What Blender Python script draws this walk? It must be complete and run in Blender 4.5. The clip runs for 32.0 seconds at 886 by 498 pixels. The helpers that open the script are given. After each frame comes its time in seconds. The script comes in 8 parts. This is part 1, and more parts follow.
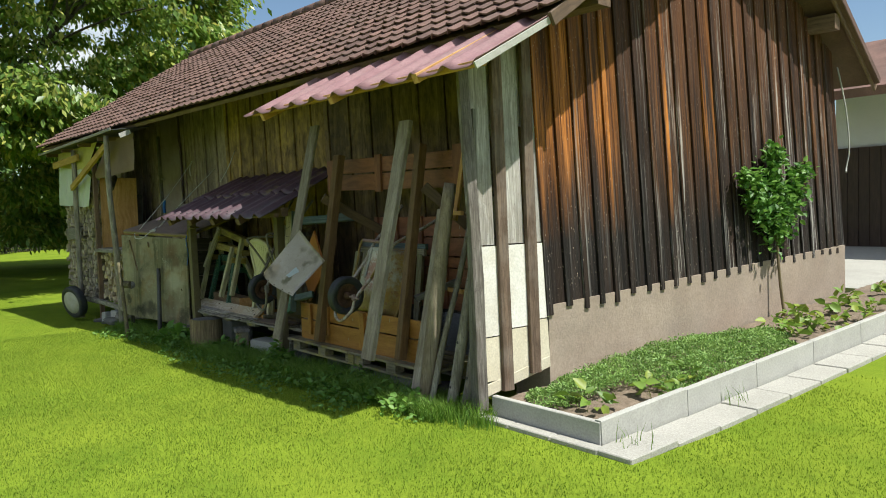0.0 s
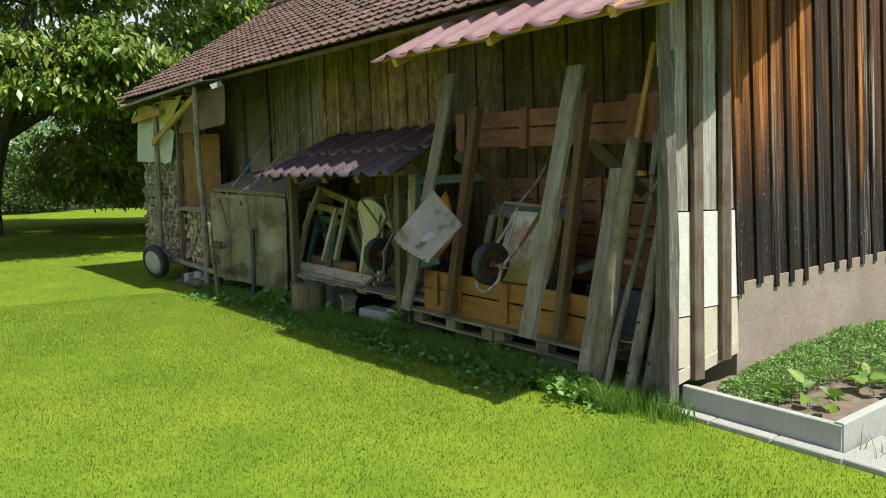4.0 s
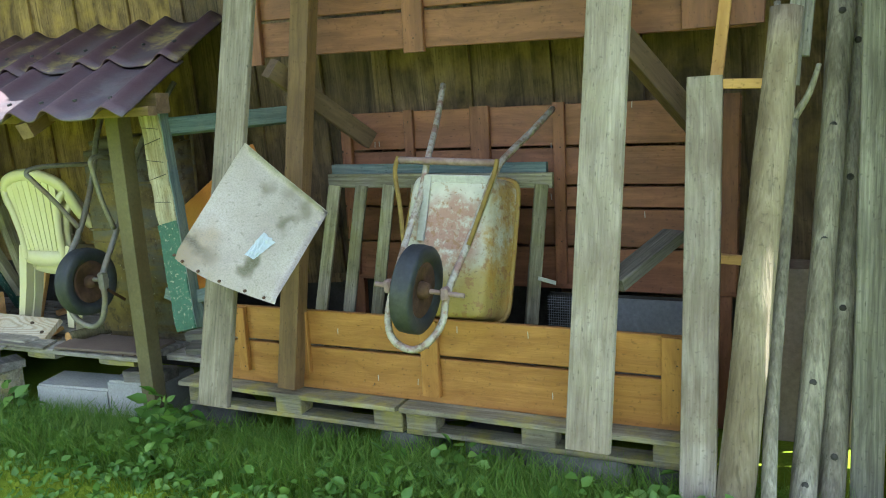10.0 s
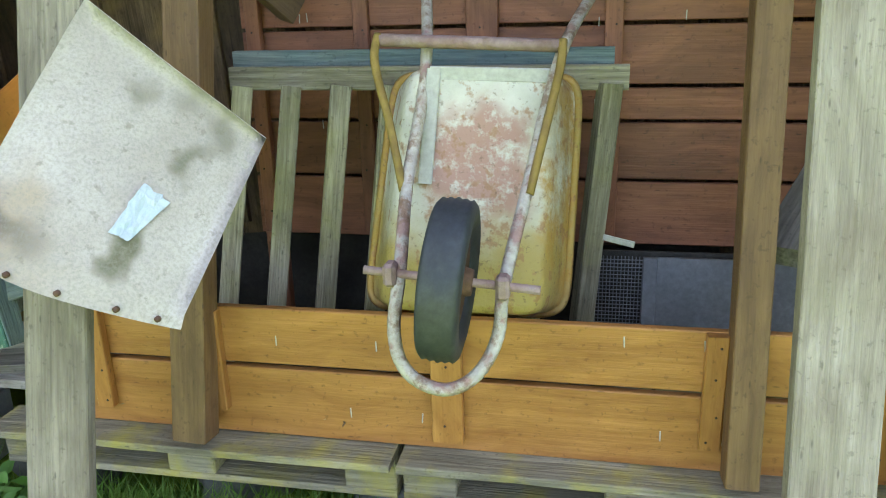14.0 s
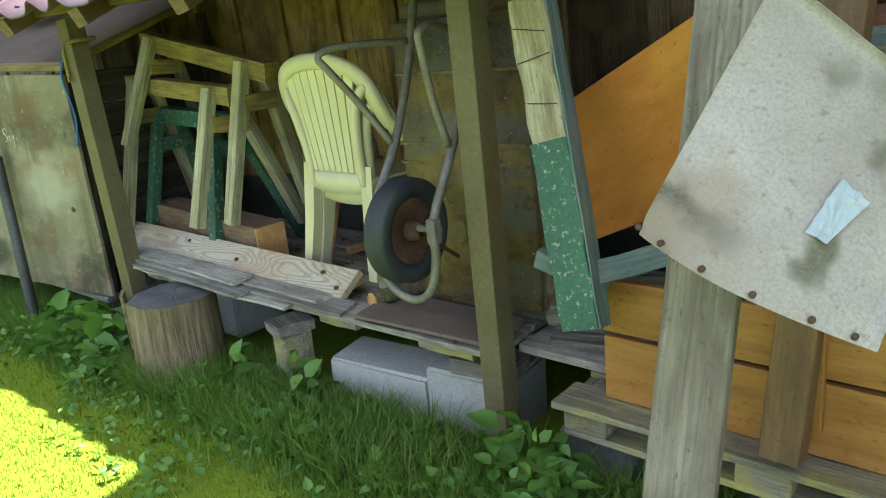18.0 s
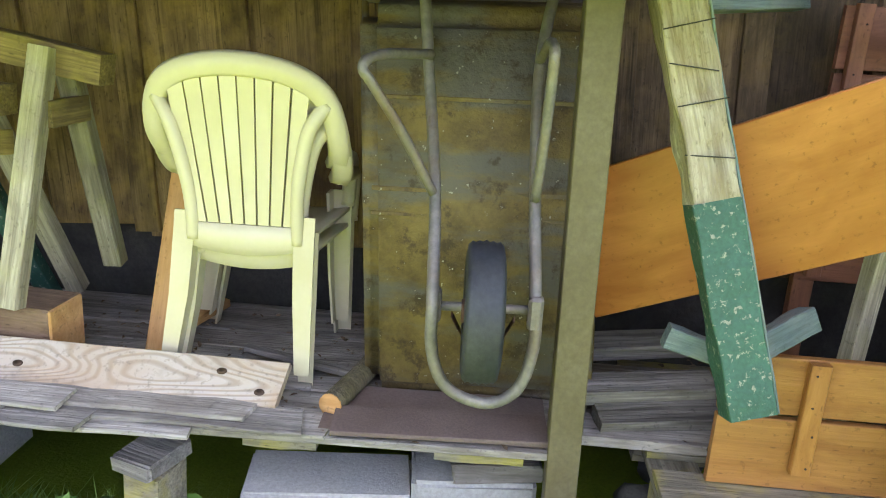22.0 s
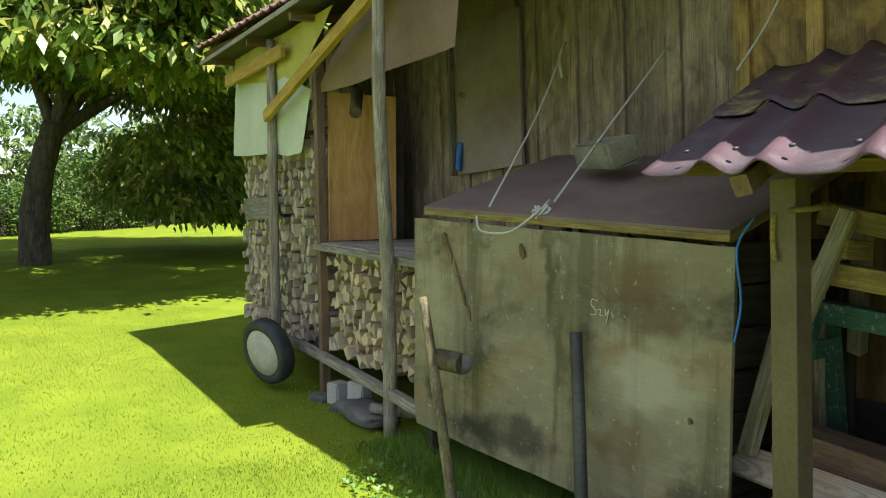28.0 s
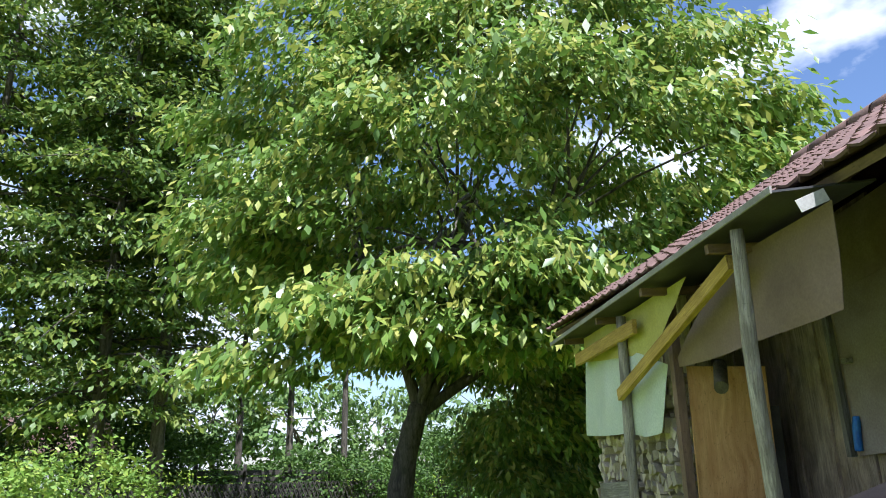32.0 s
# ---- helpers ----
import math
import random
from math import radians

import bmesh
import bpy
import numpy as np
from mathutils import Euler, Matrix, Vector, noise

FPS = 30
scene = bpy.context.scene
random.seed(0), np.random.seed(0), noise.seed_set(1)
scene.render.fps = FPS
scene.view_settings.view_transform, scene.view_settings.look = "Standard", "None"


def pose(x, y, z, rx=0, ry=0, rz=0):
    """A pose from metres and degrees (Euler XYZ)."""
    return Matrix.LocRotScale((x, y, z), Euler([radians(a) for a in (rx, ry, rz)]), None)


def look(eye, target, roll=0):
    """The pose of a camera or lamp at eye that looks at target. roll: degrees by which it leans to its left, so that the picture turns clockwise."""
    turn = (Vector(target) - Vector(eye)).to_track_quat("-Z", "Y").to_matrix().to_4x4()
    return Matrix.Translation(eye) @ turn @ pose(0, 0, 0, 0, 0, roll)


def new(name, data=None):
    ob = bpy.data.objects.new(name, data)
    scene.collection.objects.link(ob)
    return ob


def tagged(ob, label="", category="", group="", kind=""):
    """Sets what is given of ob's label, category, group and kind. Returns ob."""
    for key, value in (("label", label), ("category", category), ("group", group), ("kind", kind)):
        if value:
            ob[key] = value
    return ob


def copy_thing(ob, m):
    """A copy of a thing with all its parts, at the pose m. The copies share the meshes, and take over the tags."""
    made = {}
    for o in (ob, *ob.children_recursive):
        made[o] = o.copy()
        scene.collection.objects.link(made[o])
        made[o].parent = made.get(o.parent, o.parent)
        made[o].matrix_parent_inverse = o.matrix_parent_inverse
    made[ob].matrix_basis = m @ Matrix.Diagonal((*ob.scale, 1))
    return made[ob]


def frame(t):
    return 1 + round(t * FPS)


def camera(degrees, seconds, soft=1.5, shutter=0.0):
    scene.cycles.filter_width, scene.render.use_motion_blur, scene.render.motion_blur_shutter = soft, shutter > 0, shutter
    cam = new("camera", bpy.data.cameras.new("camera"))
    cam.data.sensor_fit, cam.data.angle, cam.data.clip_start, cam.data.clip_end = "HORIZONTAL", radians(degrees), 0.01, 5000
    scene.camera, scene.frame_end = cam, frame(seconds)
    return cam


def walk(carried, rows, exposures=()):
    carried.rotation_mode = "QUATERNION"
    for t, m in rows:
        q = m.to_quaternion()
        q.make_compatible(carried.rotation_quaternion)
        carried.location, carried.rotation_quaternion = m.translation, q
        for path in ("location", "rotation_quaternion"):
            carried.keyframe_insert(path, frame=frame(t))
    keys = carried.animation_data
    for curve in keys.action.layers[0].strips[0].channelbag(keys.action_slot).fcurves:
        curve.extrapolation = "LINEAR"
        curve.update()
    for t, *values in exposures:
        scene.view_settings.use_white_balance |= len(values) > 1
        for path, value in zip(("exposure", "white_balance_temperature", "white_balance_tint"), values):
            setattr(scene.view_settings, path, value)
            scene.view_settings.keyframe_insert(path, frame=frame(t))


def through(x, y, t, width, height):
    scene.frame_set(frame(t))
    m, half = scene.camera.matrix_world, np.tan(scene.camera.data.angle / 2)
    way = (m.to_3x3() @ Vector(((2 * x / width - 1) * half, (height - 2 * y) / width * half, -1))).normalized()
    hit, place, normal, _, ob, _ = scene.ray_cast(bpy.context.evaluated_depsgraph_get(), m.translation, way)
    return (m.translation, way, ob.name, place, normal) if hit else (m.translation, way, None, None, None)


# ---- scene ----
cam = camera(60.5, 32.0, soft=1.0)
PATH = [
    (0, (4.262, -4.715, 1.529), (2.708, -3.460, 1.430), -1.6),
    (0.5, (4.240, -4.728, 1.533), (2.634, -3.542, 1.424), -0.9),
    (1, (4.214, -4.770, 1.537), (2.555, -3.659, 1.425), 0.3),
    (1.5, (4.152, -4.809, 1.524), (2.472, -3.732, 1.397), 0.6),
    (2, (4.077, -4.852, 1.507), (2.380, -3.803, 1.365), 1.4),
    (2.5, (3.890, -4.871, 1.479), (2.154, -3.891, 1.322), 1.3),
    (4.5, (2.723, -5.045, 1.467), (1.187, -3.780, 1.267), -0.8),
    (5, (2.348, -5.062, 1.473), (0.891, -3.711, 1.252), -1.0),
    (5.5, (2.029, -5.014, 1.476), (0.646, -3.586, 1.254), -1.4),
    (6, (1.711, -4.885, 1.487), (0.383, -3.405, 1.279), -2.8),
    (6.5, (1.382, -4.819, 1.467), (0.114, -3.289, 1.240), -3.0),
    (7, (1.074, -4.719, 1.449), (-0.131, -3.142, 1.201), -3.3),
    (7.5, (0.824, -4.530, 1.480), (-0.319, -2.912, 1.207), -3.2),
    (8, (0.558, -4.377, 1.499), (-0.513, -2.715, 1.193), -3.2),
    (8.5, (0.269, -4.238, 1.515), (-0.723, -2.533, 1.183), -3.0),
    (9, (0.067, -4.012, 1.496), (-0.895, -2.287, 1.181), -3.1),
    (9.5, (-0.121, -3.802, 1.463), (-1.014, -2.042, 1.138), -2.9),
    (10, (-0.417, -3.687, 1.460), (-1.216, -1.887, 1.111), -2.8),
    (10.5, (-0.660, -3.563, 1.448), (-1.346, -1.722, 1.076), -2.5),
    (11, (-0.851, -3.379, 1.440), (-1.476, -1.519, 1.050), -2.6),
    (11.5, (-1.034, -3.300, 1.414), (-1.553, -1.417, 0.986), -2.5),
    (12, (-1.213, -3.208, 1.391), (-1.642, -1.313, 0.915), -2.9),
    (12.5, (-1.257, -3.006, 1.381), (-1.658, -1.113, 0.877), -2.7),
    (13, (-1.272, -2.788, 1.376), (-1.698, -0.922, 0.795), -1.1),
    (13.5, (-1.378, -2.639, 1.346), (-1.746, -0.772, 0.732), -1.4),
    (15.5, (-1.431, -2.506, 1.375), (-2.006, -0.682, 0.791), -4.4),
    (16, (-1.425, -2.484, 1.369), (-2.120, -0.702, 0.783), -4.9),
    (16.5, (-1.419, -2.469, 1.365), (-2.247, -0.746, 0.776), -5.4),
    (17, (-1.441, -2.472, 1.357), (-2.443, -0.844, 0.770), -6.0),
    (17.5, (-1.604, -2.566, 1.364), (-2.767, -1.050, 0.773), -4.8),
    (18, (-1.935, -2.648, 1.362), (-3.219, -1.231, 0.776), -5.4),
    (18.5, (-2.232, -2.627, 1.337), (-3.535, -1.225, 0.757), -3.6),
    (19, (-2.544, -2.495, 1.347), (-3.916, -1.158, 0.772), -5.0),
    (19.5, (-2.838, -2.453, 1.328), (-4.112, -1.034, 0.723), -3.9),
    (20, (-3.141, -2.428, 1.353), (-4.067, -0.776, 0.709), 1.1),
    (20.5, (-3.324, -2.302, 1.349), (-4.043, -0.555, 0.692), 2.9),
    (21, (-3.442, -2.319, 1.391), (-3.948, -0.480, 0.789), 1.7),
    (21.5, (-3.569, -2.470, 1.384), (-3.846, -0.581, 0.787), 2.1),
    (22, (-3.584, -2.668, 1.375), (-3.714, -0.758, 0.798), 3.2),
    (22.5, (-3.527, -2.840, 1.377), (-3.607, -0.923, 0.811), 3.0),
    (23, (-3.538, -2.887, 1.392), (-3.642, -0.965, 0.848), 1.9),
    (23.5, (-3.581, -2.902, 1.389), (-3.754, -0.980, 0.863), 1.3),
    (24, (-3.613, -2.922, 1.389), (-3.967, -1.012, 0.914), 0.1),
    (24.5, (-3.692, -2.941, 1.416), (-4.316, -1.091, 0.982), -0.2),
    (25, (-3.756, -3.016, 1.426), (-4.649, -1.267, 1.047), -0.2),
    (25.5, (-3.817, -3.081, 1.439), (-4.950, -1.454, 1.173), 0.5),
    (26, (-3.855, -3.118, 1.462), (-5.146, -1.607, 1.238), 0.8),
    (26.5, (-3.881, -3.147, 1.464), (-5.329, -1.780, 1.281), 0.8),
    (28.5, (-4.043, -3.343, 1.423), (-5.830, -2.456, 1.289), 0.4),
    (29, (-4.132, -3.257, 1.377), (-5.998, -2.549, 1.253), 1.2),
    (29.5, (-4.216, -3.173, 1.343), (-6.162, -2.728, 1.230), 1.1),
    (30, (-4.257, -3.227, 1.397), (-6.206, -2.778, 1.344), 0.5),
    (30.5, (-4.366, -3.292, 1.504), (-6.326, -2.918, 1.641), 0.1),
    (31, (-4.360, -3.328, 1.565), (-6.325, -3.037, 1.799), -0.9),
    (31.5, (-4.334, -3.332, 1.557), (-6.291, -3.110, 1.904), -0.3),
    (32, (-4.275, -3.348, 1.567), (-6.190, -3.170, 2.117), -0.6),
]
walk(cam, [(t, look(eye, target, roll)) for t, eye, target, roll in PATH], [(0, 0.36, 6380, 5), (5, 0.34, 6230, 5), (6, 0.52, 6100, 5), (7, 0.82, 5950, 9), (8, 1.08, 5850, 8), (9, 1.78, 5750, 5), (10, 2.24, 5930, 5), (11, 2.52, 5950, 7), (12, 2.64, 5980, 8), (13, 2.56, 6000, 10), (16, 2.63, 5950, 12), (17, 2.68, 6000, 10), (18, 2.05, 6120, 9), (19, 1.88, 6250, 10), (20, 2.5, 6200, 19), (21, 2.68, 6200, 26), (22, 2.78, 6180, 26), (23, 2.88, 6180, 26), (24, 2.9, 6180, 25), (25, 2.72, 6200, 17), (26, 2.47, 6250, 15), (26.5, 2.25, 6280, 11), (28.5, 0.86, 6600, 14), (30, 0.75, 6600, 10), (31, 0.98, 6050, 8), (32, 0.95, 5600, 16)])

# ---- light ----
SUN_DIR = Vector((0.50, 0.17, 1.0)).normalized()
world = bpy.data.worlds.new("sky")
scene.world = world
world.use_nodes = True
wn, wl = world.node_tree.nodes, world.node_tree.links
sky = wn.new("ShaderNodeTexSky")
sky.sky_type, sky.sun_disc = "NISHITA", False
sky.dust_density, sky.ozone_density = 0.6, 1.8
sky.sun_elevation = math.asin(SUN_DIR.z)
sky.sun_rotation = math.atan2(SUN_DIR.x, SUN_DIR.y)
# broken summer clouds in the sky
wco = wn.new("ShaderNodeTexCoord")
wmap = wn.new("ShaderNodeMapping")
wmap.inputs["Scale"].default_value = (1.6, 1.6, 3.2)
wmap.inputs["Location"].default_value = (0.8, 0.2, 0.9)
wnoise = wn.new("ShaderNodeTexNoise")
wnoise.inputs["Scale"].default_value, wnoise.inputs["Detail"].default_value = 2.2, 8
wramp = wn.new("ShaderNodeValToRGB")
wramp.color_ramp.elements[0].position, wramp.color_ramp.elements[1].position = 0.48, 0.56
wmix = wn.new("ShaderNodeMixRGB")
wmix.inputs[2].default_value = (7.0, 7.2, 7.4, 1)
wl.new(wco.outputs["Generated"], wmap.inputs[0]); wl.new(wmap.outputs[0], wnoise.inputs[0])
wl.new(wnoise.outputs["Fac"], wramp.inputs[0]); wl.new(wramp.outputs[0], wmix.inputs[0])
wl.new(sky.outputs[0], wmix.inputs[1])
wbg = wn["Background"]
wbg.inputs[1].default_value = 0.096
wl.new(wmix.outputs[0], wbg.inputs[0])

sun_data = bpy.data.lights.new("sun", "SUN")
sun_data.energy, sun_data.angle, sun_data.color = 5.5, radians(0.53), (1.0, 0.96, 0.88)
sun = new("sun", sun_data)
sun.matrix_world = look(SUN_DIR * 60, (0, 0, 0))

# ---- materials ----
def shader(name, rough=0.8, metal=0.0):
    m = bpy.data.materials.new(name)
    m.use_nodes = True
    b = m.node_tree.nodes["Principled BSDF"]
    b.inputs["Roughness"].default_value, b.inputs["Metallic"].default_value = rough, metal
    return m, m.node_tree.nodes, m.node_tree.links, b


def rgb(c):
    return (c[0], c[1], c[2], 1.0)


def coords(n, l, scale, shift=True):
    """Own coordinates of each piece, moved by its random number, so that no two pieces look alike."""
    co, mp = n.new("ShaderNodeTexCoord"), n.new("ShaderNodeMapping")
    mp.inputs["Scale"].default_value = scale
    l.new(co.outputs["Object"], mp.inputs[0])
    if not shift:
        return mp.outputs[0]
    info, mul, add = n.new("ShaderNodeObjectInfo"), n.new("ShaderNodeMath"), n.new("ShaderNodeVectorMath")
    mul.operation = "MULTIPLY"
    mul.inputs[1].default_value = 91.0
    l.new(info.outputs["Random"], mul.inputs[0])
    l.new(mp.outputs[0], add.inputs[0]); l.new(mul.outputs[0], add.inputs[1])
    return add.outputs[0]


def noise_fac(n, l, vec, scale, detail=5, lo=0.35, hi=0.65, rough=0.6):
    t, r = n.new("ShaderNodeTexNoise"), n.new("ShaderNodeValToRGB")
    t.inputs["Scale"].default_value, t.inputs["Detail"].default_value, t.inputs["Roughness"].default_value = scale, detail, rough
    r.color_ramp.elements[0].position, r.color_ramp.elements[1].position = lo, hi
    l.new(vec, t.inputs[0]); l.new(t.outputs["Fac"], r.inputs[0])
    return r.outputs[0]


def mix(n, l, fac, a, b, kind="MIX", amount=None):
    m = n.new("ShaderNodeMixRGB")
    m.blend_type = kind
    if amount is not None:
        m.inputs[0].default_value = amount
        if fac is not None:
            s = n.new("ShaderNodeMath"); s.operation = "MULTIPLY"; s.inputs[1].default_value = amount
            l.new(fac, s.inputs[0]); l.new(s.outputs[0], m.inputs[0])
    elif fac is not None:
        l.new(fac, m.inputs[0])
    for k, v in ((1, a), (2, b)):
        if isinstance(v, tuple):
            m.inputs[k].default_value = rgb(v)
        else:
            l.new(v, m.inputs[k])
    return m.outputs[0]


def relief(n, l, b, height, strength, dist=0.01):
    u = n.new("ShaderNodeBump")
    u.inputs["Strength"].default_value, u.inputs["Distance"].default_value = strength, dist
    l.new(height, u.inputs["Height"]); l.new(u.outputs[0], b.inputs["Normal"])


def wood(name, dark, light, stain=(0.05, 0.045, 0.035), stain_amt=0.5, grain=16, rough=0.85, bump=0.4, vary=0.35, knots=True, moss=None, moss_amt=0.5, axis="x", fine_amt=0.6, crack_amt=0.4):
    """Sawn timber whose grain runs along each piece's own x axis (z for round poles)."""
    def along(a, c):
        return (a, c, c) if axis == "x" else (c, c, a)
    m, n, l, b = shader(name, rough)
    v = coords(n, l, (1.0, 1.0, 1.0))
    st = n.new("ShaderNodeVectorMath"); st.operation = "MULTIPLY"; st.inputs[1].default_value = along(0.9, grain)
    l.new(v, st.inputs[0])
    warp = n.new("ShaderNodeTexNoise"); warp.inputs["Scale"].default_value = 2.2
    l.new(v, warp.inputs[0])
    ws = n.new("ShaderNodeVectorMath"); ws.operation = "SCALE"; ws.inputs["Scale"].default_value = 1.6
    l.new(warp.outputs["Color"], ws.inputs[0])
    ad = n.new("ShaderNodeVectorMath"); l.new(st.outputs[0], ad.inputs[0]); l.new(ws.outputs[0], ad.inputs[1])
    g1 = noise_fac(n, l, ad.outputs[0], 2.0, 6, 0.34, 0.66)
    fine = n.new("ShaderNodeVectorMath"); fine.operation = "MULTIPLY"; fine.inputs[1].default_value = along(4, 110)
    l.new(v, fine.inputs[0])
    g2 = noise_fac(n, l, fine.outputs[0], 1.0, 4, 0.36, 0.64)
    col = mix(n, l, g1, dark, light)
    col = mix(n, l, g2, col, tuple(c * 0.5 for c in dark), amount=fine_amt)
    crack = n.new("ShaderNodeVectorMath"); crack.operation = "MULTIPLY"; crack.inputs[1].default_value = along(1.3, 62)
    l.new(v, crack.inputs[0])
    cr = noise_fac(n, l, crack.outputs[0], 1.0, 2, 0.60, 0.66)
    col = mix(n, l, cr, col, tuple(c * 0.3 for c in dark), amount=crack_amt)
    speck = noise_fac(n, l, v, 55.0, 3, 0.60, 0.70)
    col = mix(n, l, speck, col, tuple(c * 0.35 for c in dark), amount=0.45)
    blot = noise_fac(n, l, v, 3.1, 8, 0.45, 0.70)
    col = mix(n, l, blot, col, stain, amount=stain_amt)
    if moss:
        mo = noise_fac(n, l, v, 6.5, 7, 0.48, 0.68)
        col = mix(n, l, mo, col, moss, amount=moss_amt)
    if knots:
        kv = n.new("ShaderNodeVectorMath"); kv.operation = "MULTIPLY"; kv.inputs[1].default_value = along(2.3, 9)
        l.new(v, kv.inputs[0])
        vo, kr = n.new("ShaderNodeTexVoronoi"), n.new("ShaderNodeValToRGB")
        l.new(kv.outputs[0], vo.inputs[0])
        kr.color_ramp.elements[0].position, kr.color_ramp.elements[1].position = 0.05, 0.13
        kr.color_ramp.elements[0].color, kr.color_ramp.elements[1].color = (1, 1, 1, 1), (0, 0, 0, 1)
        l.new(vo.outputs["Distance"], kr.inputs[0])
        col = mix(n, l, kr.outputs[0], col, tuple(c * 0.4 for c in dark), amount=0.7)
    info, mr = n.new("ShaderNodeObjectInfo"), n.new("ShaderNodeMapRange")
    mr.inputs["To Min"].default_value, mr.inputs["To Max"].default_value = 1 - vary, 1 + vary
    l.new(info.outputs["Random"], mr.inputs["Value"])
    hs = n.new("ShaderNodeHueSaturation"); l.new(mr.outputs[0], hs.inputs["Value"]); l.new(col, hs.inputs["Color"])
    l.new(hs.outputs[0], b.inputs["Base Color"])
    both = mix(n, l, None, g1, g2, amount=0.5)
    relief(n, l, b, both, min(1.0, bump * 1.7), 0.006)
    return m


def surf(name, c1, c2, scale=4.0, rough=0.7, metal=0.0, bump=0.2, c3=None, scale3=1.2, amt3=0.5, fine=60.0, lo=0.35, hi=0.65, lo3=0.45, hi3=0.7, vary=0.0, spec=None, fine_amt=0.45):
    """A surface of two colours in patches, a third one over it as dirt or wear, and a fine grain."""
    m, n, l, b = shader(name, rough, metal)
    v = coords(n, l, (1, 1, 1))
    f1 = noise_fac(n, l, v, scale, 7, lo, hi)
    col = mix(n, l, f1, c1, c2)
    if c3:
        col = mix(n, l, noise_fac(n, l, v, scale3, 8, lo3, hi3, 0.7), col, c3, amount=amt3)
    f2 = noise_fac(n, l, v, fine, 4, 0.3, 0.7)
    col = mix(n, l, f2, col, tuple(c * 0.5 for c in c1), amount=fine_amt)
    if vary:
        info, mr = n.new("ShaderNodeObjectInfo"), n.new("ShaderNodeMapRange")
        mr.inputs["To Min"].default_value, mr.inputs["To Max"].default_value = 1 - vary, 1 + vary
        l.new(info.outputs["Random"], mr.inputs["Value"])
        hs = n.new("ShaderNodeHueSaturation"); l.new(mr.outputs[0], hs.inputs["Value"]); l.new(col, hs.inputs["Color"])
        col = hs.outputs[0]
    l.new(col, b.inputs["Base Color"])
    if spec is not None:
        b.inputs["Specular IOR Level"].default_value = spec
    relief(n, l, b, mix(n, l, None, f1, f2, amount=0.6), bump, 0.006)
    return m


def leafy(name, c1, c2, c3, rough=0.5, through=0.3):
    """Leaves: each island its own green, part of the light passing through."""
    m, n, l, b = shader(name, rough)
    geo, ramp = n.new("ShaderNodeNewGeometry"), n.new("ShaderNodeValToRGB")
    e = ramp.color_ramp.elements
    e[0].color, e[1].color = rgb(c1), rgb(c3)
    mid = e.new(0.55); mid.color = rgb(c2)
    l.new(geo.outputs["Random Per Island"], ramp.inputs[0])
    v = coords(n, l, (1, 1, 1), False)
    col = mix(n, l, noise_fac(n, l, v, 1.3, 4, 0.35, 0.7), ramp.outputs[0], tuple(x * 0.6 for x in c1), amount=0.35)
    l.new(col, b.inputs["Base Color"])
    tr, ms = n.new("ShaderNodeBsdfTranslucent"), n.new("ShaderNodeMixShader")
    ms.inputs[0].default_value = through
    l.new(col, tr.inputs[0]); l.new(b.outputs[0], ms.inputs[1]); l.new(tr.outputs[0], ms.inputs[2])
    l.new(ms.outputs[0], n["Material Output"].inputs[0])
    return m


GREY = wood("weathered_grey_wood", (0.13, 0.118, 0.10), (0.34, 0.318, 0.28), (0.08, 0.072, 0.06), 0.5, moss=(0.16, 0.15, 0.08), moss_amt=0.2)
PALE = wood("pale_weathered_wood", (0.20, 0.165, 0.135), (0.41, 0.36, 0.31), (0.13, 0.092, 0.066), 0.65, grain=11, vary=0.12, moss=(0.24, 0.215, 0.14), moss_amt=0.3, fine_amt=0.38, crack_amt=0.25)
BROWNGREY = wood("brown_grey_plank", (0.135, 0.112, 0.090), (0.29, 0.25, 0.205), (0.10, 0.075, 0.05), 0.5, grain=11, vary=0.05, fine_amt=0.4, crack_amt=0.3)
WINGW = wood("silvered_wing_board", (0.30, 0.275, 0.245), (0.62, 0.59, 0.55), (0.22, 0.165, 0.12), 0.45, grain=12, vary=0.15)
CORNERW = wood("dark_grey_corner_board", (0.10, 0.083, 0.070), (0.29, 0.26, 0.235), (0.07, 0.05, 0.036), 0.5, grain=10, vary=0.05, bump=0.7)
BATTEN = wood("brown_wing_batten", (0.085, 0.052, 0.034), (0.20, 0.135, 0.092), (0.30, 0.26, 0.22), 0.35, grain=12, vary=0.15)
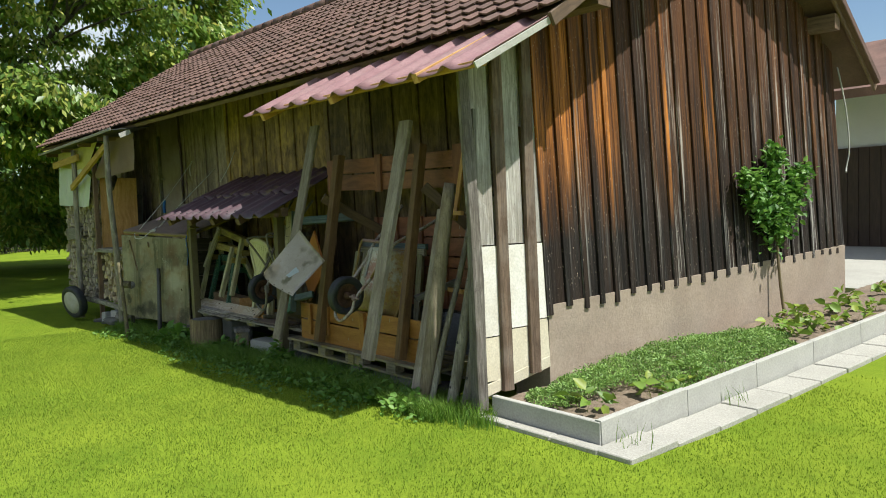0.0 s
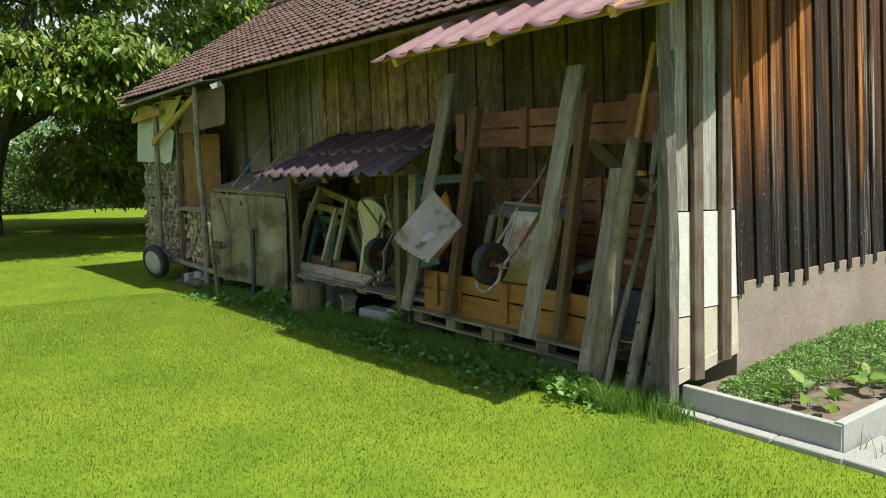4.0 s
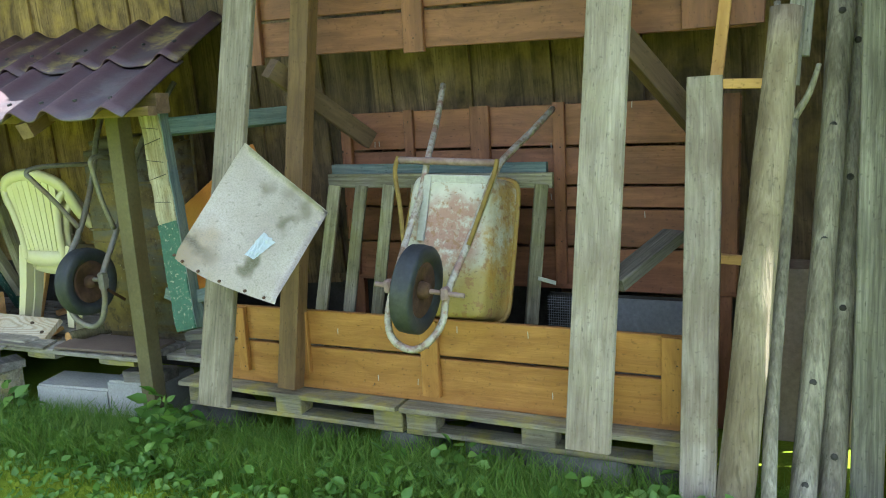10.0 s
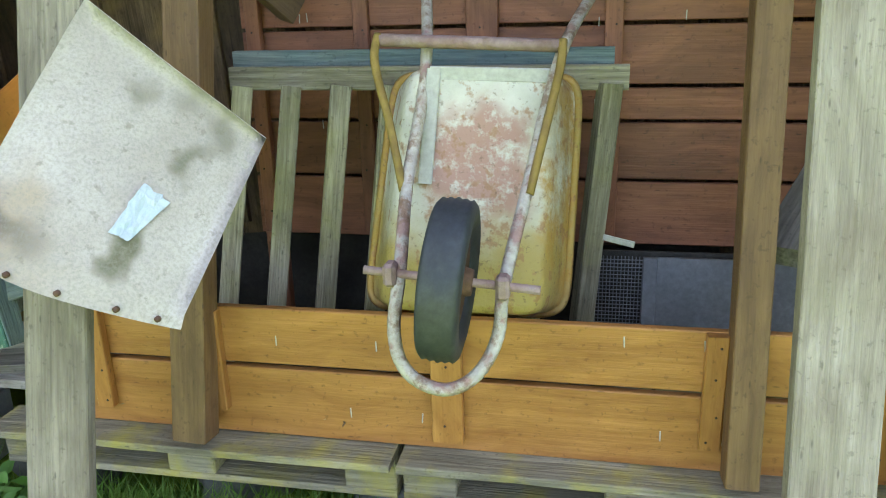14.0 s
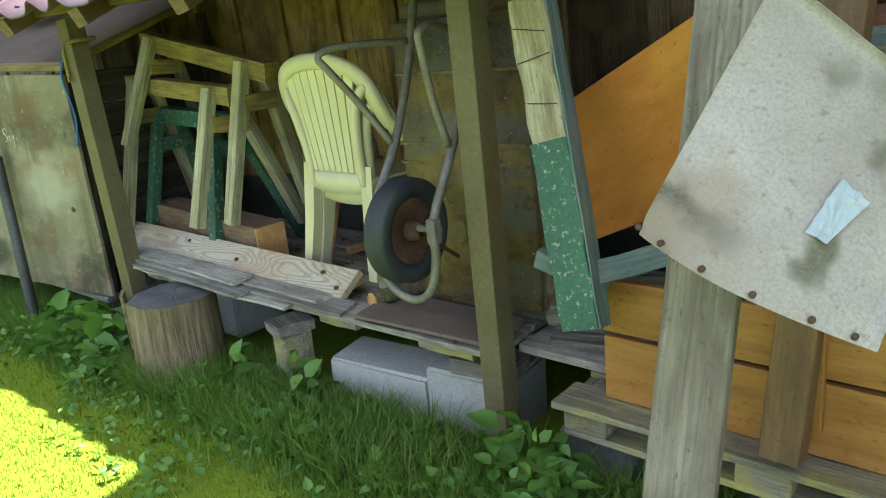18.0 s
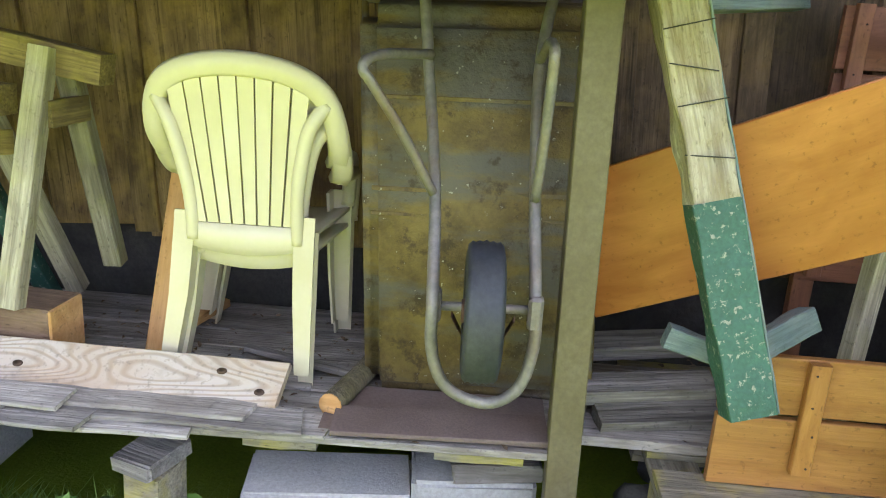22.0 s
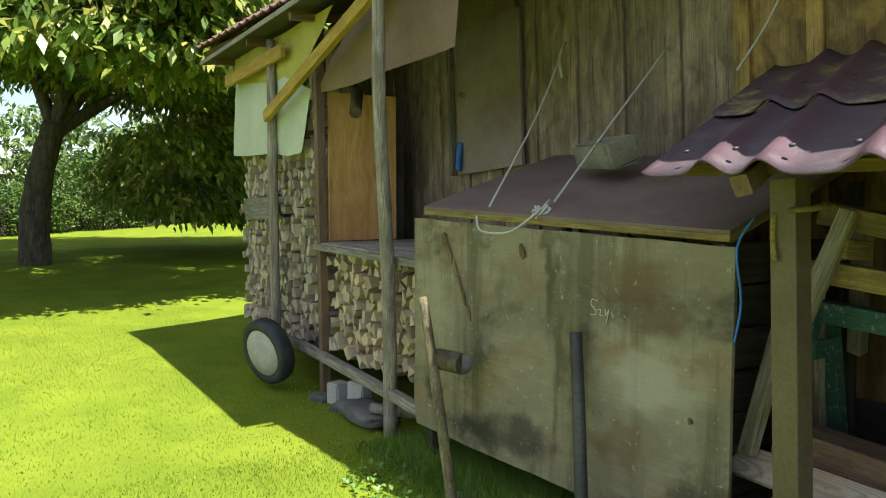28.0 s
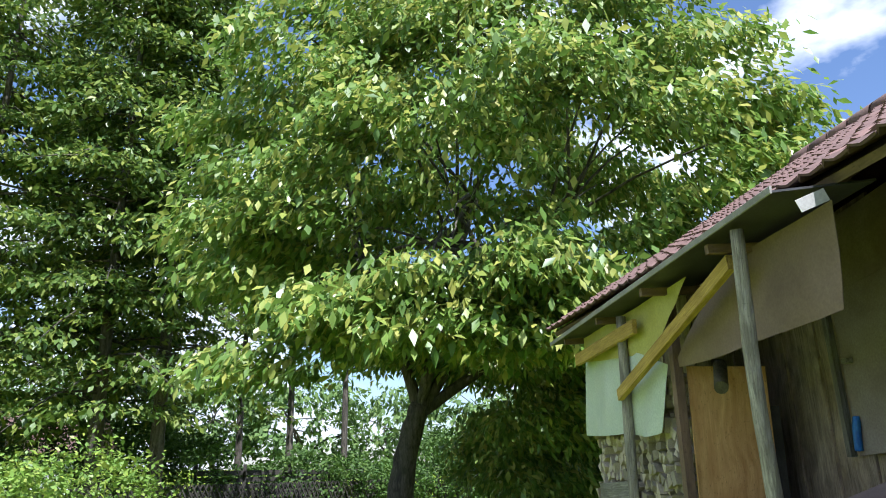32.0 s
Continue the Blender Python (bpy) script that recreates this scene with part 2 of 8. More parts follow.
def cathedral(name, dark, light, tan):
    """A flat-sawn plank with arched growth rings, silvered, with tan patches."""
    m, n, l, b = shader(name, 0.8)
    v = coords(n, l, (1.5, 9, 9))
    slow = n.new("ShaderNodeTexNoise")
    slow.inputs["Scale"].default_value, slow.inputs["Detail"].default_value = 1.0, 0.6
    l.new(v, slow.inputs[0])
    mul, sn = n.new("ShaderNodeMath"), n.new("ShaderNodeMath")
    mul.operation, sn.operation = "MULTIPLY", "SINE"
    mul.inputs[1].default_value = 130.0
    l.new(slow.outputs["Fac"], mul.inputs[0]); l.new(mul.outputs[0], sn.inputs[0])
    r = n.new("ShaderNodeMapRange")
    r.inputs["From Min"].default_value, r.inputs["From Max"].default_value = -1.0, 0.3
    l.new(sn.outputs[0], r.inputs["Value"])
    o = coords(n, l, (1, 1, 1))
    col = mix(n, l, r.outputs[0], dark, light)
    col = mix(n, l, noise_fac(n, l, o, 2.4, 5, 0.46, 0.66), col, tan, amount=0.6)
    col = mix(n, l, noise_fac(n, l, o, 60, 4, 0.56, 0.68), col, tuple(c * 0.5 for c in dark), amount=0.5)
    col = mix(n, l, noise_fac(n, l, o, 7, 7, 0.56, 0.70), col, tuple(c * 0.6 for c in dark), amount=0.5)
    l.new(col, b.inputs["Base Color"])
    relief(n, l, b, r.outputs[0], 0.35, 0.003)
    return m


SPRUCE = cathedral("knotty_pale_spruce", (0.37, 0.305, 0.225), (0.50, 0.445, 0.36), (0.40, 0.27, 0.145))
LEGW = wood("grey_green_trestle_leg", (0.23, 0.205, 0.13), (0.47, 0.43, 0.31), (0.14, 0.12, 0.065), 0.6, grain=12, moss=(0.34, 0.33, 0.11), moss_amt=0.4)
BARE = wood("bleached_bare_post", (0.30, 0.25, 0.155), (0.58, 0.53, 0.40), (0.33, 0.25, 0.09), 0.6, grain=14, vary=0.0, bump=0.8)
WALLW = wood("barn_wall_wood", (0.060, 0.038, 0.019), (0.225, 0.150, 0.086), (0.036, 0.023, 0.014), 0.6, grain=6, moss=(0.25, 0.160, 0.055), moss_amt=0.45, vary=0.35, fine_amt=0.45, crack_amt=0.6)
WALLG = wood("grey_barn_wall_wood", (0.145, 0.108, 0.076), (0.42, 0.335, 0.245), (0.09, 0.062, 0.042), 0.55, grain=6, moss=(0.33, 0.25, 0.13), moss_amt=0.35, vary=0.3, fine_amt=0.45, crack_amt=0.6)
WALLO = wood("ochre_barn_wall_wood", (0.115, 0.070, 0.026), (0.37, 0.245, 0.092), (0.065, 0.040, 0.018), 0.5, grain=6, moss=(0.42, 0.28, 0.06), moss_amt=0.55, vary=0.25, fine_amt=0.4, crack_amt=0.6)
ORANGE = wood("varnished_orange_wood", (0.28, 0.118, 0.024), (0.44, 0.212, 0.052), (0.19, 0.082, 0.022), 0.3, grain=10, rough=0.5, bump=0.12, vary=0.1, fine_amt=0.18, crack_amt=0.06)
RED = wood("red_brown_stained_wood", (0.165, 0.062, 0.030), (0.29, 0.118, 0.056), (0.12, 0.05, 0.027), 0.4, grain=10, rough=0.6, bump=0.15, vary=0.15, fine_amt=0.18, crack_amt=0.06)
UPRIGHT = wood("orange_brown_upright", (0.125, 0.066, 0.028), (0.25, 0.145, 0.062), (0.085, 0.045, 0.028), 0.45, grain=11, rough=0.6, bump=0.2, vary=0.12, fine_amt=0.25, crack_amt=0.15)
BROWN = wood("brown_stained_post", (0.10, 0.06, 0.036), (0.20, 0.125, 0.075), (0.065, 0.042, 0.028), 0.4, grain=11, rough=0.7, bump=0.2, vary=0.12, fine_amt=0.18, crack_amt=0.06)
OLIVE = surf("olive_brown_paint", (0.108, 0.088, 0.040), (0.142, 0.118, 0.056), 3, 0.6, bump=0.08, c3=(0.22, 0.20, 0.13), scale3=9, amt3=0.25)
PALLET = wood("pallet_wood", (0.18, 0.158, 0.10), (0.37, 0.335, 0.235), (0.11, 0.095, 0.055), 0.45, grain=13, moss=(0.36, 0.31, 0.05), moss_amt=0.8, vary=0.2, fine_amt=0.45, crack_amt=0.3)
FRESH = wood("fresh_spruce", (0.46, 0.24, 0.075), (0.66, 0.40, 0.16), (0.38, 0.18, 0.05), 0.3, grain=9, bump=0.12, vary=0.1, fine_amt=0.18, crack_amt=0.06)
TRESTLE = wood("mossy_trestle_wood", (0.17, 0.122, 0.034), (0.40, 0.305, 0.090), (0.11, 0.078, 0.03), 0.7, grain=12, moss=(0.36, 0.30, 0.05), moss_amt=0.5)
DECK = wood("grey_deck_wood", (0.19, 0.172, 0.145), (0.46, 0.43, 0.375), (0.11, 0.085, 0.06), 0.55, grain=12, vary=0.3, fine_amt=0.38, crack_amt=0.3)
PLASTER = surf("rough_render_plinth", (0.33, 0.255, 0.20), (0.42, 0.335, 0.265), 2.0, 0.95, bump=0.5, c3=(0.25, 0.22, 0.19), scale3=0.9, amt3=0.5, fine=45)
# near-black fill for backings, holes and cracks; shade colour in the woodpile gaps
NEAR_BLACK = surf("near_black_fill", (0.035, 0.033, 0.028), (0.075, 0.07, 0.06), 5, 0.95, bump=0.5)
CONCRETE = surf("concrete", (0.40, 0.40, 0.365), (0.56, 0.555, 0.52), 5, 0.95, bump=0.4, c3=(0.16, 0.18, 0.11), scale3=2.5, amt3=0.5, fine=90, vary=0.1)
KERB = surf("pale_kerb_concrete", (0.40, 0.39, 0.36), (0.50, 0.49, 0.455), 6, 0.95, bump=0.2, c3=(0.28, 0.275, 0.23), scale3=3, amt3=0.4)
PAVER = surf("exposed_pebble_slab", (0.36, 0.345, 0.31), (0.52, 0.50, 0.455), 60, 0.95, bump=0.5, c3=(0.27, 0.265, 0.23), scale3=1.5, amt3=0.5, fine=140)
TILE = surf("clay_roof_tile", (0.12, 0.066, 0.054), (0.19, 0.11, 0.09), 3, 0.9, bump=0.2, c3=(0.085, 0.065, 0.058), scale3=1.1, amt3=0.6, vary=0.28)
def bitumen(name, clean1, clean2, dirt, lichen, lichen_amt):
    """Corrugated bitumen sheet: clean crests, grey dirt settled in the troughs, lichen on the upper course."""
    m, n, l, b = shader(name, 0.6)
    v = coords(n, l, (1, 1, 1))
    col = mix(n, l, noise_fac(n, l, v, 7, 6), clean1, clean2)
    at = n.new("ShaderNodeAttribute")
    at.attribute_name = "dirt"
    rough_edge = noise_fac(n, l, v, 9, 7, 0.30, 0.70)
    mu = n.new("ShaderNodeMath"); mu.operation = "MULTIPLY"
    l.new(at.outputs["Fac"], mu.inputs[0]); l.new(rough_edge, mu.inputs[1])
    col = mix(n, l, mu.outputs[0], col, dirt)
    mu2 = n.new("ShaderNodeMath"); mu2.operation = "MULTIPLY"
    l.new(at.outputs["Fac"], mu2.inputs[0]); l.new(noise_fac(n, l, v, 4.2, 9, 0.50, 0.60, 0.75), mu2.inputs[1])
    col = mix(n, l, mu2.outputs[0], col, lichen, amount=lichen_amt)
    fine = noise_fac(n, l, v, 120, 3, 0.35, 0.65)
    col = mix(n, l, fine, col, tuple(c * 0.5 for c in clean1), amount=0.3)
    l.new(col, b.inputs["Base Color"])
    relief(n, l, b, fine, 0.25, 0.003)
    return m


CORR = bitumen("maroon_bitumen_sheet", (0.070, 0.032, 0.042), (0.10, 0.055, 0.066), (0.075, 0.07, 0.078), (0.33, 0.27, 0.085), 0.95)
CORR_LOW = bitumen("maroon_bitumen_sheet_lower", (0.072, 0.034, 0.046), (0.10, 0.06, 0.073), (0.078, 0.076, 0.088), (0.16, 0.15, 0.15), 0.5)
CORR_EDGE = surf("pale_corrugated_sheet", (0.25, 0.125, 0.135), (0.34, 0.19, 0.20), 6, 0.55, bump=0.1, c3=(0.24, 0.20, 0.17), scale3=2, amt3=0.35)
ZINC = surf("dull_sheet_metal", (0.05, 0.05, 0.053), (0.10, 0.10, 0.105), 3, 0.55, 0.4, bump=0.08)
EDGEZINC = surf("worn_grey_metal_edge", (0.22, 0.205, 0.18), (0.34, 0.32, 0.29), 6, 0.7, 0.1, bump=0.2)
SOIL = surf("garden_soil", (0.16, 0.12, 0.085), (0.25, 0.19, 0.14), 14, 0.98, bump=0.9, fine=55)
LAWN = surf("lawn_ground", (0.133, 0.204, 0.018), (0.214, 0.288, 0.026), 1.4, 1.0, bump=0.5, c3=(0.232, 0.275, 0.028), scale3=0.6, amt3=0.55, fine=75, spec=0.05)


def burnt(name, silver, fire_amt):
    """Gable boards: bare wood scorched orange where the roof keeps the rain off, black and silver where it does not; each board weathers its own way."""
    m, n, l, b = shader(name, 0.75)
    v = coords(n, l, (1, 1, 1))
    info = n.new("ShaderNodeObjectInfo")
    def math2(op, a, c):
        k = n.new("ShaderNodeMath"); k.operation = op
        for q, w in ((0, a), (1, c)):
            if isinstance(w, float):
                k.inputs[q].default_value = w
            else:
                l.new(w, k.inputs[q])
        return k.outputs[0]
    def chance(mul, lo, hi, to0, to1):
        k = n.new("ShaderNodeMapRange"); k.interpolation_type = "SMOOTHSTEP"
        for nm, w in (("From Min", lo), ("From Max", hi), ("To Min", to0), ("To Max", to1)):
            k.inputs[nm].default_value = w
        l.new(math2("FRACT", math2("MULTIPLY", info.outputs["Random"], mul), 0.0), k.inputs["Value"])
        return k.outputs[0]
    def streak(sx, sy, lo, hi, detail=5):
        k = n.new("ShaderNodeVectorMath"); k.operation = "MULTIPLY"; k.inputs[1].default_value = (sx, sy, sy)
        l.new(v, k.inputs[0])
        return noise_fac(n, l, k.outputs[0], 1.0, detail, lo, hi)
    col = mix(n, l, streak(0.8, 22, 0.3, 0.7), (0.005, 0.0042, 0.004), (0.024, 0.017, 0.014))
    col = mix(n, l, streak(0.5, 6, 0.45, 0.7), col, (0.045, 0.022, 0.012), amount=0.55)
    thin = math2("MULTIPLY", streak(0.9, 44, 0.52, 0.62), streak(0.7, 7, 0.40, 0.60))
    col = mix(n, l, math2("MULTIPLY", thin, chance(7.13, 0.2, 0.8, 0.25, 1.0)), col, (0.36, 0.34, 0.32), amount=silver)
    co, sp, mr = n.new("ShaderNodeTexCoord"), n.new("ShaderNodeSeparateXYZ"), n.new("ShaderNodeMapRange")
    l.new(co.outputs["Object"], sp.inputs[0]); l.new(sp.outputs["X"], mr.inputs["Value"])
    mr.inputs["From Min"].default_value, mr.inputs["From Max"].default_value = 0.55, 1.5
    patch = math2("MULTIPLY", streak(0.55, 6, 0.34, 0.52), chance(13.7, 0.1, 0.5, 0.2, 1.0))
    fire = mix(n, l, streak(1.0, 32, 0.38, 0.66), (0.055, 0.018, 0.008), (0.52, 0.19, 0.036))
    col = mix(n, l, math2("MULTIPLY", mr.outputs[0], patch), col, fire, amount=fire_amt)
    high = n.new("ShaderNodeMapRange"); l.new(sp.outputs["X"], high.inputs["Value"])
    high.inputs["From Min"].default_value, high.inputs["From Max"].default_value = 1.6, 2.6
    col = mix(n, l, math2("MULTIPLY", high.outputs[0], streak(0.8, 20, 0.3, 0.6)), col, (0.115, 0.045, 0.017), amount=0.65)
    kn = n.new("ShaderNodeVectorMath"); kn.operation = "MULTIPLY"; kn.inputs[1].default_value = (3.2, 13, 13)
    l.new(v, kn.inputs[0])
    vo, kr = n.new("ShaderNodeTexVoronoi"), n.new("ShaderNodeValToRGB")
    l.new(kn.outputs[0], vo.inputs[0])
    kr.color_ramp.elements[0].position, kr.color_ramp.elements[1].position = 0.08, 0.15
    kr.color_ramp.elements[0].color, kr.color_ramp.elements[1].color = (1, 1, 1, 1), (0, 0, 0, 1)
    l.new(vo.outputs["Distance"], kr.inputs[0])
    col = mix(n, l, math2("MULTIPLY", kr.outputs[0], streak(6, 40, 0.42, 0.55)), col, (0.52, 0.42, 0.33), amount=0.85)
    hs = n.new("ShaderNodeHueSaturation"); l.new(chance(3.9, 0.0, 1.0, 0.65, 1.4), hs.inputs["Value"]); l.new(col, hs.inputs["Color"])
    l.new(hs.outputs[0], b.inputs["Base Color"])
    b.inputs["Specular IOR Level"].default_value = 0.25
    relief(n, l, b, streak(2.0, 70, 0.3, 0.7), 0.8, 0.006)
    return m


GABLE = burnt("sun_burnt_boards", 0.55, 1.0)
STICK = wood("mossy_brown_stick", (0.08, 0.066, 0.035), (0.22, 0.19, 0.11), (0.05, 0.042, 0.025), 0.5, grain=8, bump=0.8, axis="z", moss=(0.2, 0.19, 0.06), moss_amt=0.4)
GABLE_GREY = burnt("silvered_boards", 0.95, 0.25)


# ---- making meshes ----
PLACE = {}


def mesh_of(name, verts, faces, material=None, smooth=False):
    me = bpy.data.meshes.new(name)
    me.from_pydata(verts, [], faces)
    if material:
        me.materials.append(material)
    if smooth:
        me.polygons.foreach_set("use_smooth", [True] * len(me.polygons))
    return me


def bm_mesh(name, bm, material=None, smooth=False):
    me = bpy.data.meshes.new(name)
    bmesh.ops.recalc_face_normals(bm, faces=bm.faces)
    bm.to_mesh(me)
    bm.free()
    if material:
        me.materials.append(material)
    if smooth:
        me.polygons.foreach_set("use_smooth", [True] * len(me.polygons))
    return me


def thing(name, at, label, category, group="", kind="", m=None):
    ob = new(name)
    ob.empty_display_size = 0.1
    w = m or Matrix.Translation(at)
    ob.matrix_basis = w
    PLACE[ob] = w
    return tagged(ob, label, category, group, kind)


def put(name, me, m, parent=None, label="", category="", group="", kind=""):
    """Links a mesh at the world pose m, as a part of parent where there is one."""
    ob = new(name, me)
    if parent is not None:
        ob.parent = parent
        ob.matrix_basis = PLACE[parent].inverted() @ m
    else:
        ob.matrix_basis = m
    PLACE[ob] = m
    return tagged(ob, label, category, group, kind)


def plank_mesh(name, L, w, t, material, ch=0.003, skew=0.0, taper=1.0, cells=1, bend=0.0, rag=0.0):
    """A board along x from 0 to L with broken edges."""
    ch = min(ch, w * 0.3, t * 0.3)
    prof = [(-w / 2 + ch, -t / 2), (w / 2 - ch, -t / 2), (w / 2, -t / 2 + ch), (w / 2, t / 2 - ch), (w / 2 - ch, t / 2), (-w / 2 + ch, t / 2), (-w / 2, t / 2 - ch), (-w / 2, -t / 2 + ch)]
    verts, faces = [], []
    for i in range(cells + 1):
        f = i / cells
        k = 1 + (taper - 1) * f
        for y, z in prof:
            q = Vector((L * f * 11 + L, y * 14, z * 14 + w * 7))
            dy, dz = (rag * noise.noise(q), rag * noise.noise(q + Vector((9, 4, 2)))) if rag else (0.0, 0.0)
            verts.append((L * f + (skew * y / w if i in (0, cells) else 0), y * k + dy, z * k + dz + bend * math.sin(math.pi * f)))
    for i in range(cells):
        a = 8 * i
        faces += [(a + j, a + (j + 1) % 8, a + 8 + (j + 1) % 8, a + 8 + j) for j in range(8)]
    faces.append(tuple(range(7, -1, -1)))
    faces.append(tuple(8 * cells + j for j in range(8)))
    return mesh_of(name, verts, faces, material)


def axes(p0, p1, face):
    """The pose at p0 whose x axis points to p1 and whose z axis points as near to face as it can."""
    x = (Vector(p1) - Vector(p0)).normalized()
    y = Vector(face).cross(x).normalized()
    z = x.cross(y)
    return Matrix((x, y, z)).transposed().to_4x4()


def board(name, p0, p1, w, t, material, parent=None, face=(0, -1, 0), label="", category="", group="", **kw):
    me = plank_mesh(name, (Vector(p1) - Vector(p0)).length, w, t, material, **kw)
    return put(name, me, Matrix.Translation(p0) @ axes(p0, p1, face), parent, label, category, group)


def box_mesh(name, sx, sy, sz, material, bevel=0.006, jit=0.0, seg=1):
    bm = bmesh.new()
    bmesh.ops.create_cube(bm, size=1.0, matrix=Matrix.Diagonal((sx, sy, sz, 1)))
    if bevel:
        bmesh.ops.bevel(bm, geom=bm.edges[:], offset=bevel, segments=seg, affect="EDGES")
    if jit:
        for v in bm.verts:
            v.co += Vector([random.uniform(-jit, jit) for _ in range(3)])
    return bm_mesh(name, bm, material)


def smooth_path(pts, steps=6):
    pts = [Vector(p) for p in pts]
    out = []
    for i in range(len(pts) - 1):
        a, b, c, d = pts[max(i - 1, 0)], pts[i], pts[i + 1], pts[min(i + 2, len(pts) - 1)]
        for k in range(steps):
            t = k / steps
            out.append(0.5 * ((2 * b) + (c - a) * t + (2 * a - 5 * b + 4 * c - d) * t * t + (3 * b - a - 3 * c + d) * t ** 3))
    return out + [pts[-1]]


def tube_mesh(name, pts, r0, r1, material, n=8, steps=5, lumps=0.0, cap=True):
    path = smooth_path(pts, steps) if steps > 1 else [Vector(p) for p in pts]
    verts, faces = [], []
    side = None
    for i, p in enumerate(path):
        d = (path[min(i + 1, len(path) - 1)] - path[max(i - 1, 0)]).normalized()
        if side is None:
            side = d.orthogonal().normalized()
        side = (side - d * side.dot(d)).normalized()
        up = d.cross(side)
        f = i / (len(path) - 1)
        r = r0 + (r1 - r0) * f
        for k in range(n):
            a = 2 * math.pi * k / n
            rr = r * (1 + lumps * (noise.noise(p * 6 + Vector((math.cos(a), math.sin(a), 0)) * 1.3)))
            verts.append(p + (side * math.cos(a) + up * math.sin(a)) * rr)
    for i in range(len(path) - 1):
        for k in range(n):
            a, b = i * n + k, i * n + (k + 1) % n
            faces.append((a, b, b + n, a + n))
    if cap:
        faces.append(tuple(range(n - 1, -1, -1)))
        faces.append(tuple((len(path) - 1) * n + k for k in range(n)))
    me = mesh_of(name, verts, faces, material, True)
    if cap:
        me.polygons[-1].use_smooth = me.polygons[-2].use_smooth = False
    return me


def tube(name, pts, r0, r1, material, parent=None, label="", category="", group="", **kw):
    o = Vector(pts[0])
    me = tube_mesh(name, [Vector(p) - o for p in pts], r0, r1, material, **kw)
    return put(name, me, Matrix.Translation(o), parent, label, category, group)


def ring_mesh(name, prof, material, n=32, smooth=True):
    """Turns the closed profile of (radius, along) about the y axis."""
    verts, faces, k = [], [], len(prof)
    for i in range(n):
        a = 2 * math.pi * i / n
        verts += [(r * math.cos(a), y, r * math.sin(a)) for r, y in prof]
    for i in range(n):
        for j in range(k):
            a, b = i * k + j, i * k + (j + 1) % k
            c, d = ((i + 1) % n) * k + (j + 1) % k, ((i + 1) % n) * k + j
            faces.append((a, b, c, d))
    return mesh_of(name, verts, faces, material, smooth)


def soup(name, verts, faces, material):
    """A large mesh of triangles from arrays."""
    me = bpy.data.meshes.new(name)
    verts, faces = np.asarray(verts, np.float32), np.asarray(faces, np.int32)
    me.vertices.add(len(verts)); me.vertices.foreach_set("co", verts.ravel())
    me.loops.add(faces.size); me.loops.foreach_set("vertex_index", faces.ravel())
    me.polygons.add(len(faces))
    k = faces.shape[1]
    me.polygons.foreach_set("loop_start", np.arange(len(faces), dtype=np.int32) * k)
    me.polygons.foreach_set("loop_total", np.full(len(faces), k, np.int32))
    me.update(calc_edges=True)
    me.materials.append(material)
    return me


# ---- ground ----
def ground_z(x, y):
    fall = min(max(0.0, -x - 1.0), 13.0) * (1 - min(1.0, max(0.0, (-x - 15) / 8)))
    z = -0.05 - 0.019 * fall + 0.05 * max(0.0, y) * min(1.0, max(0.0, (x + 2) / 2))
    z -= 0.05 * max(0.0, 1 - abs(x + 4.2) / 2.5) * max(0.0, 1 - abs(y + 0.6) / 1.2)
    return z


def ground_sheet():
    def axis(lo, hi, fine_lo, fine_hi, step):
        a = list(np.arange(fine_lo, fine_hi + 1e-6, step))
        for s, e, d in ((fine_lo, lo, -1), (fine_hi, hi, 1)):
            q, w = s, step
            while (e - q) * d > 0:
                w *= 1.6
                q += d * w
                a.append(q)
        return sorted(a)
    xs, ys = axis(-700, 700, -16, 6, 0.5), axis(-700, 700, -8, 6, 0.5)
    verts = [(x, y, ground_z(x, y) + 0.02 * noise.noise((x * 0.7, y * 0.7, 0))) for y in ys for x in xs]
    w = len(xs)
    faces = [(j * w + i, j * w + i + 1, (j + 1) * w + i + 1, (j + 1) * w + i) for j in range(len(ys) - 1) for i in range(w - 1)]
    return put("ground", mesh_of("ground", verts, faces, LAWN, True), Matrix(), None, "mown green lawn round the barn", "lawn", "", "structure")


ground_sheet()

# ---- barn ----
LEAN = math.tan(radians(3.5))       # the old barn leans over along its length
X_END = -12.35                      # far gable
EAVE_Y, EAVE_Z, RIDGE_Y, PITCH = -0.55, 2.99, 2.75, 0.66


def roof_z(y):
    return EAVE_Z + PITCH * (y - EAVE_Y) if y < RIDGE_Y else EAVE_Z + PITCH * (2 * RIDGE_Y - y - EAVE_Y)


def leaned(x, y, z):
    return Vector((x - LEAN * z, y, z))


# side wall: wide boards with a batten over every joint
wall_side = thing("wall_side", (0, 0, 0), "weathered grey-brown vertical board wall of an old barn", "wall", "", "structure")
x = -0.05
k = 0
while x > X_END:
    w = random.uniform(0.40, 0.47)
    low = 0.54 + random.uniform(-0.03, 0.03)
    board("board", leaned(x - w / 2, 0.03, low), leaned(x - w / 2, 0.03, 3.35), w - 0.004, 0.026, WALLG if x < -6.2 else WALLO if x < -3.2 else WALLW, wall_side)
    bw = random.uniform(0.075, 0.10)
    board("batten", leaned(x - w, 0.005, low + random.uniform(0.0, 0.05)), leaned(x - w, 0.005, 3.3), bw, 0.024, WALLG if x < -6.2 else WALLO if x < -3.2 else WALLW, wall_side)
    x -= w
# near-black box set back below the boards' lower edge
base = box_mesh("stone_base", 12.2, 0.4, 0.75, NEAR_BLACK, 0.0)
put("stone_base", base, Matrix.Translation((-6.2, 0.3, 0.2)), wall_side)

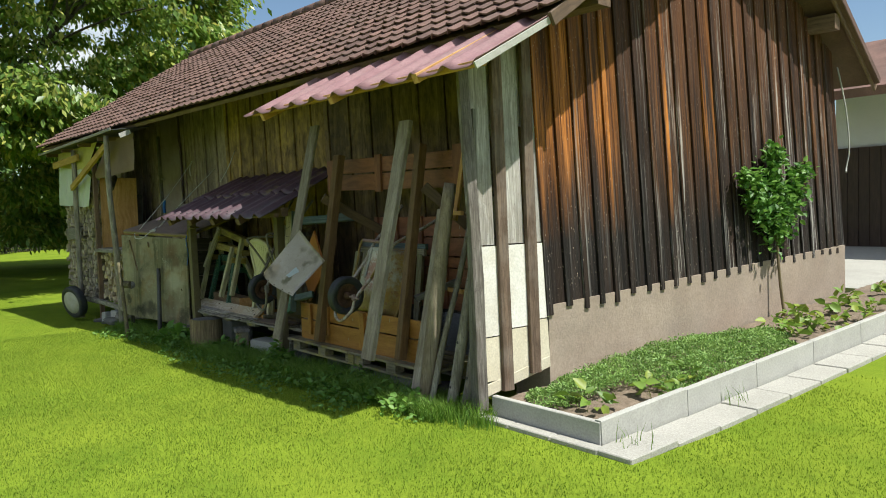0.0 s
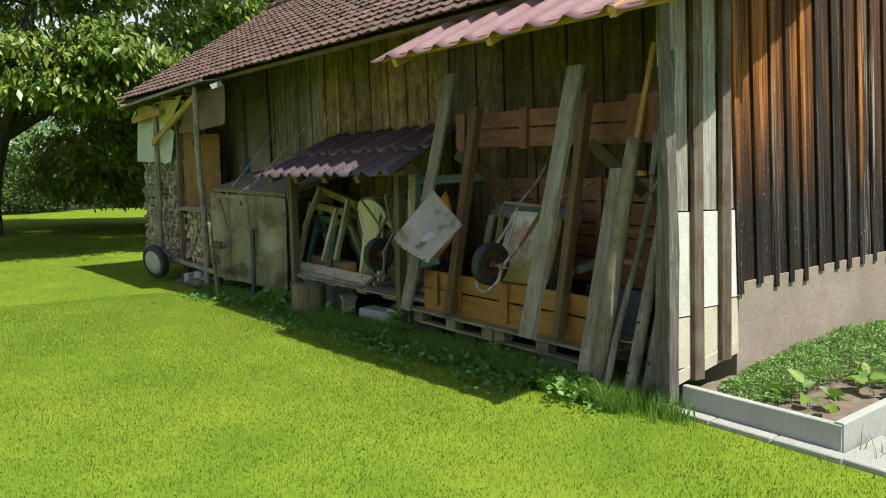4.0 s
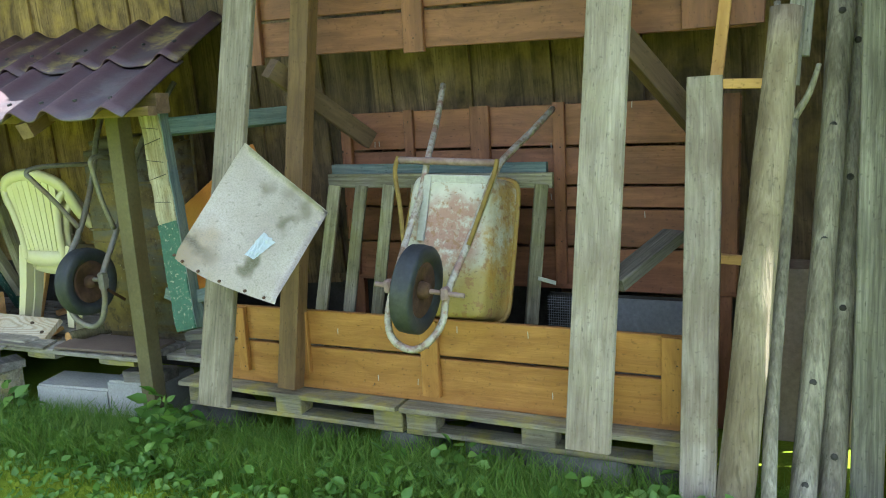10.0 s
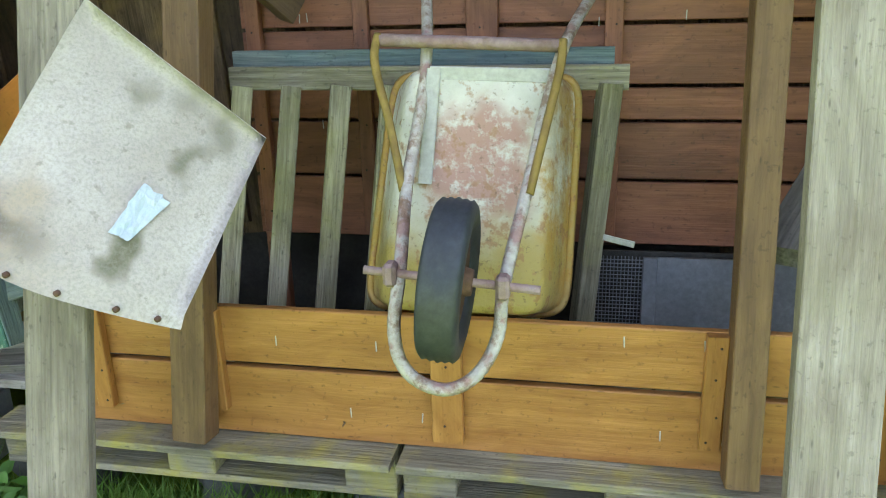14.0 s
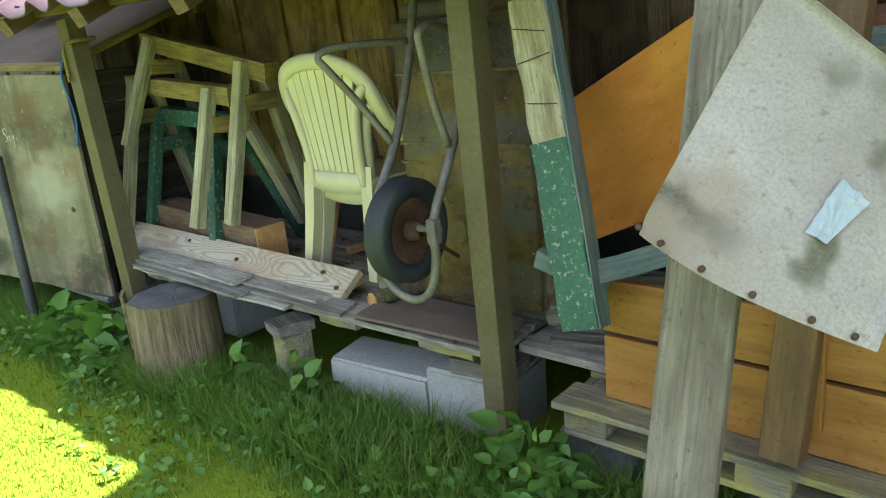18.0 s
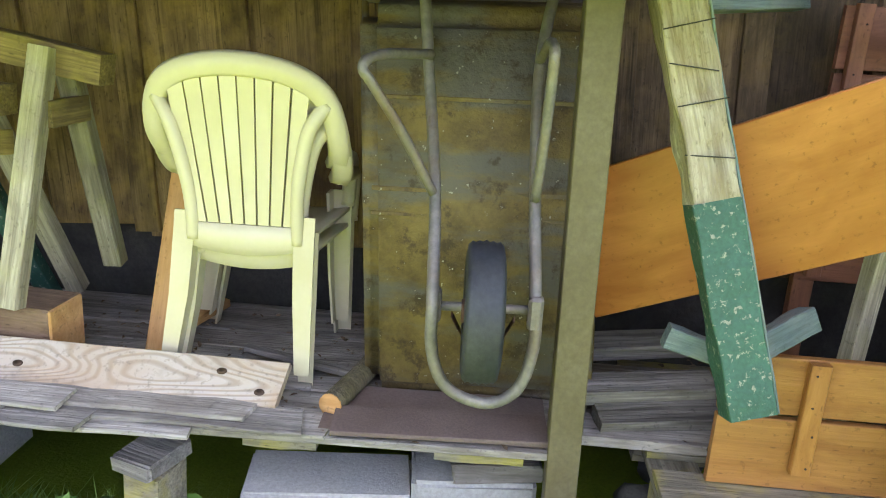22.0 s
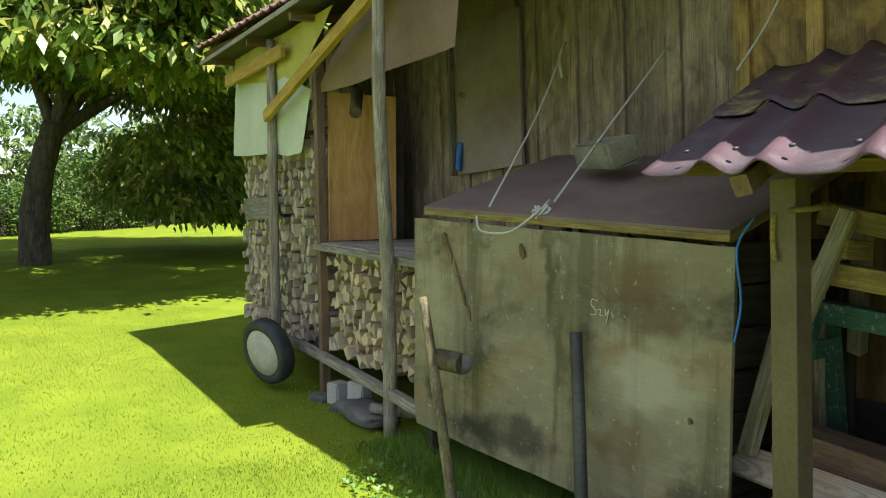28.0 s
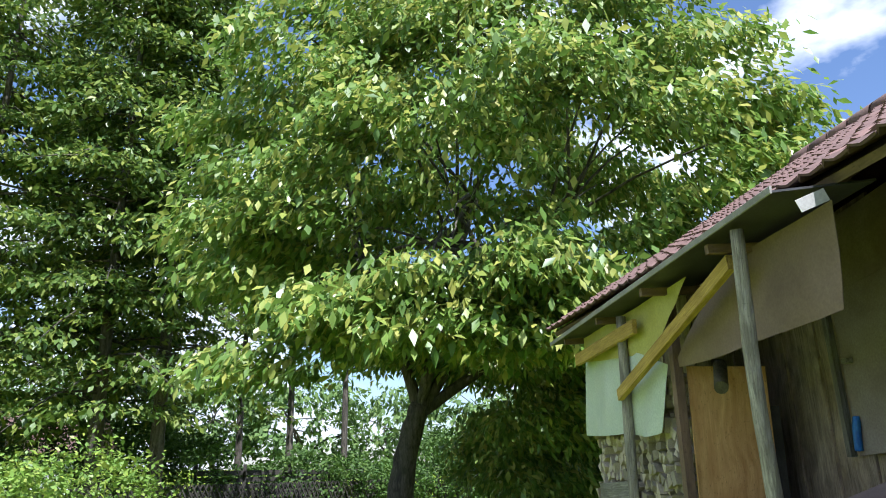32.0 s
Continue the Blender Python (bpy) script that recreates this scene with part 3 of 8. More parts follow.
# gable wall: boards and battens over a rendered plinth, silvered and sun-burnt
wall_gable = thing("wall_gable", (0, 0, 0), "sun-burnt dark brown board-and-batten gable wall with silvered grain", "wall", "", "structure")
GY1 = 5.25


def gable_low(y):
    return 0.70 + 0.042 * y


y = -0.15
while y < GY1:
    w = random.uniform(0.20, 0.26)
    yc = y + w / 2
    top = min(roof_z(yc) - 0.06, 5.3)
    low = gable_low(yc) + random.uniform(-0.015, 0.015)
    board("board", leaned(0.0, yc, low), leaned(0.0, yc, top), w - 0.004, 0.024, GABLE if random.random() < 1.15 - 0.28 * yc else GABLE_GREY, wall_gable, (1, 0, 0))
    board("batten", leaned(0.025, y, low - 0.015 - random.uniform(0, 0.03)), leaned(0.025, y, top), random.uniform(0.055, 0.075), 0.025, GABLE if random.random() < 0.7 - 0.2 * y else GABLE_GREY, wall_gable, (1, 0, 0))
    y += w
bm = bmesh.new()
bmesh.ops.create_cube(bm, size=1.0)
bmesh.ops.subdivide_edges(bm, edges=bm.edges[:], cuts=6, use_grid_fill=True)
for v in bm.verts:
    yy = -0.16 + (v.co.y + 0.5) * (GY1 + 0.21)
    zz = (v.co.z + 0.5)
    v.co = Vector((v.co.x * 0.4 - 0.22 + 0.006 * noise.noise((yy * 3, zz * 3, 1)), yy, -0.3 + zz * (gable_low(yy) + 0.34)))
put("plinth", bm_mesh("plinth", bm, PLASTER), Matrix(), wall_gable, "rough brown rendered plinth")

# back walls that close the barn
wall_north = put("wall_north", box_mesh("wall_north", 12.2, 0.15, 3.3, NEAR_BLACK, 0), Matrix.Translation((-6.3, 5.3, 1.5)), None, "dark back wall of the barn", "wall", "", "structure")
wall_west = put("wall_west", mesh_of("wall_west", [(X_END, 0.05, -0.2), (X_END, 5.3, -0.2), (X_END, 5.3, 3.4), (X_END, 2.65, 5.2), (X_END, 0.05, 3.4), (X_END - .1, 0.05, -0.2), (X_END - .1, 5.3, -0.2), (X_END - .1, 5.3, 3.4), (X_END - .1, 2.65, 5.2), (X_END - .1, 0.05, 3.4)],
    [(0, 1, 2, 3, 4), (9, 8, 7, 6, 5), (0, 5, 6, 1), (1, 6, 7, 2), (2, 7, 8, 3), (3, 8, 9, 4), (4, 9, 5, 0)], WALLW), Matrix(), None, "far weathered gable wall of the barn", "wall", "", "structure")

# wing of grey boards that screens the lean-to from the gable side
wing = thing("wall_wing", (0, -0.5, 0), "grey board wing with sun-bleached white panels screening the lean-to", "wall", "", "structure")
WHITE_PANEL = surf("bleached_panel", (0.68, 0.65, 0.60), (0.80, 0.77, 0.72), 3, 0.8, bump=0.15, c3=(0.50, 0.40, 0.27), scale3=1.6, amt3=0.5, lo3=0.5, hi3=0.75)
CREAM_PANEL = surf("cream_panel", (0.60, 0.53, 0.40), (0.72, 0.66, 0.53), 3, 0.8, bump=0.15, c3=(0.42, 0.33, 0.20), scale3=1.6, amt3=0.5, lo3=0.5, hi3=0.75)
board("corner_board", leaned(0.03, -0.955, 0.02), leaned(0.03, -0.945, 2.60), 0.10, 0.04, CORNERW, wing, (1, 0, 0), cells=8, bend=0.03, rag=0.01)
for yc, w, lo, hi in ((-0.80, 0.20, 1.26, 2.66), (-0.49, 0.22, 1.26, 2.86), (-0.20, 0.14, 1.26, 3.05)):
    board("board", leaned(0.0, yc, lo), leaned(0.0, yc + 0.03, hi), w, 0.022, WINGW, wing, (1, 0, 0))
for yc, hi in ((-0.79, 2.60), (-0.49, 2.74), (-0.18, 2.92)):
    board("filler_board", leaned(-0.02, yc, 2.2), leaned(-0.02, yc, hi), 0.30, 0.012, WINGW, wing, (1, 0, 0))
for yc, w, lo, hi in ((-0.80, 0.22, 0.56, 1.25), (-0.49, 0.22, 0.60, 1.25), (-0.22, 0.12, 0.64, 1.25)):
    board("bleached_panel", leaned(0.012, yc, lo), leaned(0.012, yc, hi), w, 0.016, WHITE_PANEL, wing, (1, 0, 0))
for yc, w, lo, hi in ((-0.81, 0.20, 0.22, 0.55), (-0.51, 0.20, 0.24, 0.59), (-0.24, 0.13, 0.30, 0.63)):
    board("foot_panel", leaned(0.010, yc, lo), leaned(0.010, yc, hi), w, 0.016, CREAM_PANEL, wing, (1, 0, 0))
for y0, y1, lo, hi in ((-0.685, -0.60, 0.13, 2.74), (-0.375, -0.26, 0.22, 2.98)):
    board("batten", leaned(0.038, y0, lo), leaned(0.038, y1, hi), 0.105, 0.036, BATTEN, wing, (1, 0, 0), cells=6, rag=0.006)
board("foot_board", leaned(0.008, -0.90, 0.15), leaned(0.008, -0.18, 0.28), 0.09, 0.02, CREAM_PANEL, wing, (1, 0, 0))

# ---- roofs ----
def slope_frame(x, y):
    """The pose on the camera side's roof slope: x along the eave, y up the slope, z off it."""
    u = Vector((0, 1, PITCH)).normalized()
    return Matrix((Vector((1, 0, 0)), u, Vector((1, 0, 0)).cross(u))).transposed().to_4x4()


roof_main = thing("roof_main", (-6, RIDGE_Y, EAVE_Z), "steep barn roof of weathered red clay tiles", "roof", "", "structure")
SL = slope_frame(0, 0)
ROOF_X0, ROOF_X1 = -12.6, 0.47
slope_len = (RIDGE_Y - EAVE_Y) * math.sqrt(1 + PITCH ** 2)
deck_me = box_mesh("roof_boarding", ROOF_X1 - ROOF_X0 - 0.04, slope_len, 0.05, BROWN, 0)
put("roof_boarding", deck_me, Matrix.Translation(((ROOF_X0 + ROOF_X1) / 2, (EAVE_Y + RIDGE_Y) / 2 + 0.05, (EAVE_Z + roof_z(RIDGE_Y - 0.001)) / 2 - 0.03)) @ SL, roof_main, "old roof boarding")
back = Matrix.Translation((-6, (RIDGE_Y + 5.95) / 2, (roof_z(RIDGE_Y - .001) + roof_z(5.95)) / 2)) @ pose(0, 0, 0, -math.degrees(math.atan(PITCH)), 0, 0)
put("back_slope", box_mesh("back_slope", ROOF_X1 - ROOF_X0, (5.95 - RIDGE_Y) * math.sqrt(1 + PITCH ** 2), 0.09, TILE, 0.01), back, roof_main)

TW, TL = 0.195, 0.215
tile_prof = [(-TW / 2, 0.0), (-TW / 2 + 0.03, 0.034), (-TW / 2 + 0.065, 0.018), (0.0, 0.008), (0.05, 0.012), (TW / 2 + 0.012, 0.02)]


def tile_arrays():
    v, f = [], []
    for yy, lift in ((0.0, 0.040), (TL + 0.05, 0.0)):
        for t in (0.0, -0.016):
            v += [(px, yy, pz + lift + t) for px, pz in tile_prof]
    n = len(tile_prof)
    for i in range(n - 1):
        f.append((i, i + 1, 2 * n + i + 1, 2 * n + i))
        f.append((n + i, 3 * n + i, 3 * n + i + 1, n + i + 1))
        f.append((i, n + i, n + i + 1, i + 1))
    f.append((0, 2 * n, 3 * n, n)); f.append((n - 1, 2 * n - 1, 4 * n - 1, 3 * n - 1))
    return v, f


tv, tf = tile_arrays()
tile_me = mesh_of("roof_tile", tv, tf, TILE)
cols, rows_n = int((ROOF_X1 - ROOF_X0) / TW), int(slope_len / TL)
far_v, far_f = [], []
made = 0
for r in range(rows_n + 1):
    for c in range(cols):
        xx = ROOF_X1 - TW * (c + 0.5)
        p = Vector((xx, EAVE_Y, EAVE_Z)) + (SL.to_3x3() @ Vector((0, r * TL - 0.03, 0.0)))
        m = Matrix.Translation(p) @ SL @ pose(random.uniform(-.004, .004), random.uniform(-.006, .006), random.uniform(-.006, .004), random.uniform(-.8, .8), random.uniform(-1, 1), random.uniform(-1, 1))
        if r < 7 and c < 43 and made < 300:
            put("roof_tile", tile_me, m, roof_main)
            made += 1
        else:
            o = len(far_v)
            far_v += [m @ Vector(q) for q in tv]
            far_f += [tuple(o + i for i in q) for q in tf]
rest = put("roof_tiles", mesh_of("roof_tiles", far_v, far_f, TILE), Matrix(), roof_main)
tagged(rest, kind="stuff")
for c in range(int((ROOF_X1 - ROOF_X0) / 0.36)):
    put("ridge_tile", ring_mesh("ridge_tile", [(0.13, 0.0), (0.115, 0.0), (0.115, 0.40), (0.13, 0.40)], TILE, 12) if c == 0 else bpy.data.meshes["ridge_tile"],
        Matrix.Translation((ROOF_X1 - 0.36 * c, RIDGE_Y, roof_z(RIDGE_Y - .001) + 0.0)) @ pose(0, 0, 0, 0, 0, 90), roof_main)
# rafters under the overhang, bargeboard, purlin
for c in range(14):
    xx = 0.3 - c * 0.95
    board("rafter", (xx, EAVE_Y + 0.24, EAVE_Z + 0.06), (xx, 0.3, roof_z(0.3) - 0.10), 0.09, 0.11, BROWN, roof_main, (0, -1, 1))
board("bargeboard", (0.455, EAVE_Y - 0.1, EAVE_Z - 0.11), (0.455, RIDGE_Y, roof_z(RIDGE_Y - .001) - 0.06), 0.10, 0.03, BROWN, roof_main, (1, 0, 0))
board("bargeboard", (0.455, 6.0, roof_z(6.0) - 0.04), (0.455, RIDGE_Y, roof_z(RIDGE_Y - .001) - 0.06), 0.10, 0.03, BROWN, roof_main, (1, 0, 0))
for yy in (0.02, 2.6, 4.75):
    board("purlin", (-0.4, yy, roof_z(yy) - 0.19), (0.44, yy, roof_z(yy) - 0.19), 0.16, 0.18, BROWN, roof_main, (0, 0, 1))

# the roof lies askew on the barn
roof_main.matrix_basis = pose(0, 0, 0, 0, 0, 3.8) @ PLACE[roof_main]

# dark sheet-metal eave strip on the far third of the roof
strip = thing("eave_strip", (-10.3, -1.1, 2.88), "dark sheet-metal strip and gutter along the eave", "gutter", "", "structure")
board("metal_sheet", (-12.66, -1.07, 2.905), (-7.72, -1.07, 2.925), 0.58, 0.012, ZINC, strip, (0, -0.14, 1))
board("edge_strip", (-12.66, -1.362, 2.875), (-7.72, -1.362, 2.895), 0.042, 0.012, EDGEZINC, strip, (0, -1, 0), "pale worn metal edge")
for xx in (-12.2, -11.0, -9.8, -8.6):
    board("bracket", (xx, -0.75, 2.86), (xx, -1.32, 2.83), 0.05, 0.06, BROWN, strip, (0, 0, 1))
board("end_flashing", (-7.70, -1.08, 2.87), (-7.70, -1.24, 2.80), 0.07, 0.004, KERB, strip, (1, 0, 0))


def corrugated(name, c00, c10, c01, c11, pitch, amp, material, parent, label="", courses=1, edge=None, thick=0.007, crests=(0.0,)):
    """Corrugated sheets between four corners: lower left, lower right, upper left, upper right."""
    c00, c10, c01, c11 = (Vector(q) for q in (c00, c10, c01, c11))
    width = (c10 - c00).length
    n = int(width / 0.018)
    nrm = (c10 - c00).cross(c01 - c00).normalized()
    for k in range(courses):
        f0, f1 = max(0, k / courses - (0.05 if k else 0)), (k + 1) / courses
        verts, faces, dirt, m = [], [], [], 8
        for j in range(m + 1):
            f = f0 + (f1 - f0) * j / m
            for i in range(n + 1):
                u = i / n
                p = (c00 * (1 - u) + c10 * u) * (1 - f) + (c01 * (1 - u) + c11 * u) * f
                q = (u * width + 0.06) % pitch
                near = min(min(abs(q - a), abs(q - a - pitch), abs(q - a + pitch)) for a in crests)
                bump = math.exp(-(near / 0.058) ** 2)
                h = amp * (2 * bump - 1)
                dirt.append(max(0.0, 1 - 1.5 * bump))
                verts.append(p + nrm * (h + 0.006 * noise.noise((u * 9, f * 5, k)) + 0.020 * k))
        for j in range(m):
            for i in range(n):
                a = j * (n + 1) + i
                faces.append((a, a + 1, a + n + 2, a + n + 1))
        o = len(verts)
        verts += [v - nrm * thick for v in verts[:o]]
        faces += [tuple(o + q for q in reversed(fc)) for fc in faces[:]]
        for i in range(n):
            faces.append((i, o + i, o + i + 1, i + 1))
            a = m * (n + 1) + i
            faces.append((a, a + 1, o + a + 1, o + a))
        for j in range(m):
            a = j * (n + 1)
            faces.append((a, a + n + 1, o + a + n + 1, o + a))
            a += n
            faces.append((a, o + a, o + a + n + 1, a + n + 1))
        me = mesh_of(name, verts, faces, edge if edge and k == 0 else material, True)
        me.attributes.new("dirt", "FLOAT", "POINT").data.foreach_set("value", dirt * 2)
        put("corrugated_sheet", me, Matrix(), parent, label)


pink = thing("porch_roof", (-1.1, -1.1, 2.6), "faded pink corrugated sheet roof below the tiled eave", "roof", "", "structure")
corrugated("pink_sheet", (-3.05, -1.38, 2.56), (0.48, -1.33, 2.515), (-3.05, -0.54, 3.01), (0.48, -0.49, 2.965), 0.36, 0.024, CORR_EDGE, pink)
board("lath", (-3.0, -1.28, 2.57), (0.44, -1.23, 2.525), 0.05, 0.04, FRESH, pink, (0, 0, 1))
board("verge_board", (0.475, -1.34, 2.485), (0.475, -0.62, 2.875), 0.05, 0.015, KERB, pink, (1, 0, 0))
for xx in (-2.7, -1.4, -0.2):
    board("rafter", (xx, -1.33, 2.50), (xx, -0.3, 3.03), 0.06, 0.07, FRESH, pink, (0, -1, 1))

small = thing("lean_to_roof", (-4.5, -0.7, 1.8), "low lean-to roof of maroon corrugated sheets with mossy patches", "roof", "", "structure")
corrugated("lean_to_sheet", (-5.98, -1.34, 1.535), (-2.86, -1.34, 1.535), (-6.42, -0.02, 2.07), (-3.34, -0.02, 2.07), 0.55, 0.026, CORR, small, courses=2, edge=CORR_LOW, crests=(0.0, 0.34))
for k in range(15):
    u = (k + 0.5) / 15
    for fy, up in ((0.06, 0.03), (0.56, 0.055)):
        put("screw", ring_mesh("screw", [(0.0, -0.004), (0.010, -0.002), (0.010, 0.006), (0.0, 0.006)], ZINC, 8) if k == 0 and fy < 0.1 else bpy.data.meshes["screw"], Matrix.Translation((-5.92 + 3.06 * u - 0.44 * fy, -1.34 + 1.32 * fy, 1.535 + 0.535 * fy + up)) @ pose(0, 0, 0, -68, 0, 0), small)
board("beam", (-5.85, -1.0, 1.57), (-2.95, -1.0, 1.57), 0.08, 0.09, BROWN, small, (0, 0, 1))
board("lath", (-5.95, -1.12, 1.535), (-2.9, -1.12, 1.535), 0.05, 0.04, BROWN, small, (0, 0, 1))
for xx in (-5.6, -4.9, -4.2, -3.5):
    board("rafter", (xx, -1.28, 1.475), (xx - 0.35, -0.05, 1.97), 0.06, 0.07, BROWN, small, (0, -1, 1))

def post(name, x, y, z0, z1, w, d, material, label, cat="post", dx=0.0, dy=0.0, **kw):
    return board(name, (x, y, z0), (x + dx, y + dy, z1), w, d, material, None, (0, -1, 0), label, cat, **kw)


post("lean_to_post", -3.35, -0.86, -0.16, 1.52, 0.085, 0.085, OLIVE, "square olive-brown painted post under the low lean-to roof", group="posts of the lean-to", dx=-0.03)
post("lean_to_post", -5.56, -0.98, -0.16, 1.50, 0.10, 0.085, OLIVE, "square olive-brown painted post under the low lean-to roof", group="posts of the lean-to", dx=-0.08)

# ---- tall plank bay ----
def pallet(x, y, z, label):
    """A pallet 1.2 x 0.8 m, its long side to the front."""
    t = thing("pallet", (x, y, z), label, "pallet", "pallets under the orange boards")
    for k, yy in enumerate((0.06, 0.23, 0.40, 0.57, 0.74)):
        board("deck_board", (x, y + yy - (0.05 if k == 0 else 0), z + 0.133), (x + 1.2, y + yy - (0.05 if k == 0 else 0), z + 0.133), 0.15 if k == 0 else 0.12, 0.022, PALLET, t, (0, 0, 1), rag=0.004 if k == 0 else 0.0, cells=8 if k == 0 else 1)
    for k, xx in enumerate((0.072, 0.6, 1.128)):
        board("stringer_board", (x + xx, y + 0.0, z + 0.111), (x + xx, y + 0.8, z + 0.111), 0.145, 0.022, PALLET, t, (0, 0, 1))
        for yy in (0.05, 0.40, 0.75):
            put("block", box_mesh("block", 0.145 if k != 1 else 0.145, 0.10, 0.078, PALLET, 0.004), Matrix.Translation((x + xx, y + yy, z + 0.061)), t)
    for yy in (0.05, 0.40, 0.75):
        board("bottom_board", (x, y + yy, z + 0.011), (x + 1.2, y + yy, z + 0.011), 0.10, 0.022, PALLET, t, (0, 0, 1))
    return t


pallet(-3.10, -0.88, 0.082, "mossy grey wooden pallet on stones, carrying orange boards")
pallet(-1.88, -0.88, 0.082, "mossy grey wooden pallet on stones, carrying orange boards")

# big panelled frame standing on the pallets: orange front, red-brown top
frame_t = thing("panel_frame", (-1.85, -0.8, 0.28), "large wooden panel frame of orange and red-brown boards standing on pallets", "wooden frame")
for z0, z1 in ((0.230, 0.432), (0.446, 0.606)):
    board("front_board", (-2.97, -0.83, (z0 + z1) / 2), (-0.66, -0.83, (z0 + z1) / 2 - 0.006), z1 - z0, 0.026, ORANGE, frame_t)
for xx, w, lo, hi in ((-2.745, 0.05, 0.29, 0.602), (-2.40, 0.06, 0.31, 0.60), (-1.757, 0.082, 0.262, 0.598), (-1.11, 0.05, 0.30, 0.60), (-0.74, 0.11, 0.26, 0.60)):
    board("cleat", (xx, -0.858, lo), (xx, -0.858, hi), w, 0.028, ORANGE, frame_t)
for x0, dx, ty, w in ((-2.437, 0.085, -0.68, 0.095), (-1.048, 0.0, -0.64, 0.075)):
    board("upright", (x0, -0.935, 0.26), (x0 + dx, ty, 2.12), w, 0.08, UPRIGHT, frame_t)
for z0, z1 in ((1.78, 1.94), (1.955, 2.10)):
    board("top_board", (-2.92, -0.48, (z0 + z1) / 2), (-0.5, -0.48, (z0 + z1) / 2 - 0.05), z1 - z0, 0.026, RED, frame_t)
for xx, w in ((-2.80, 0.11), (-1.92, 0.10), (-0.62, 0.3)):
    board("cleat", (xx, -0.508, 1.74), (xx, -0.508, 2.10), w, 0.028, RED, frame_t)
board("brace", (-1.0, -0.66, 1.75), (-0.72, -0.35, 1.36), 0.09, 0.06, BROWN, frame_t, (1, -1, 0))
board("arm", (-0.985, -0.80, 0.78), (-0.80, -0.45, 0.92), 0.10, 0.05, GREY, frame_t, (0, 0, 1))
board("arm", (-2.50, -0.80, 1.70), (-2.35, -0.2, 1.35), 0.09, 0.06, BROWN, frame_t, (1, -1, 0))

back_panel = thing("back_panel", (-1.55, -0.15, 0.3), "red-brown stained board panel leaning on the barn wall", "wooden panel")
for z0, z1 in ((0.595, 0.800), (0.811, 0.988), (0.999, 1.095), (1.107, 1.281), (1.293, 1.485)):
    board("panel_board", (-2.56, -0.12, (z0 + z1) / 2), (-0.56, -0.12, (z0 + z1) / 2 - 0.008), z1 - z0, 0.024, RED, back_panel)
for xx, w in ((-2.51, 0.05), (-2.145, 0.05), (-1.757, 0.10), (-1.36, 0.055), (-0.74, 0.07), (-0.60, 0.07)):
    board("cleat", (xx, -0.148, 0.62), (xx, -0.148, 1.49), w, 0.028, RED, back_panel)
for xx in (-2.52, -0.62):
    board("leg", (xx, -0.10, -0.05), (xx, -0.10, 0.65), 0.07, 0.04, RED, back_panel)

# leaning planks and poles
def leaner(p0, p1, w, t, material, label, face=(0, -1, 0.2), **kw):
    return board("leaning_plank", p0, p1, w, t, material, None, face, label, "plank", "planks leaning in the lean-to", **kw)


leaner((-2.515, -1.36, 0.325), (-2.50, -0.86, 2.42), 0.15, 0.03, BROWNGREY, "long grey plank leaning behind the pale metal sheet", face=(0.0, -1, 0.2))
leaner((-0.973, -1.318, 0.325), (-0.950, -0.868, 2.30), 0.148, 0.045, PALE, "tall pale weathered plank leaning in front of the panels")
leaner((-0.640, -1.09, -0.06), (-0.663, -0.715, 1.545), 0.124, 0.05, PALE, "pale plank with a sawn top leaning by the pallets")

# nails and pale scratches on the boards
NAIL = surf("rusty_nail_head", (0.05, 0.035, 0.028), (0.09, 0.06, 0.045), 30, 0.7, 0.4, bump=0.2)
nail_me = ring_mesh("nail_head", [(0.0, -0.002), (0.003, -0.0012), (0.0035, 0.002), (0.0, 0.002)], NAIL, 8)


def nails(parent, pts):
    for p in pts:
        put("nail_head", nail_me, Matrix.Translation(p), parent)


for xx in (-2.745, -2.40, -1.757, -1.11, -0.74):
    nails(frame_t, [(xx + random.uniform(-.012, .012), -0.8725, z + random.uniform(-.01, .01)) for z in (0.32, 0.40, 0.49, 0.57)])
for xx in (-2.80, -1.92):
    nails(frame_t, [(xx + random.uniform(-.03, .03), -0.5225, z) for z in (1.80, 1.90, 1.99, 2.07)])
for xx in (-2.51, -2.145, -1.757, -1.36):
    nails(back_panel, [(xx + random.uniform(-.008, .008), -0.1625, 0.68 + k * 0.15) for k in range(6)])
scratch_me = plank_mesh("scratch", 0.028, 0.0035, 0.002, KERB)
for k in range(12):
    put("scratch", scratch_me, Matrix.Translation((random.uniform(-2.3, -0.9), -0.8445, random.choice((0.30, 0.35, 0.50, 0.55)))) @ axes((0, 0, 0), (random.uniform(-.1, .1), 0, 1), (0, -1, 0)), frame_t, "pale scratch")
for k in range(16):
    put("scratch", scratch_me, Matrix.Translation((random.uniform(-2.4, -0.7), -0.1335, random.uniform(0.85, 1.5))) @ axes((0, 0, 0), (random.uniform(-.1, .1), 0, 1), (0, -1, 0)), back_panel, "pale scratch")

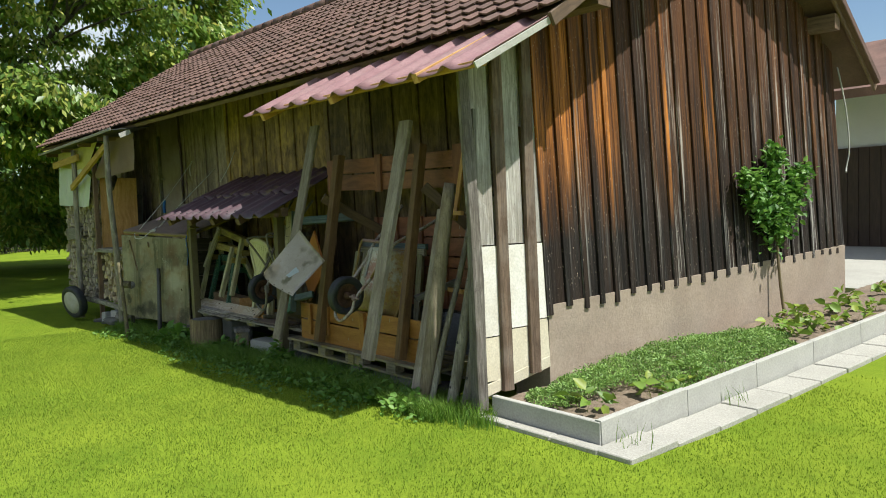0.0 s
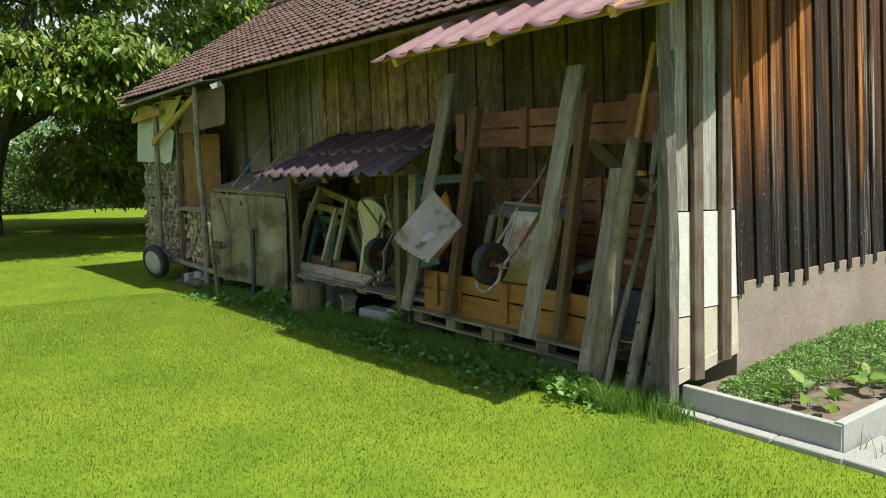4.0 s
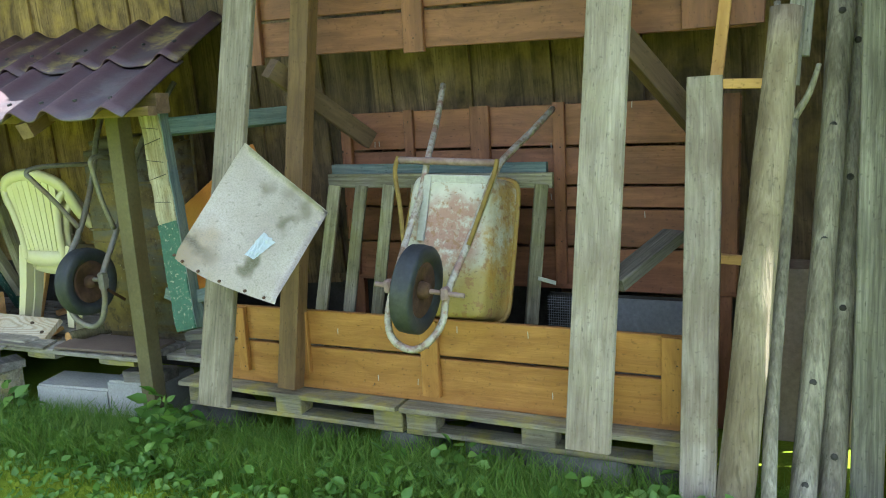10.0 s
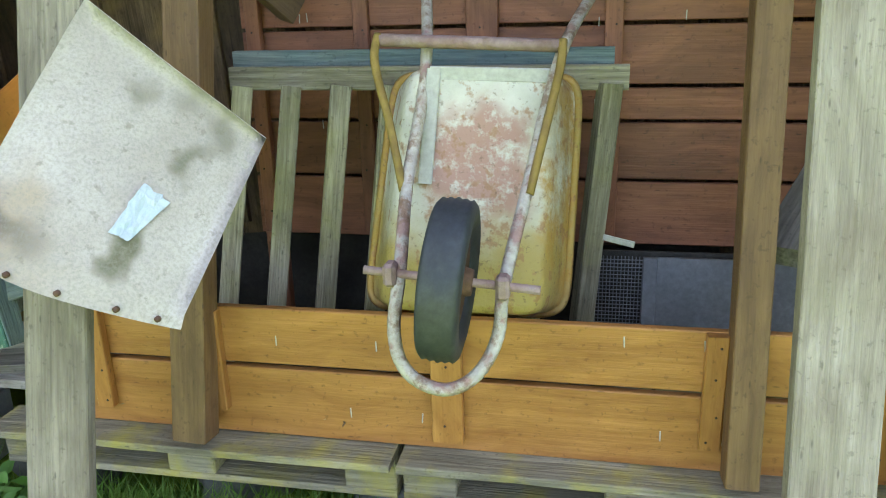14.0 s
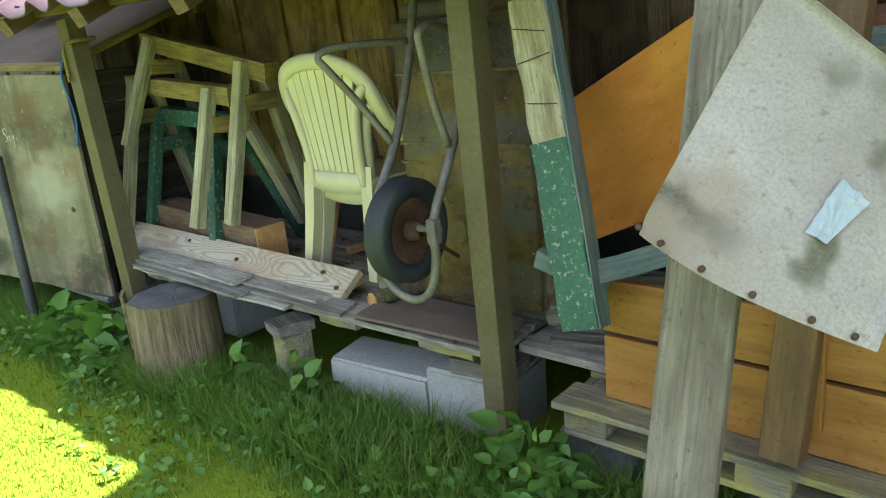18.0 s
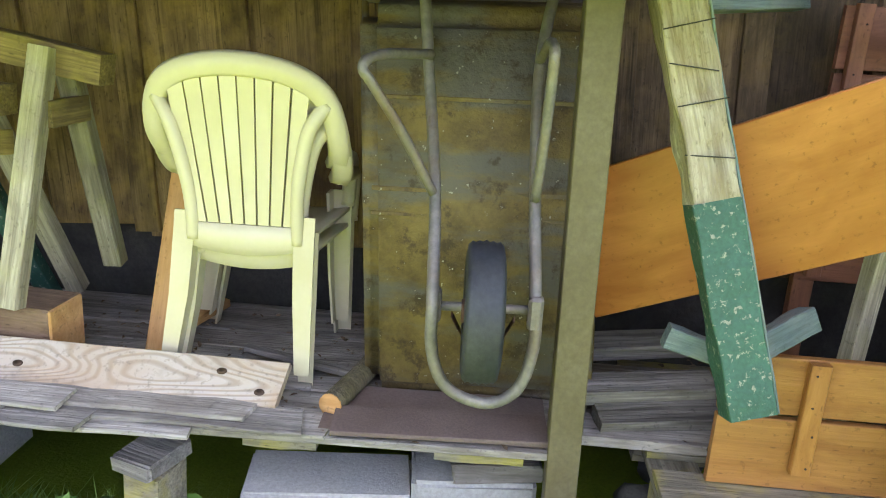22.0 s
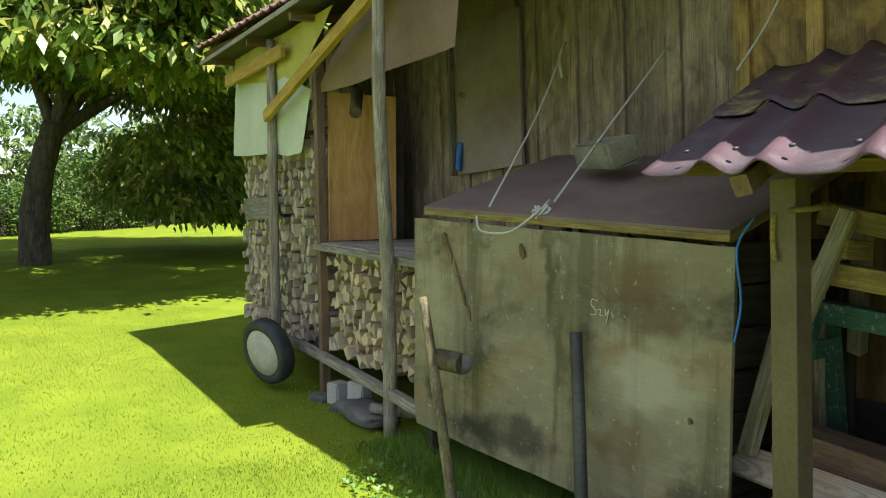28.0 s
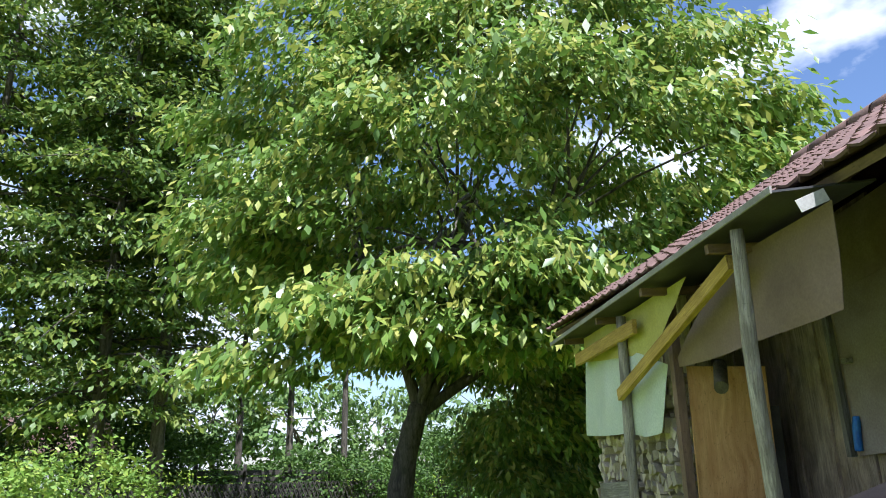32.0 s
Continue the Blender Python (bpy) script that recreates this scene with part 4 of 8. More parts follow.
# ---- things of the tall bay ----
GREEN_OLD = surf("chipped_green_paint", (0.024, 0.088, 0.058), (0.045, 0.135, 0.095), 5, 0.6, bump=0.45, c3=(0.36, 0.35, 0.27), scale3=46, amt3=0.9, lo3=0.57, hi3=0.61, fine=90)
BLUE_OLD = wood("faded_blue_green_paint", (0.10, 0.15, 0.15), (0.20, 0.27, 0.25), (0.30, 0.29, 0.23), 0.5, grain=14, vary=0.1)
def sheet_skin(name):
    """Off-white sheet: fine grey grain, a mossy run down its middle, brown dirt along the low edge."""
    m, n, l, b = shader(name, 0.8)
    v = coords(n, l, (1, 1, 1), False)
    col = mix(n, l, noise_fac(n, l, v, 5, 6), (0.35, 0.305, 0.265), (0.44, 0.395, 0.355))
    uv, wob, sc, vv, sp = n.new("ShaderNodeUVMap"), n.new("ShaderNodeTexNoise"), n.new("ShaderNodeVectorMath"), n.new("ShaderNodeVectorMath"), n.new("ShaderNodeSeparateXYZ")
    wob.inputs["Scale"].default_value, wob.inputs["Detail"].default_value = 14, 7
    l.new(v, wob.inputs[0])
    sc.operation = "MULTIPLY_ADD"; sc.inputs[1].default_value = (0.22, 0.22, 0); sc.inputs[2].default_value = (-0.11, -0.11, 0)
    l.new(wob.outputs["Color"], sc.inputs[0])
    l.new(uv.outputs[0], vv.inputs[0]); l.new(sc.outputs[0], vv.inputs[1]); l.new(vv.outputs[0], sp.inputs[0])
    def ramp(sock, a, c):
        r = n.new("ShaderNodeMapRange"); r.interpolation_type = "SMOOTHSTEP"
        r.inputs["From Min"].default_value, r.inputs["From Max"].default_value = a, c
        l.new(sock, r.inputs["Value"])
        return r.outputs[0]
    def times(a, c):
        k = n.new("ShaderNodeMath"); k.operation = "MULTIPLY"; l.new(a, k.inputs[0]); l.new(c, k.inputs[1])
        return k.outputs[0]
    def spot(cx, cy, r0, r1, sx=1.0):
        d, k = n.new("ShaderNodeVectorMath"), n.new("ShaderNodeVectorMath")
        k.operation = "MULTIPLY"; k.inputs[1].default_value = (sx, 1, 0)
        l.new(vv.outputs[0], k.inputs[0])
        d.operation = "DISTANCE"; d.inputs[1].default_value = (cx * sx, cy, 0)
        l.new(k.outputs[0], d.inputs[0])
        return ramp(d.outputs["Value"], r1, r0)
    moss = (0.105, 0.098, 0.052)
    for cx, cy, r0, r1, sx, amt in ((0.81, 0.10, 0.02, 0.18, 1.8, 0.6), (0.75, 0.30, 0.02, 0.17, 1.9, 0.8), (0.70, 0.76, 0.03, 0.17, 1.8, 0.95), (0.43, 0.16, 0.0, 0.09, 0.8, 0.6), (0.62, 0.06, 0.0, 0.12, 0.7, 0.45)):
        col = mix(n, l, spot(cx, cy, r0, r1, sx), col, moss, amount=amt)
    low = times(ramp(sp.outputs["Y"], 0.60, 0.86), ramp(sp.outputs["X"], 0.75, 0.05))
    col = mix(n, l, low, col, (0.23, 0.175, 0.11), amount=0.9)
    edge = times(ramp(sp.outputs["Y"], 0.76, 0.83), times(ramp(sp.outputs["Y"], 0.92, 0.85), ramp(sp.outputs["X"], 0.55, 0.1)))
    col = mix(n, l, edge, col, (0.07, 0.06, 0.04), amount=0.75)
    col = mix(n, l, spot(0.22, 0.70, 0.0, 0.18), col, (0.33, 0.25, 0.16), amount=0.6)
    f2 = noise_fac(n, l, v, 150, 4, 0.42, 0.68)
    col = mix(n, l, f2, col, (0.22, 0.20, 0.17), amount=0.5)
    col = mix(n, l, noise_fac(n, l, v, 40, 5, 0.60, 0.68), col, (0.16, 0.14, 0.10), amount=0.5)
    l.new(col, b.inputs["Base Color"])
    relief(n, l, b, f2, 0.25, 0.004)
    return m


SHEET = sheet_skin("dirty_pale_sheet")
RAG = surf("pale_blue_scrap", (0.40, 0.47, 0.52), (0.52, 0.57, 0.60), 30, 0.7, bump=0.3)
RUBBER = surf("old_black_rubber", (0.014, 0.017, 0.022), (0.032, 0.038, 0.048), 8, 0.62, bump=0.1, c3=(0.11, 0.11, 0.09), scale3=5, amt3=0.4)
def barrow_paint(name):
    """White barrow paint, worn to pink primer in the middle, rust-flecked, yellow with moss at the low end."""
    m, n, l, b = shader(name, 0.65)
    v = coords(n, l, (1, 1, 1), False)
    col = mix(n, l, noise_fac(n, l, v, 9, 7), (0.40, 0.385, 0.32), (0.52, 0.50, 0.44))
    wob = n.new("ShaderNodeTexNoise"); wob.inputs["Scale"].default_value = 9; wob.inputs["Detail"].default_value = 6
    l.new(v, wob.inputs[0])
    ws = n.new("ShaderNodeVectorMath"); ws.operation = "SCALE"; ws.inputs["Scale"].default_value = 0.22
    l.new(wob.outputs["Color"], ws.inputs[0])
    vv = n.new("ShaderNodeVectorMath"); l.new(v, vv.inputs[0]); l.new(ws.outputs[0], vv.inputs[1])
    sp = n.new("ShaderNodeSeparateXYZ"); l.new(vv.outputs[0], sp.inputs[0])
    def ramp(sock, a, c):
        r = n.new("ShaderNodeMapRange"); r.interpolation_type = "SMOOTHSTEP"
        r.inputs["From Min"].default_value, r.inputs["From Max"].default_value = a, c
        l.new(sock, r.inputs["Value"])
        return r.outputs[0]
    cx = n.new("ShaderNodeVectorMath"); cx.operation = "DISTANCE"; cx.inputs[1].default_value = (-1.57, -0.66, 1.09)
    l.new(vv.outputs[0], cx.inputs[0])
    worn = n.new("ShaderNodeMath"); worn.operation = "MULTIPLY"
    l.new(ramp(cx.outputs["Value"], 0.20, 0.10), worn.inputs[0]); l.new(noise_fac(n, l, v, 24, 8, 0.36, 0.50, 0.7), worn.inputs[1])
    col = mix(n, l, worn.outputs[0], col, (0.30, 0.145, 0.105), amount=0.85)
    moss = ramp(sp.outputs["Z"], 1.02, 0.84)
    col = mix(n, l, moss, col, (0.31, 0.22, 0.045), amount=0.9)
    flank = ramp(sp.outputs["X"], -1.43, -1.37)
    rusty = n.new("ShaderNodeMath"); rusty.operation = "MULTIPLY"
    l.new(flank, rusty.inputs[0]); l.new(noise_fac(n, l, v, 11, 8, 0.38, 0.54, 0.75), rusty.inputs[1])
    col = mix(n, l, rusty.outputs[0], col, (0.34, 0.20, 0.04), amount=0.92)
    col = mix(n, l, noise_fac(n, l, v, 26, 5, 0.56, 0.64), col, (0.26, 0.135, 0.06), amount=0.75)
    col = mix(n, l, noise_fac(n, l, v, 70, 4, 0.60, 0.68), col, (0.10, 0.06, 0.035), amount=0.5)
    l.new(col, b.inputs["Base Color"])
    relief(n, l, b, noise_fac(n, l, v, 30, 4), 0.5, 0.004)
    return m


TRAY_A = barrow_paint("flaking_white_barrow_paint")
STAND = surf("mustard_lichened_steel", (0.17, 0.11, 0.022), (0.33, 0.23, 0.05), 30, 0.8, bump=0.4, c3=(0.14, 0.08, 0.035), scale3=14, amt3=0.6)
TUBE_A = surf("flaking_red_tube", (0.31, 0.195, 0.17), (0.45, 0.42, 0.37), 15, 0.65, 0.1, bump=0.5, c3=(0.17, 0.095, 0.045), scale3=22, amt3=0.8, lo=0.40, hi=0.48, lo3=0.50, hi3=0.60)
MAUVE = surf("mauve_rusted_steel", (0.25, 0.155, 0.15), (0.36, 0.27, 0.26), 9, 0.7, 0.1, bump=0.5, c3=(0.19, 0.11, 0.06), scale3=20, amt3=0.7)
TUBE_B = surf("rusty_grey_tube", (0.16, 0.15, 0.135), (0.30, 0.28, 0.25), 14, 0.55, 0.3, bump=0.3, c3=(0.13, 0.07, 0.03), scale3=7, amt3=0.75)
def rusty_steel(name):
    """Old barrow steel: brown-yellow lichen low down, a grey-blue band, dark rust and pale flecks."""
    m, n, l, b = shader(name, 0.7)
    v = coords(n, l, (1, 1, 1), False)
    col = mix(n, l, noise_fac(n, l, v, 6, 8, 0.38, 0.62, 0.7), (0.085, 0.056, 0.018), (0.195, 0.14, 0.042))
    st = n.new("ShaderNodeVectorMath"); st.operation = "MULTIPLY"; st.inputs[1].default_value = (1.2, 1.2, 5.0)
    l.new(v, st.inputs[0])
    col = mix(n, l, noise_fac(n, l, st.outputs[0], 2.0, 7, 0.47, 0.60), col, (0.105, 0.104, 0.098), amount=0.75)
    col = mix(n, l, noise_fac(n, l, v, 15, 8, 0.54, 0.63, 0.7), col, (0.045, 0.027, 0.014), amount=0.8)
    col = mix(n, l, noise_fac(n, l, v, 60, 3, 0.68, 0.72), col, (0.5, 0.48, 0.40), amount=0.6)
    l.new(col, b.inputs["Base Color"])
    relief(n, l, b, noise_fac(n, l, v, 40, 4), 0.5, 0.004)
    return m


TRAY_B = rusty_steel("rusty_olive_steel")
RUST = surf("rust", (0.07, 0.035, 0.022), (0.14, 0.075, 0.045), 20, 0.8, 0.2, bump=0.3)
LOGBARK = wood("stripped_pole", (0.20, 0.175, 0.14), (0.46, 0.42, 0.35), (0.10, 0.078, 0.05), 0.5, grain=10, vary=0.25, axis="z")
VENEER = wood("orange_veneer", (0.34, 0.11, 0.022), (0.48, 0.185, 0.044), (0.39, 0.14, 0.035), 0.4, grain=6, rough=0.35, bump=0.02, vary=0.0, knots=False, fine_amt=0.12, crack_amt=0.0)
def plywood(name):
    """Outdoor plywood: fine grain across, rain runs down it, mould and brown veneer patches."""
    m, n, l, b = shader(name, 0.85)
    v = coords(n, l, (1, 1, 1), False)
    def stretched(scale, lo, hi, detail=6):
        k = n.new("ShaderNodeVectorMath"); k.operation = "MULTIPLY"; k.inputs[1].default_value = scale
        l.new(v, k.inputs[0])
        return noise_fac(n, l, k.outputs[0], 1.0, detail, lo, hi, 0.65)
    grain = stretched((3, 3, 55), 0.3, 0.7)
    col = mix(n, l, stretched((1.1, 1.1, 1.6), 0.35, 0.65), (0.15, 0.132, 0.080), (0.31, 0.287, 0.20))
    col = mix(n, l, grain, col, (0.17, 0.145, 0.08), amount=0.28)
    col = mix(n, l, stretched((2.2, 2.2, 3.4), 0.50, 0.62), col, (0.19, 0.13, 0.06), amount=0.75)
    col = mix(n, l, stretched((5.5, 5.5, 0.35), 0.50, 0.62), col, (0.095, 0.09, 0.045), amount=0.85)
    col = mix(n, l, stretched((2.0, 2.0, 2.6), 0.54, 0.66, 9), col, (0.05, 0.048, 0.028), amount=0.85)
    wob, sc, vv = n.new("ShaderNodeTexNoise"), n.new("ShaderNodeVectorMath"), n.new("ShaderNodeVectorMath")
    wob.inputs["Scale"].default_value, wob.inputs["Detail"].default_value = 7, 8
    l.new(v, wob.inputs[0])
    sc.operation = "MULTIPLY_ADD"; sc.inputs[1].default_value = (0.28, 0, 0.28); sc.inputs[2].default_value = (-0.14, 0, -0.14)
    l.new(wob.outputs["Color"], sc.inputs[0]); l.new(v, vv.inputs[0]); l.new(sc.outputs[0], vv.inputs[1])
    def spot(cx, cz, rx, rz, soft=0.4):
        k, d, r = n.new("ShaderNodeVectorMath"), n.new("ShaderNodeVectorMath"), n.new("ShaderNodeMapRange")
        k.operation, d.operation, r.interpolation_type = "MULTIPLY", "DISTANCE", "SMOOTHSTEP"
        k.inputs[1].default_value = (1 / rx, 0, 1 / rz)
        d.inputs[1].default_value = (cx / rx, 0, cz / rz)
        l.new(vv.outputs[0], k.inputs[0]); l.new(k.outputs[0], d.inputs[0])
        r.inputs["From Min"].default_value, r.inputs["From Max"].default_value = 1.0, 1.0 - soft
        l.new(d.outputs["Value"], r.inputs["Value"])
        return r.outputs[0]
    for cx, cz, rx, rz, tone, amt in ((0.70, 0.66, 0.34, 0.17, (0.40, 0.39, 0.30), 0.55), (-0.85, 0.80, 0.22, 0.40, (0.33, 0.32, 0.21), 0.5), (0.60, 1.08, 0.30, 0.16, (0.12, 0.075, 0.035), 0.75), (0.72, 0.93, 0.20, 0.12, (0.10, 0.06, 0.03), 0.75), (0.50, 0.36, 0.30, 0.12, (0.14, 0.095, 0.045), 0.7),
            (0.10, 1.05, 0.075, 0.42, (0.055, 0.055, 0.022), 0.85), (0.17, 0.72, 0.06, 0.30, (0.06, 0.058, 0.025), 0.7), (-0.25, 0.95, 0.05, 0.22, (0.10, 0.10, 0.05), 0.5), (-0.45, 0.20, 0.42, 0.13, (0.022, 0.022, 0.014), 0.92), (-0.05, 0.24, 0.25, 0.16, (0.03, 0.03, 0.018), 0.8), (-0.80, 0.34, 0.12, 0.10, (0.025, 0.025, 0.016), 0.8)):
        col = mix(n, l, spot(cx, cz, rx, rz, 0.75), col, tone, amount=amt)
    col = mix(n, l, stretched((26, 26, 26), 0.62, 0.70), col, (0.55, 0.53, 0.42), amount=0.35)
    l.new(col, b.inputs["Base Color"])
    relief(n, l, b, grain, 0.35, 0.004)
    return m


PLY = plywood("weathered_plywood")
TARP_B = surf("brown_canvas", (0.17, 0.112, 0.074), (0.235, 0.162, 0.112), 3, 0.7, bump=0.15, c3=(0.15, 0.10, 0.07), scale3=1.5, amt3=0.4)
TARP_W = surf("pale_green_tarp", (0.50, 0.56, 0.46), (0.62, 0.66, 0.56), 4, 0.5, bump=0.15, c3=(0.42, 0.45, 0.34), scale3=2, amt3=0.4)
FELT = surf("worn_brown_felt", (0.15, 0.105, 0.085), (0.22, 0.165, 0.135), 3, 0.85, bump=0.2, c3=(0.11, 0.085, 0.07), scale3=1.2, amt3=0.5, fine=140)
ROPE = surf("grey_rope", (0.42, 0.42, 0.40), (0.58, 0.57, 0.53), 60, 0.9, bump=0.5)
CHAIR = surf("yellowed_white_plastic", (0.56, 0.51, 0.32), (0.63, 0.585, 0.41), 3, 0.4, bump=0.02, c3=(0.55, 0.50, 0.24), scale3=4, amt3=0.4, fine_amt=0.06)
BARK = wood("rough_bark", (0.19, 0.135, 0.070), (0.46, 0.355, 0.20), (0.14, 0.10, 0.055), 0.45, grain=20, bump=1.0, knots=False, axis="z", moss=(0.20, 0.20, 0.07), moss_amt=0.35)
STONE = surf("dark_field_stone", (0.09, 0.088, 0.08), (0.19, 0.185, 0.165), 5, 0.95, bump=0.5, c3=(0.09, 0.11, 0.05), scale3=2.5, amt3=0.5, fine=70, vary=0.25)
RUST_KNOT = surf("dark_knot_wood", (0.05, 0.03, 0.018), (0.11, 0.065, 0.035), 60, 0.8, bump=0.2)
HEWN = surf("whitish_hewn_stone", (0.50, 0.49, 0.45), (0.64, 0.63, 0.59), 8, 0.95, bump=0.4, c3=(0.33, 0.32, 0.26), scale3=5, amt3=0.5)
CUT = surf("old_saw_cut", (0.11, 0.108, 0.108), (0.20, 0.195, 0.185), 8, 0.9, bump=0.3, c3=(0.07, 0.068, 0.065), scale3=3, amt3=0.6)

# pale bowed sheet hung on the leaning plank
ps = [Vector(q) for q in ((-2.428, -1.115, 1.383), (-2.105, -1.03, 1.085), (-2.175, -1.36, 0.775), (-2.540, -1.475, 0.965))]
n = 14
verts, faces = [], []
for j in range(n + 1):
    for i in range(n + 1):
        u, v = i / n, j / n
        p = (ps[0] * (1 - u) + ps[1] * u) * (1 - v) + (ps[3] * (1 - u) + ps[2] * u) * v
        p += Vector((-0.012, -0.055, 0.012)) * (4 * u * (1 - u)) * (0.1 + 0.9 * v) + Vector((0, 0.004, 0)) * noise.noise(p * 9)
        if v > 0.97:
            p += Vector((0, 0.012, -0.004))
        verts.append(p)
w = n + 1
faces = [(j * w + i, j * w + i + 1, (j + 1) * w + i + 1, (j + 1) * w + i) for j in range(n) for i in range(n)]
o = len(verts)
verts += [p + Vector((0.0006, 0.0016, 0.0008)) for p in verts[:o]]
faces += [tuple(o + q for q in reversed(f)) for f in faces[:]]
rim = [i for i in range(n + 1)] + [j * w + n for j in range(1, n + 1)] + [n * w + i for i in range(n - 1, -1, -1)] + [j * w for j in range(n - 1, 0, -1)]
faces += [(rim[k], rim[(k + 1) % len(rim)], o + rim[(k + 1) % len(rim)], o + rim[k]) for k in range(len(rim))]
sheet = thing("metal_sheet", ps[3], "bowed pale dirty sheet hung askew on a leaning plank", "sheet")
sheet_me = mesh_of("panel", verts, faces, SHEET, True)
sheet_uv = sheet_me.uv_layers.new(name="sheet").data
for poly in sheet_me.polygons:
    poly.use_smooth = poly.index < 2 * n * n
    for li in poly.loop_indices:
        q = sheet_me.loops[li].vertex_index % (w * w)
        sheet_uv[li].uv = ((q % w) / n, (q // w) / n)
put("panel", sheet_me, Matrix(), sheet)
edge = [verts[n * w + i] for i in range(0, n + 1)]
for k in (0, 2, 5, 8, 11, 13):
    put("nail", ring_mesh("nail", [(0.0, -0.004), (0.006, -0.003), (0.006, 0.004), (0.0, 0.004)], RUST, 8), Matrix.Translation(edge[k] + Vector((0, -0.002, 0.014))), sheet)
# crumpled scrap pasted on it
sc_c = [Vector(q) for q in ((0.639, 0.47, 0), (0.768, 0.49, 0), (0.707, 0.692, 0), (0.618, 0.696, 0))]
sv, sf, ng = [], [], 8
for j in range(ng + 1):
    for i in range(ng + 1):
        a_, b_ = i / ng, j / ng
        q = (sc_c[0] * (1 - a_) + sc_c[1] * a_) * (1 - b_) + (sc_c[3] * (1 - a_) + sc_c[2] * a_) * b_
        u, v = q.x + 0.008 * noise.noise((a_ * 4, b_ * 4, 7)), q.y + 0.008 * noise.noise((a_ * 4, b_ * 4, 9))
        p = (ps[0] * (1 - u) + ps[1] * u) * (1 - v) + (ps[3] * (1 - u) + ps[2] * u) * v
        p += Vector((-0.012, -0.055, 0.012)) * (4 * u * (1 - u)) * (0.1 + 0.9 * v)
        sv.append(p + Vector((0, -0.008 - 0.012 * abs(noise.noise((a_ * 3.2, b_ * 4.5, 2))) - 0.004 * noise.noise((a_ * 9, b_ * 9, 5)), 0)))
sf = [(j * (ng + 1) + i, j * (ng + 1) + i + 1, (j + 1) * (ng + 1) + i + 1, (j + 1) * (ng + 1) + i) for j in range(ng) for i in range(ng)]
o = len(sv)
sv += [p + Vector((0, 0.003, 0)) for p in sv]
sf += [tuple(o + q for q in reversed(f)) for f in sf[:]]
put("paper_scrap", mesh_of("paper_scrap", sv, sf, RAG), Matrix(), None, "crumpled pale blue scrap stuck on the metal sheet", "scrap")


def wheel(name, at, r, width, parent, turn=0.0, tilt=0.0):
    """A barrow wheel with its axle along x."""
    m = Matrix.Translation(at) @ pose(0, 0, 0, 0, tilt, 0) @ pose(0, 0, 0, 0, 0, 90 + turn)
    hw = width / 2
    prof = [(r * 0.62, -hw * 0.6), (r * 0.80, -hw), (r * 0.93, -hw * 0.9)]
    for k in range(9):
        y = -hw * 0.72 + k * hw * 0.18
        prof.append((r * (1.0 if k % 2 == 0 else 0.978) - abs(y) * 0.10, y))
    prof += [(r * 0.93, hw * 0.9), (r * 0.80, hw), (r * 0.62, hw * 0.6)]
    tyre = put("tyre", ring_mesh("tyre", prof, RUBBER, 40), m, parent, "ribbed black rubber tyre")
    put("rim", ring_mesh("rim", [(r * 0.62, -hw * 0.6), (r * 0.64, -hw * 0.5), (r * 0.64, hw * 0.5), (r * 0.62, hw * 0.6), (r * 0.5, hw * 0.35), (r * 0.18, hw * 0.3), (r * 0.18, -hw * 0.3), (r * 0.5, -hw * 0.35)], RUST, 28), m, parent, "rusty wheel rim")
    put("hub", ring_mesh("hub", [(0.0, -hw * 1.1), (r * 0.16, -hw * 1.1), (r * 0.2, -hw * 0.4), (r * 0.2, hw * 0.4), (r * 0.16, hw * 1.1), (0.0, hw * 1.1)], RUST, 16), m, parent)


def tray(name, bottom, rim_out, depth, material, side, parent, back=(0, 1, 0.25), round_=0.05):
    """A barrow's tray seen from below: its floor at the four corners, its rim behind it."""
    b = [Vector(q) for q in bottom]
    c = sum(b, Vector()) / 4
    d = Vector(back).normalized() * depth
    r = [c + (q - c) * rim_out + d for q in b]
    bm = bmesh.new()
    vb, vr = [bm.verts.new(q) for q in b], [bm.verts.new(q) for q in r]
    bm.faces.new(vb)
    for i in range(4):
        f = bm.faces.new((vb[i], vr[i], vr[(i + 1) % 4], vb[(i + 1) % 4]))
        f.material_index = 1
    bmesh.ops.bevel(bm, geom=[e for e in bm.edges if all(v in vb for v in e.verts)] + [e for e in bm.edges if len(e.link_faces) == 2 and not all(v in vb for v in e.verts)], offset=round_, segments=5, affect="EDGES")
    bmesh.ops.solidify(bm, geom=bm.faces[:], thickness=0.004)
    me = bm_mesh(name, bm, None, True)
    me.materials.append(material); me.materials.append(side)
    ob = put("tray", me, Matrix(), parent, "")
    rims = r + [r[0]]
    for i in range(4):
        tube("rolled_edge", [rims[i], rims[i + 1]], 0.011, 0.011, side, ob, steps=1, n=6)
    return ob


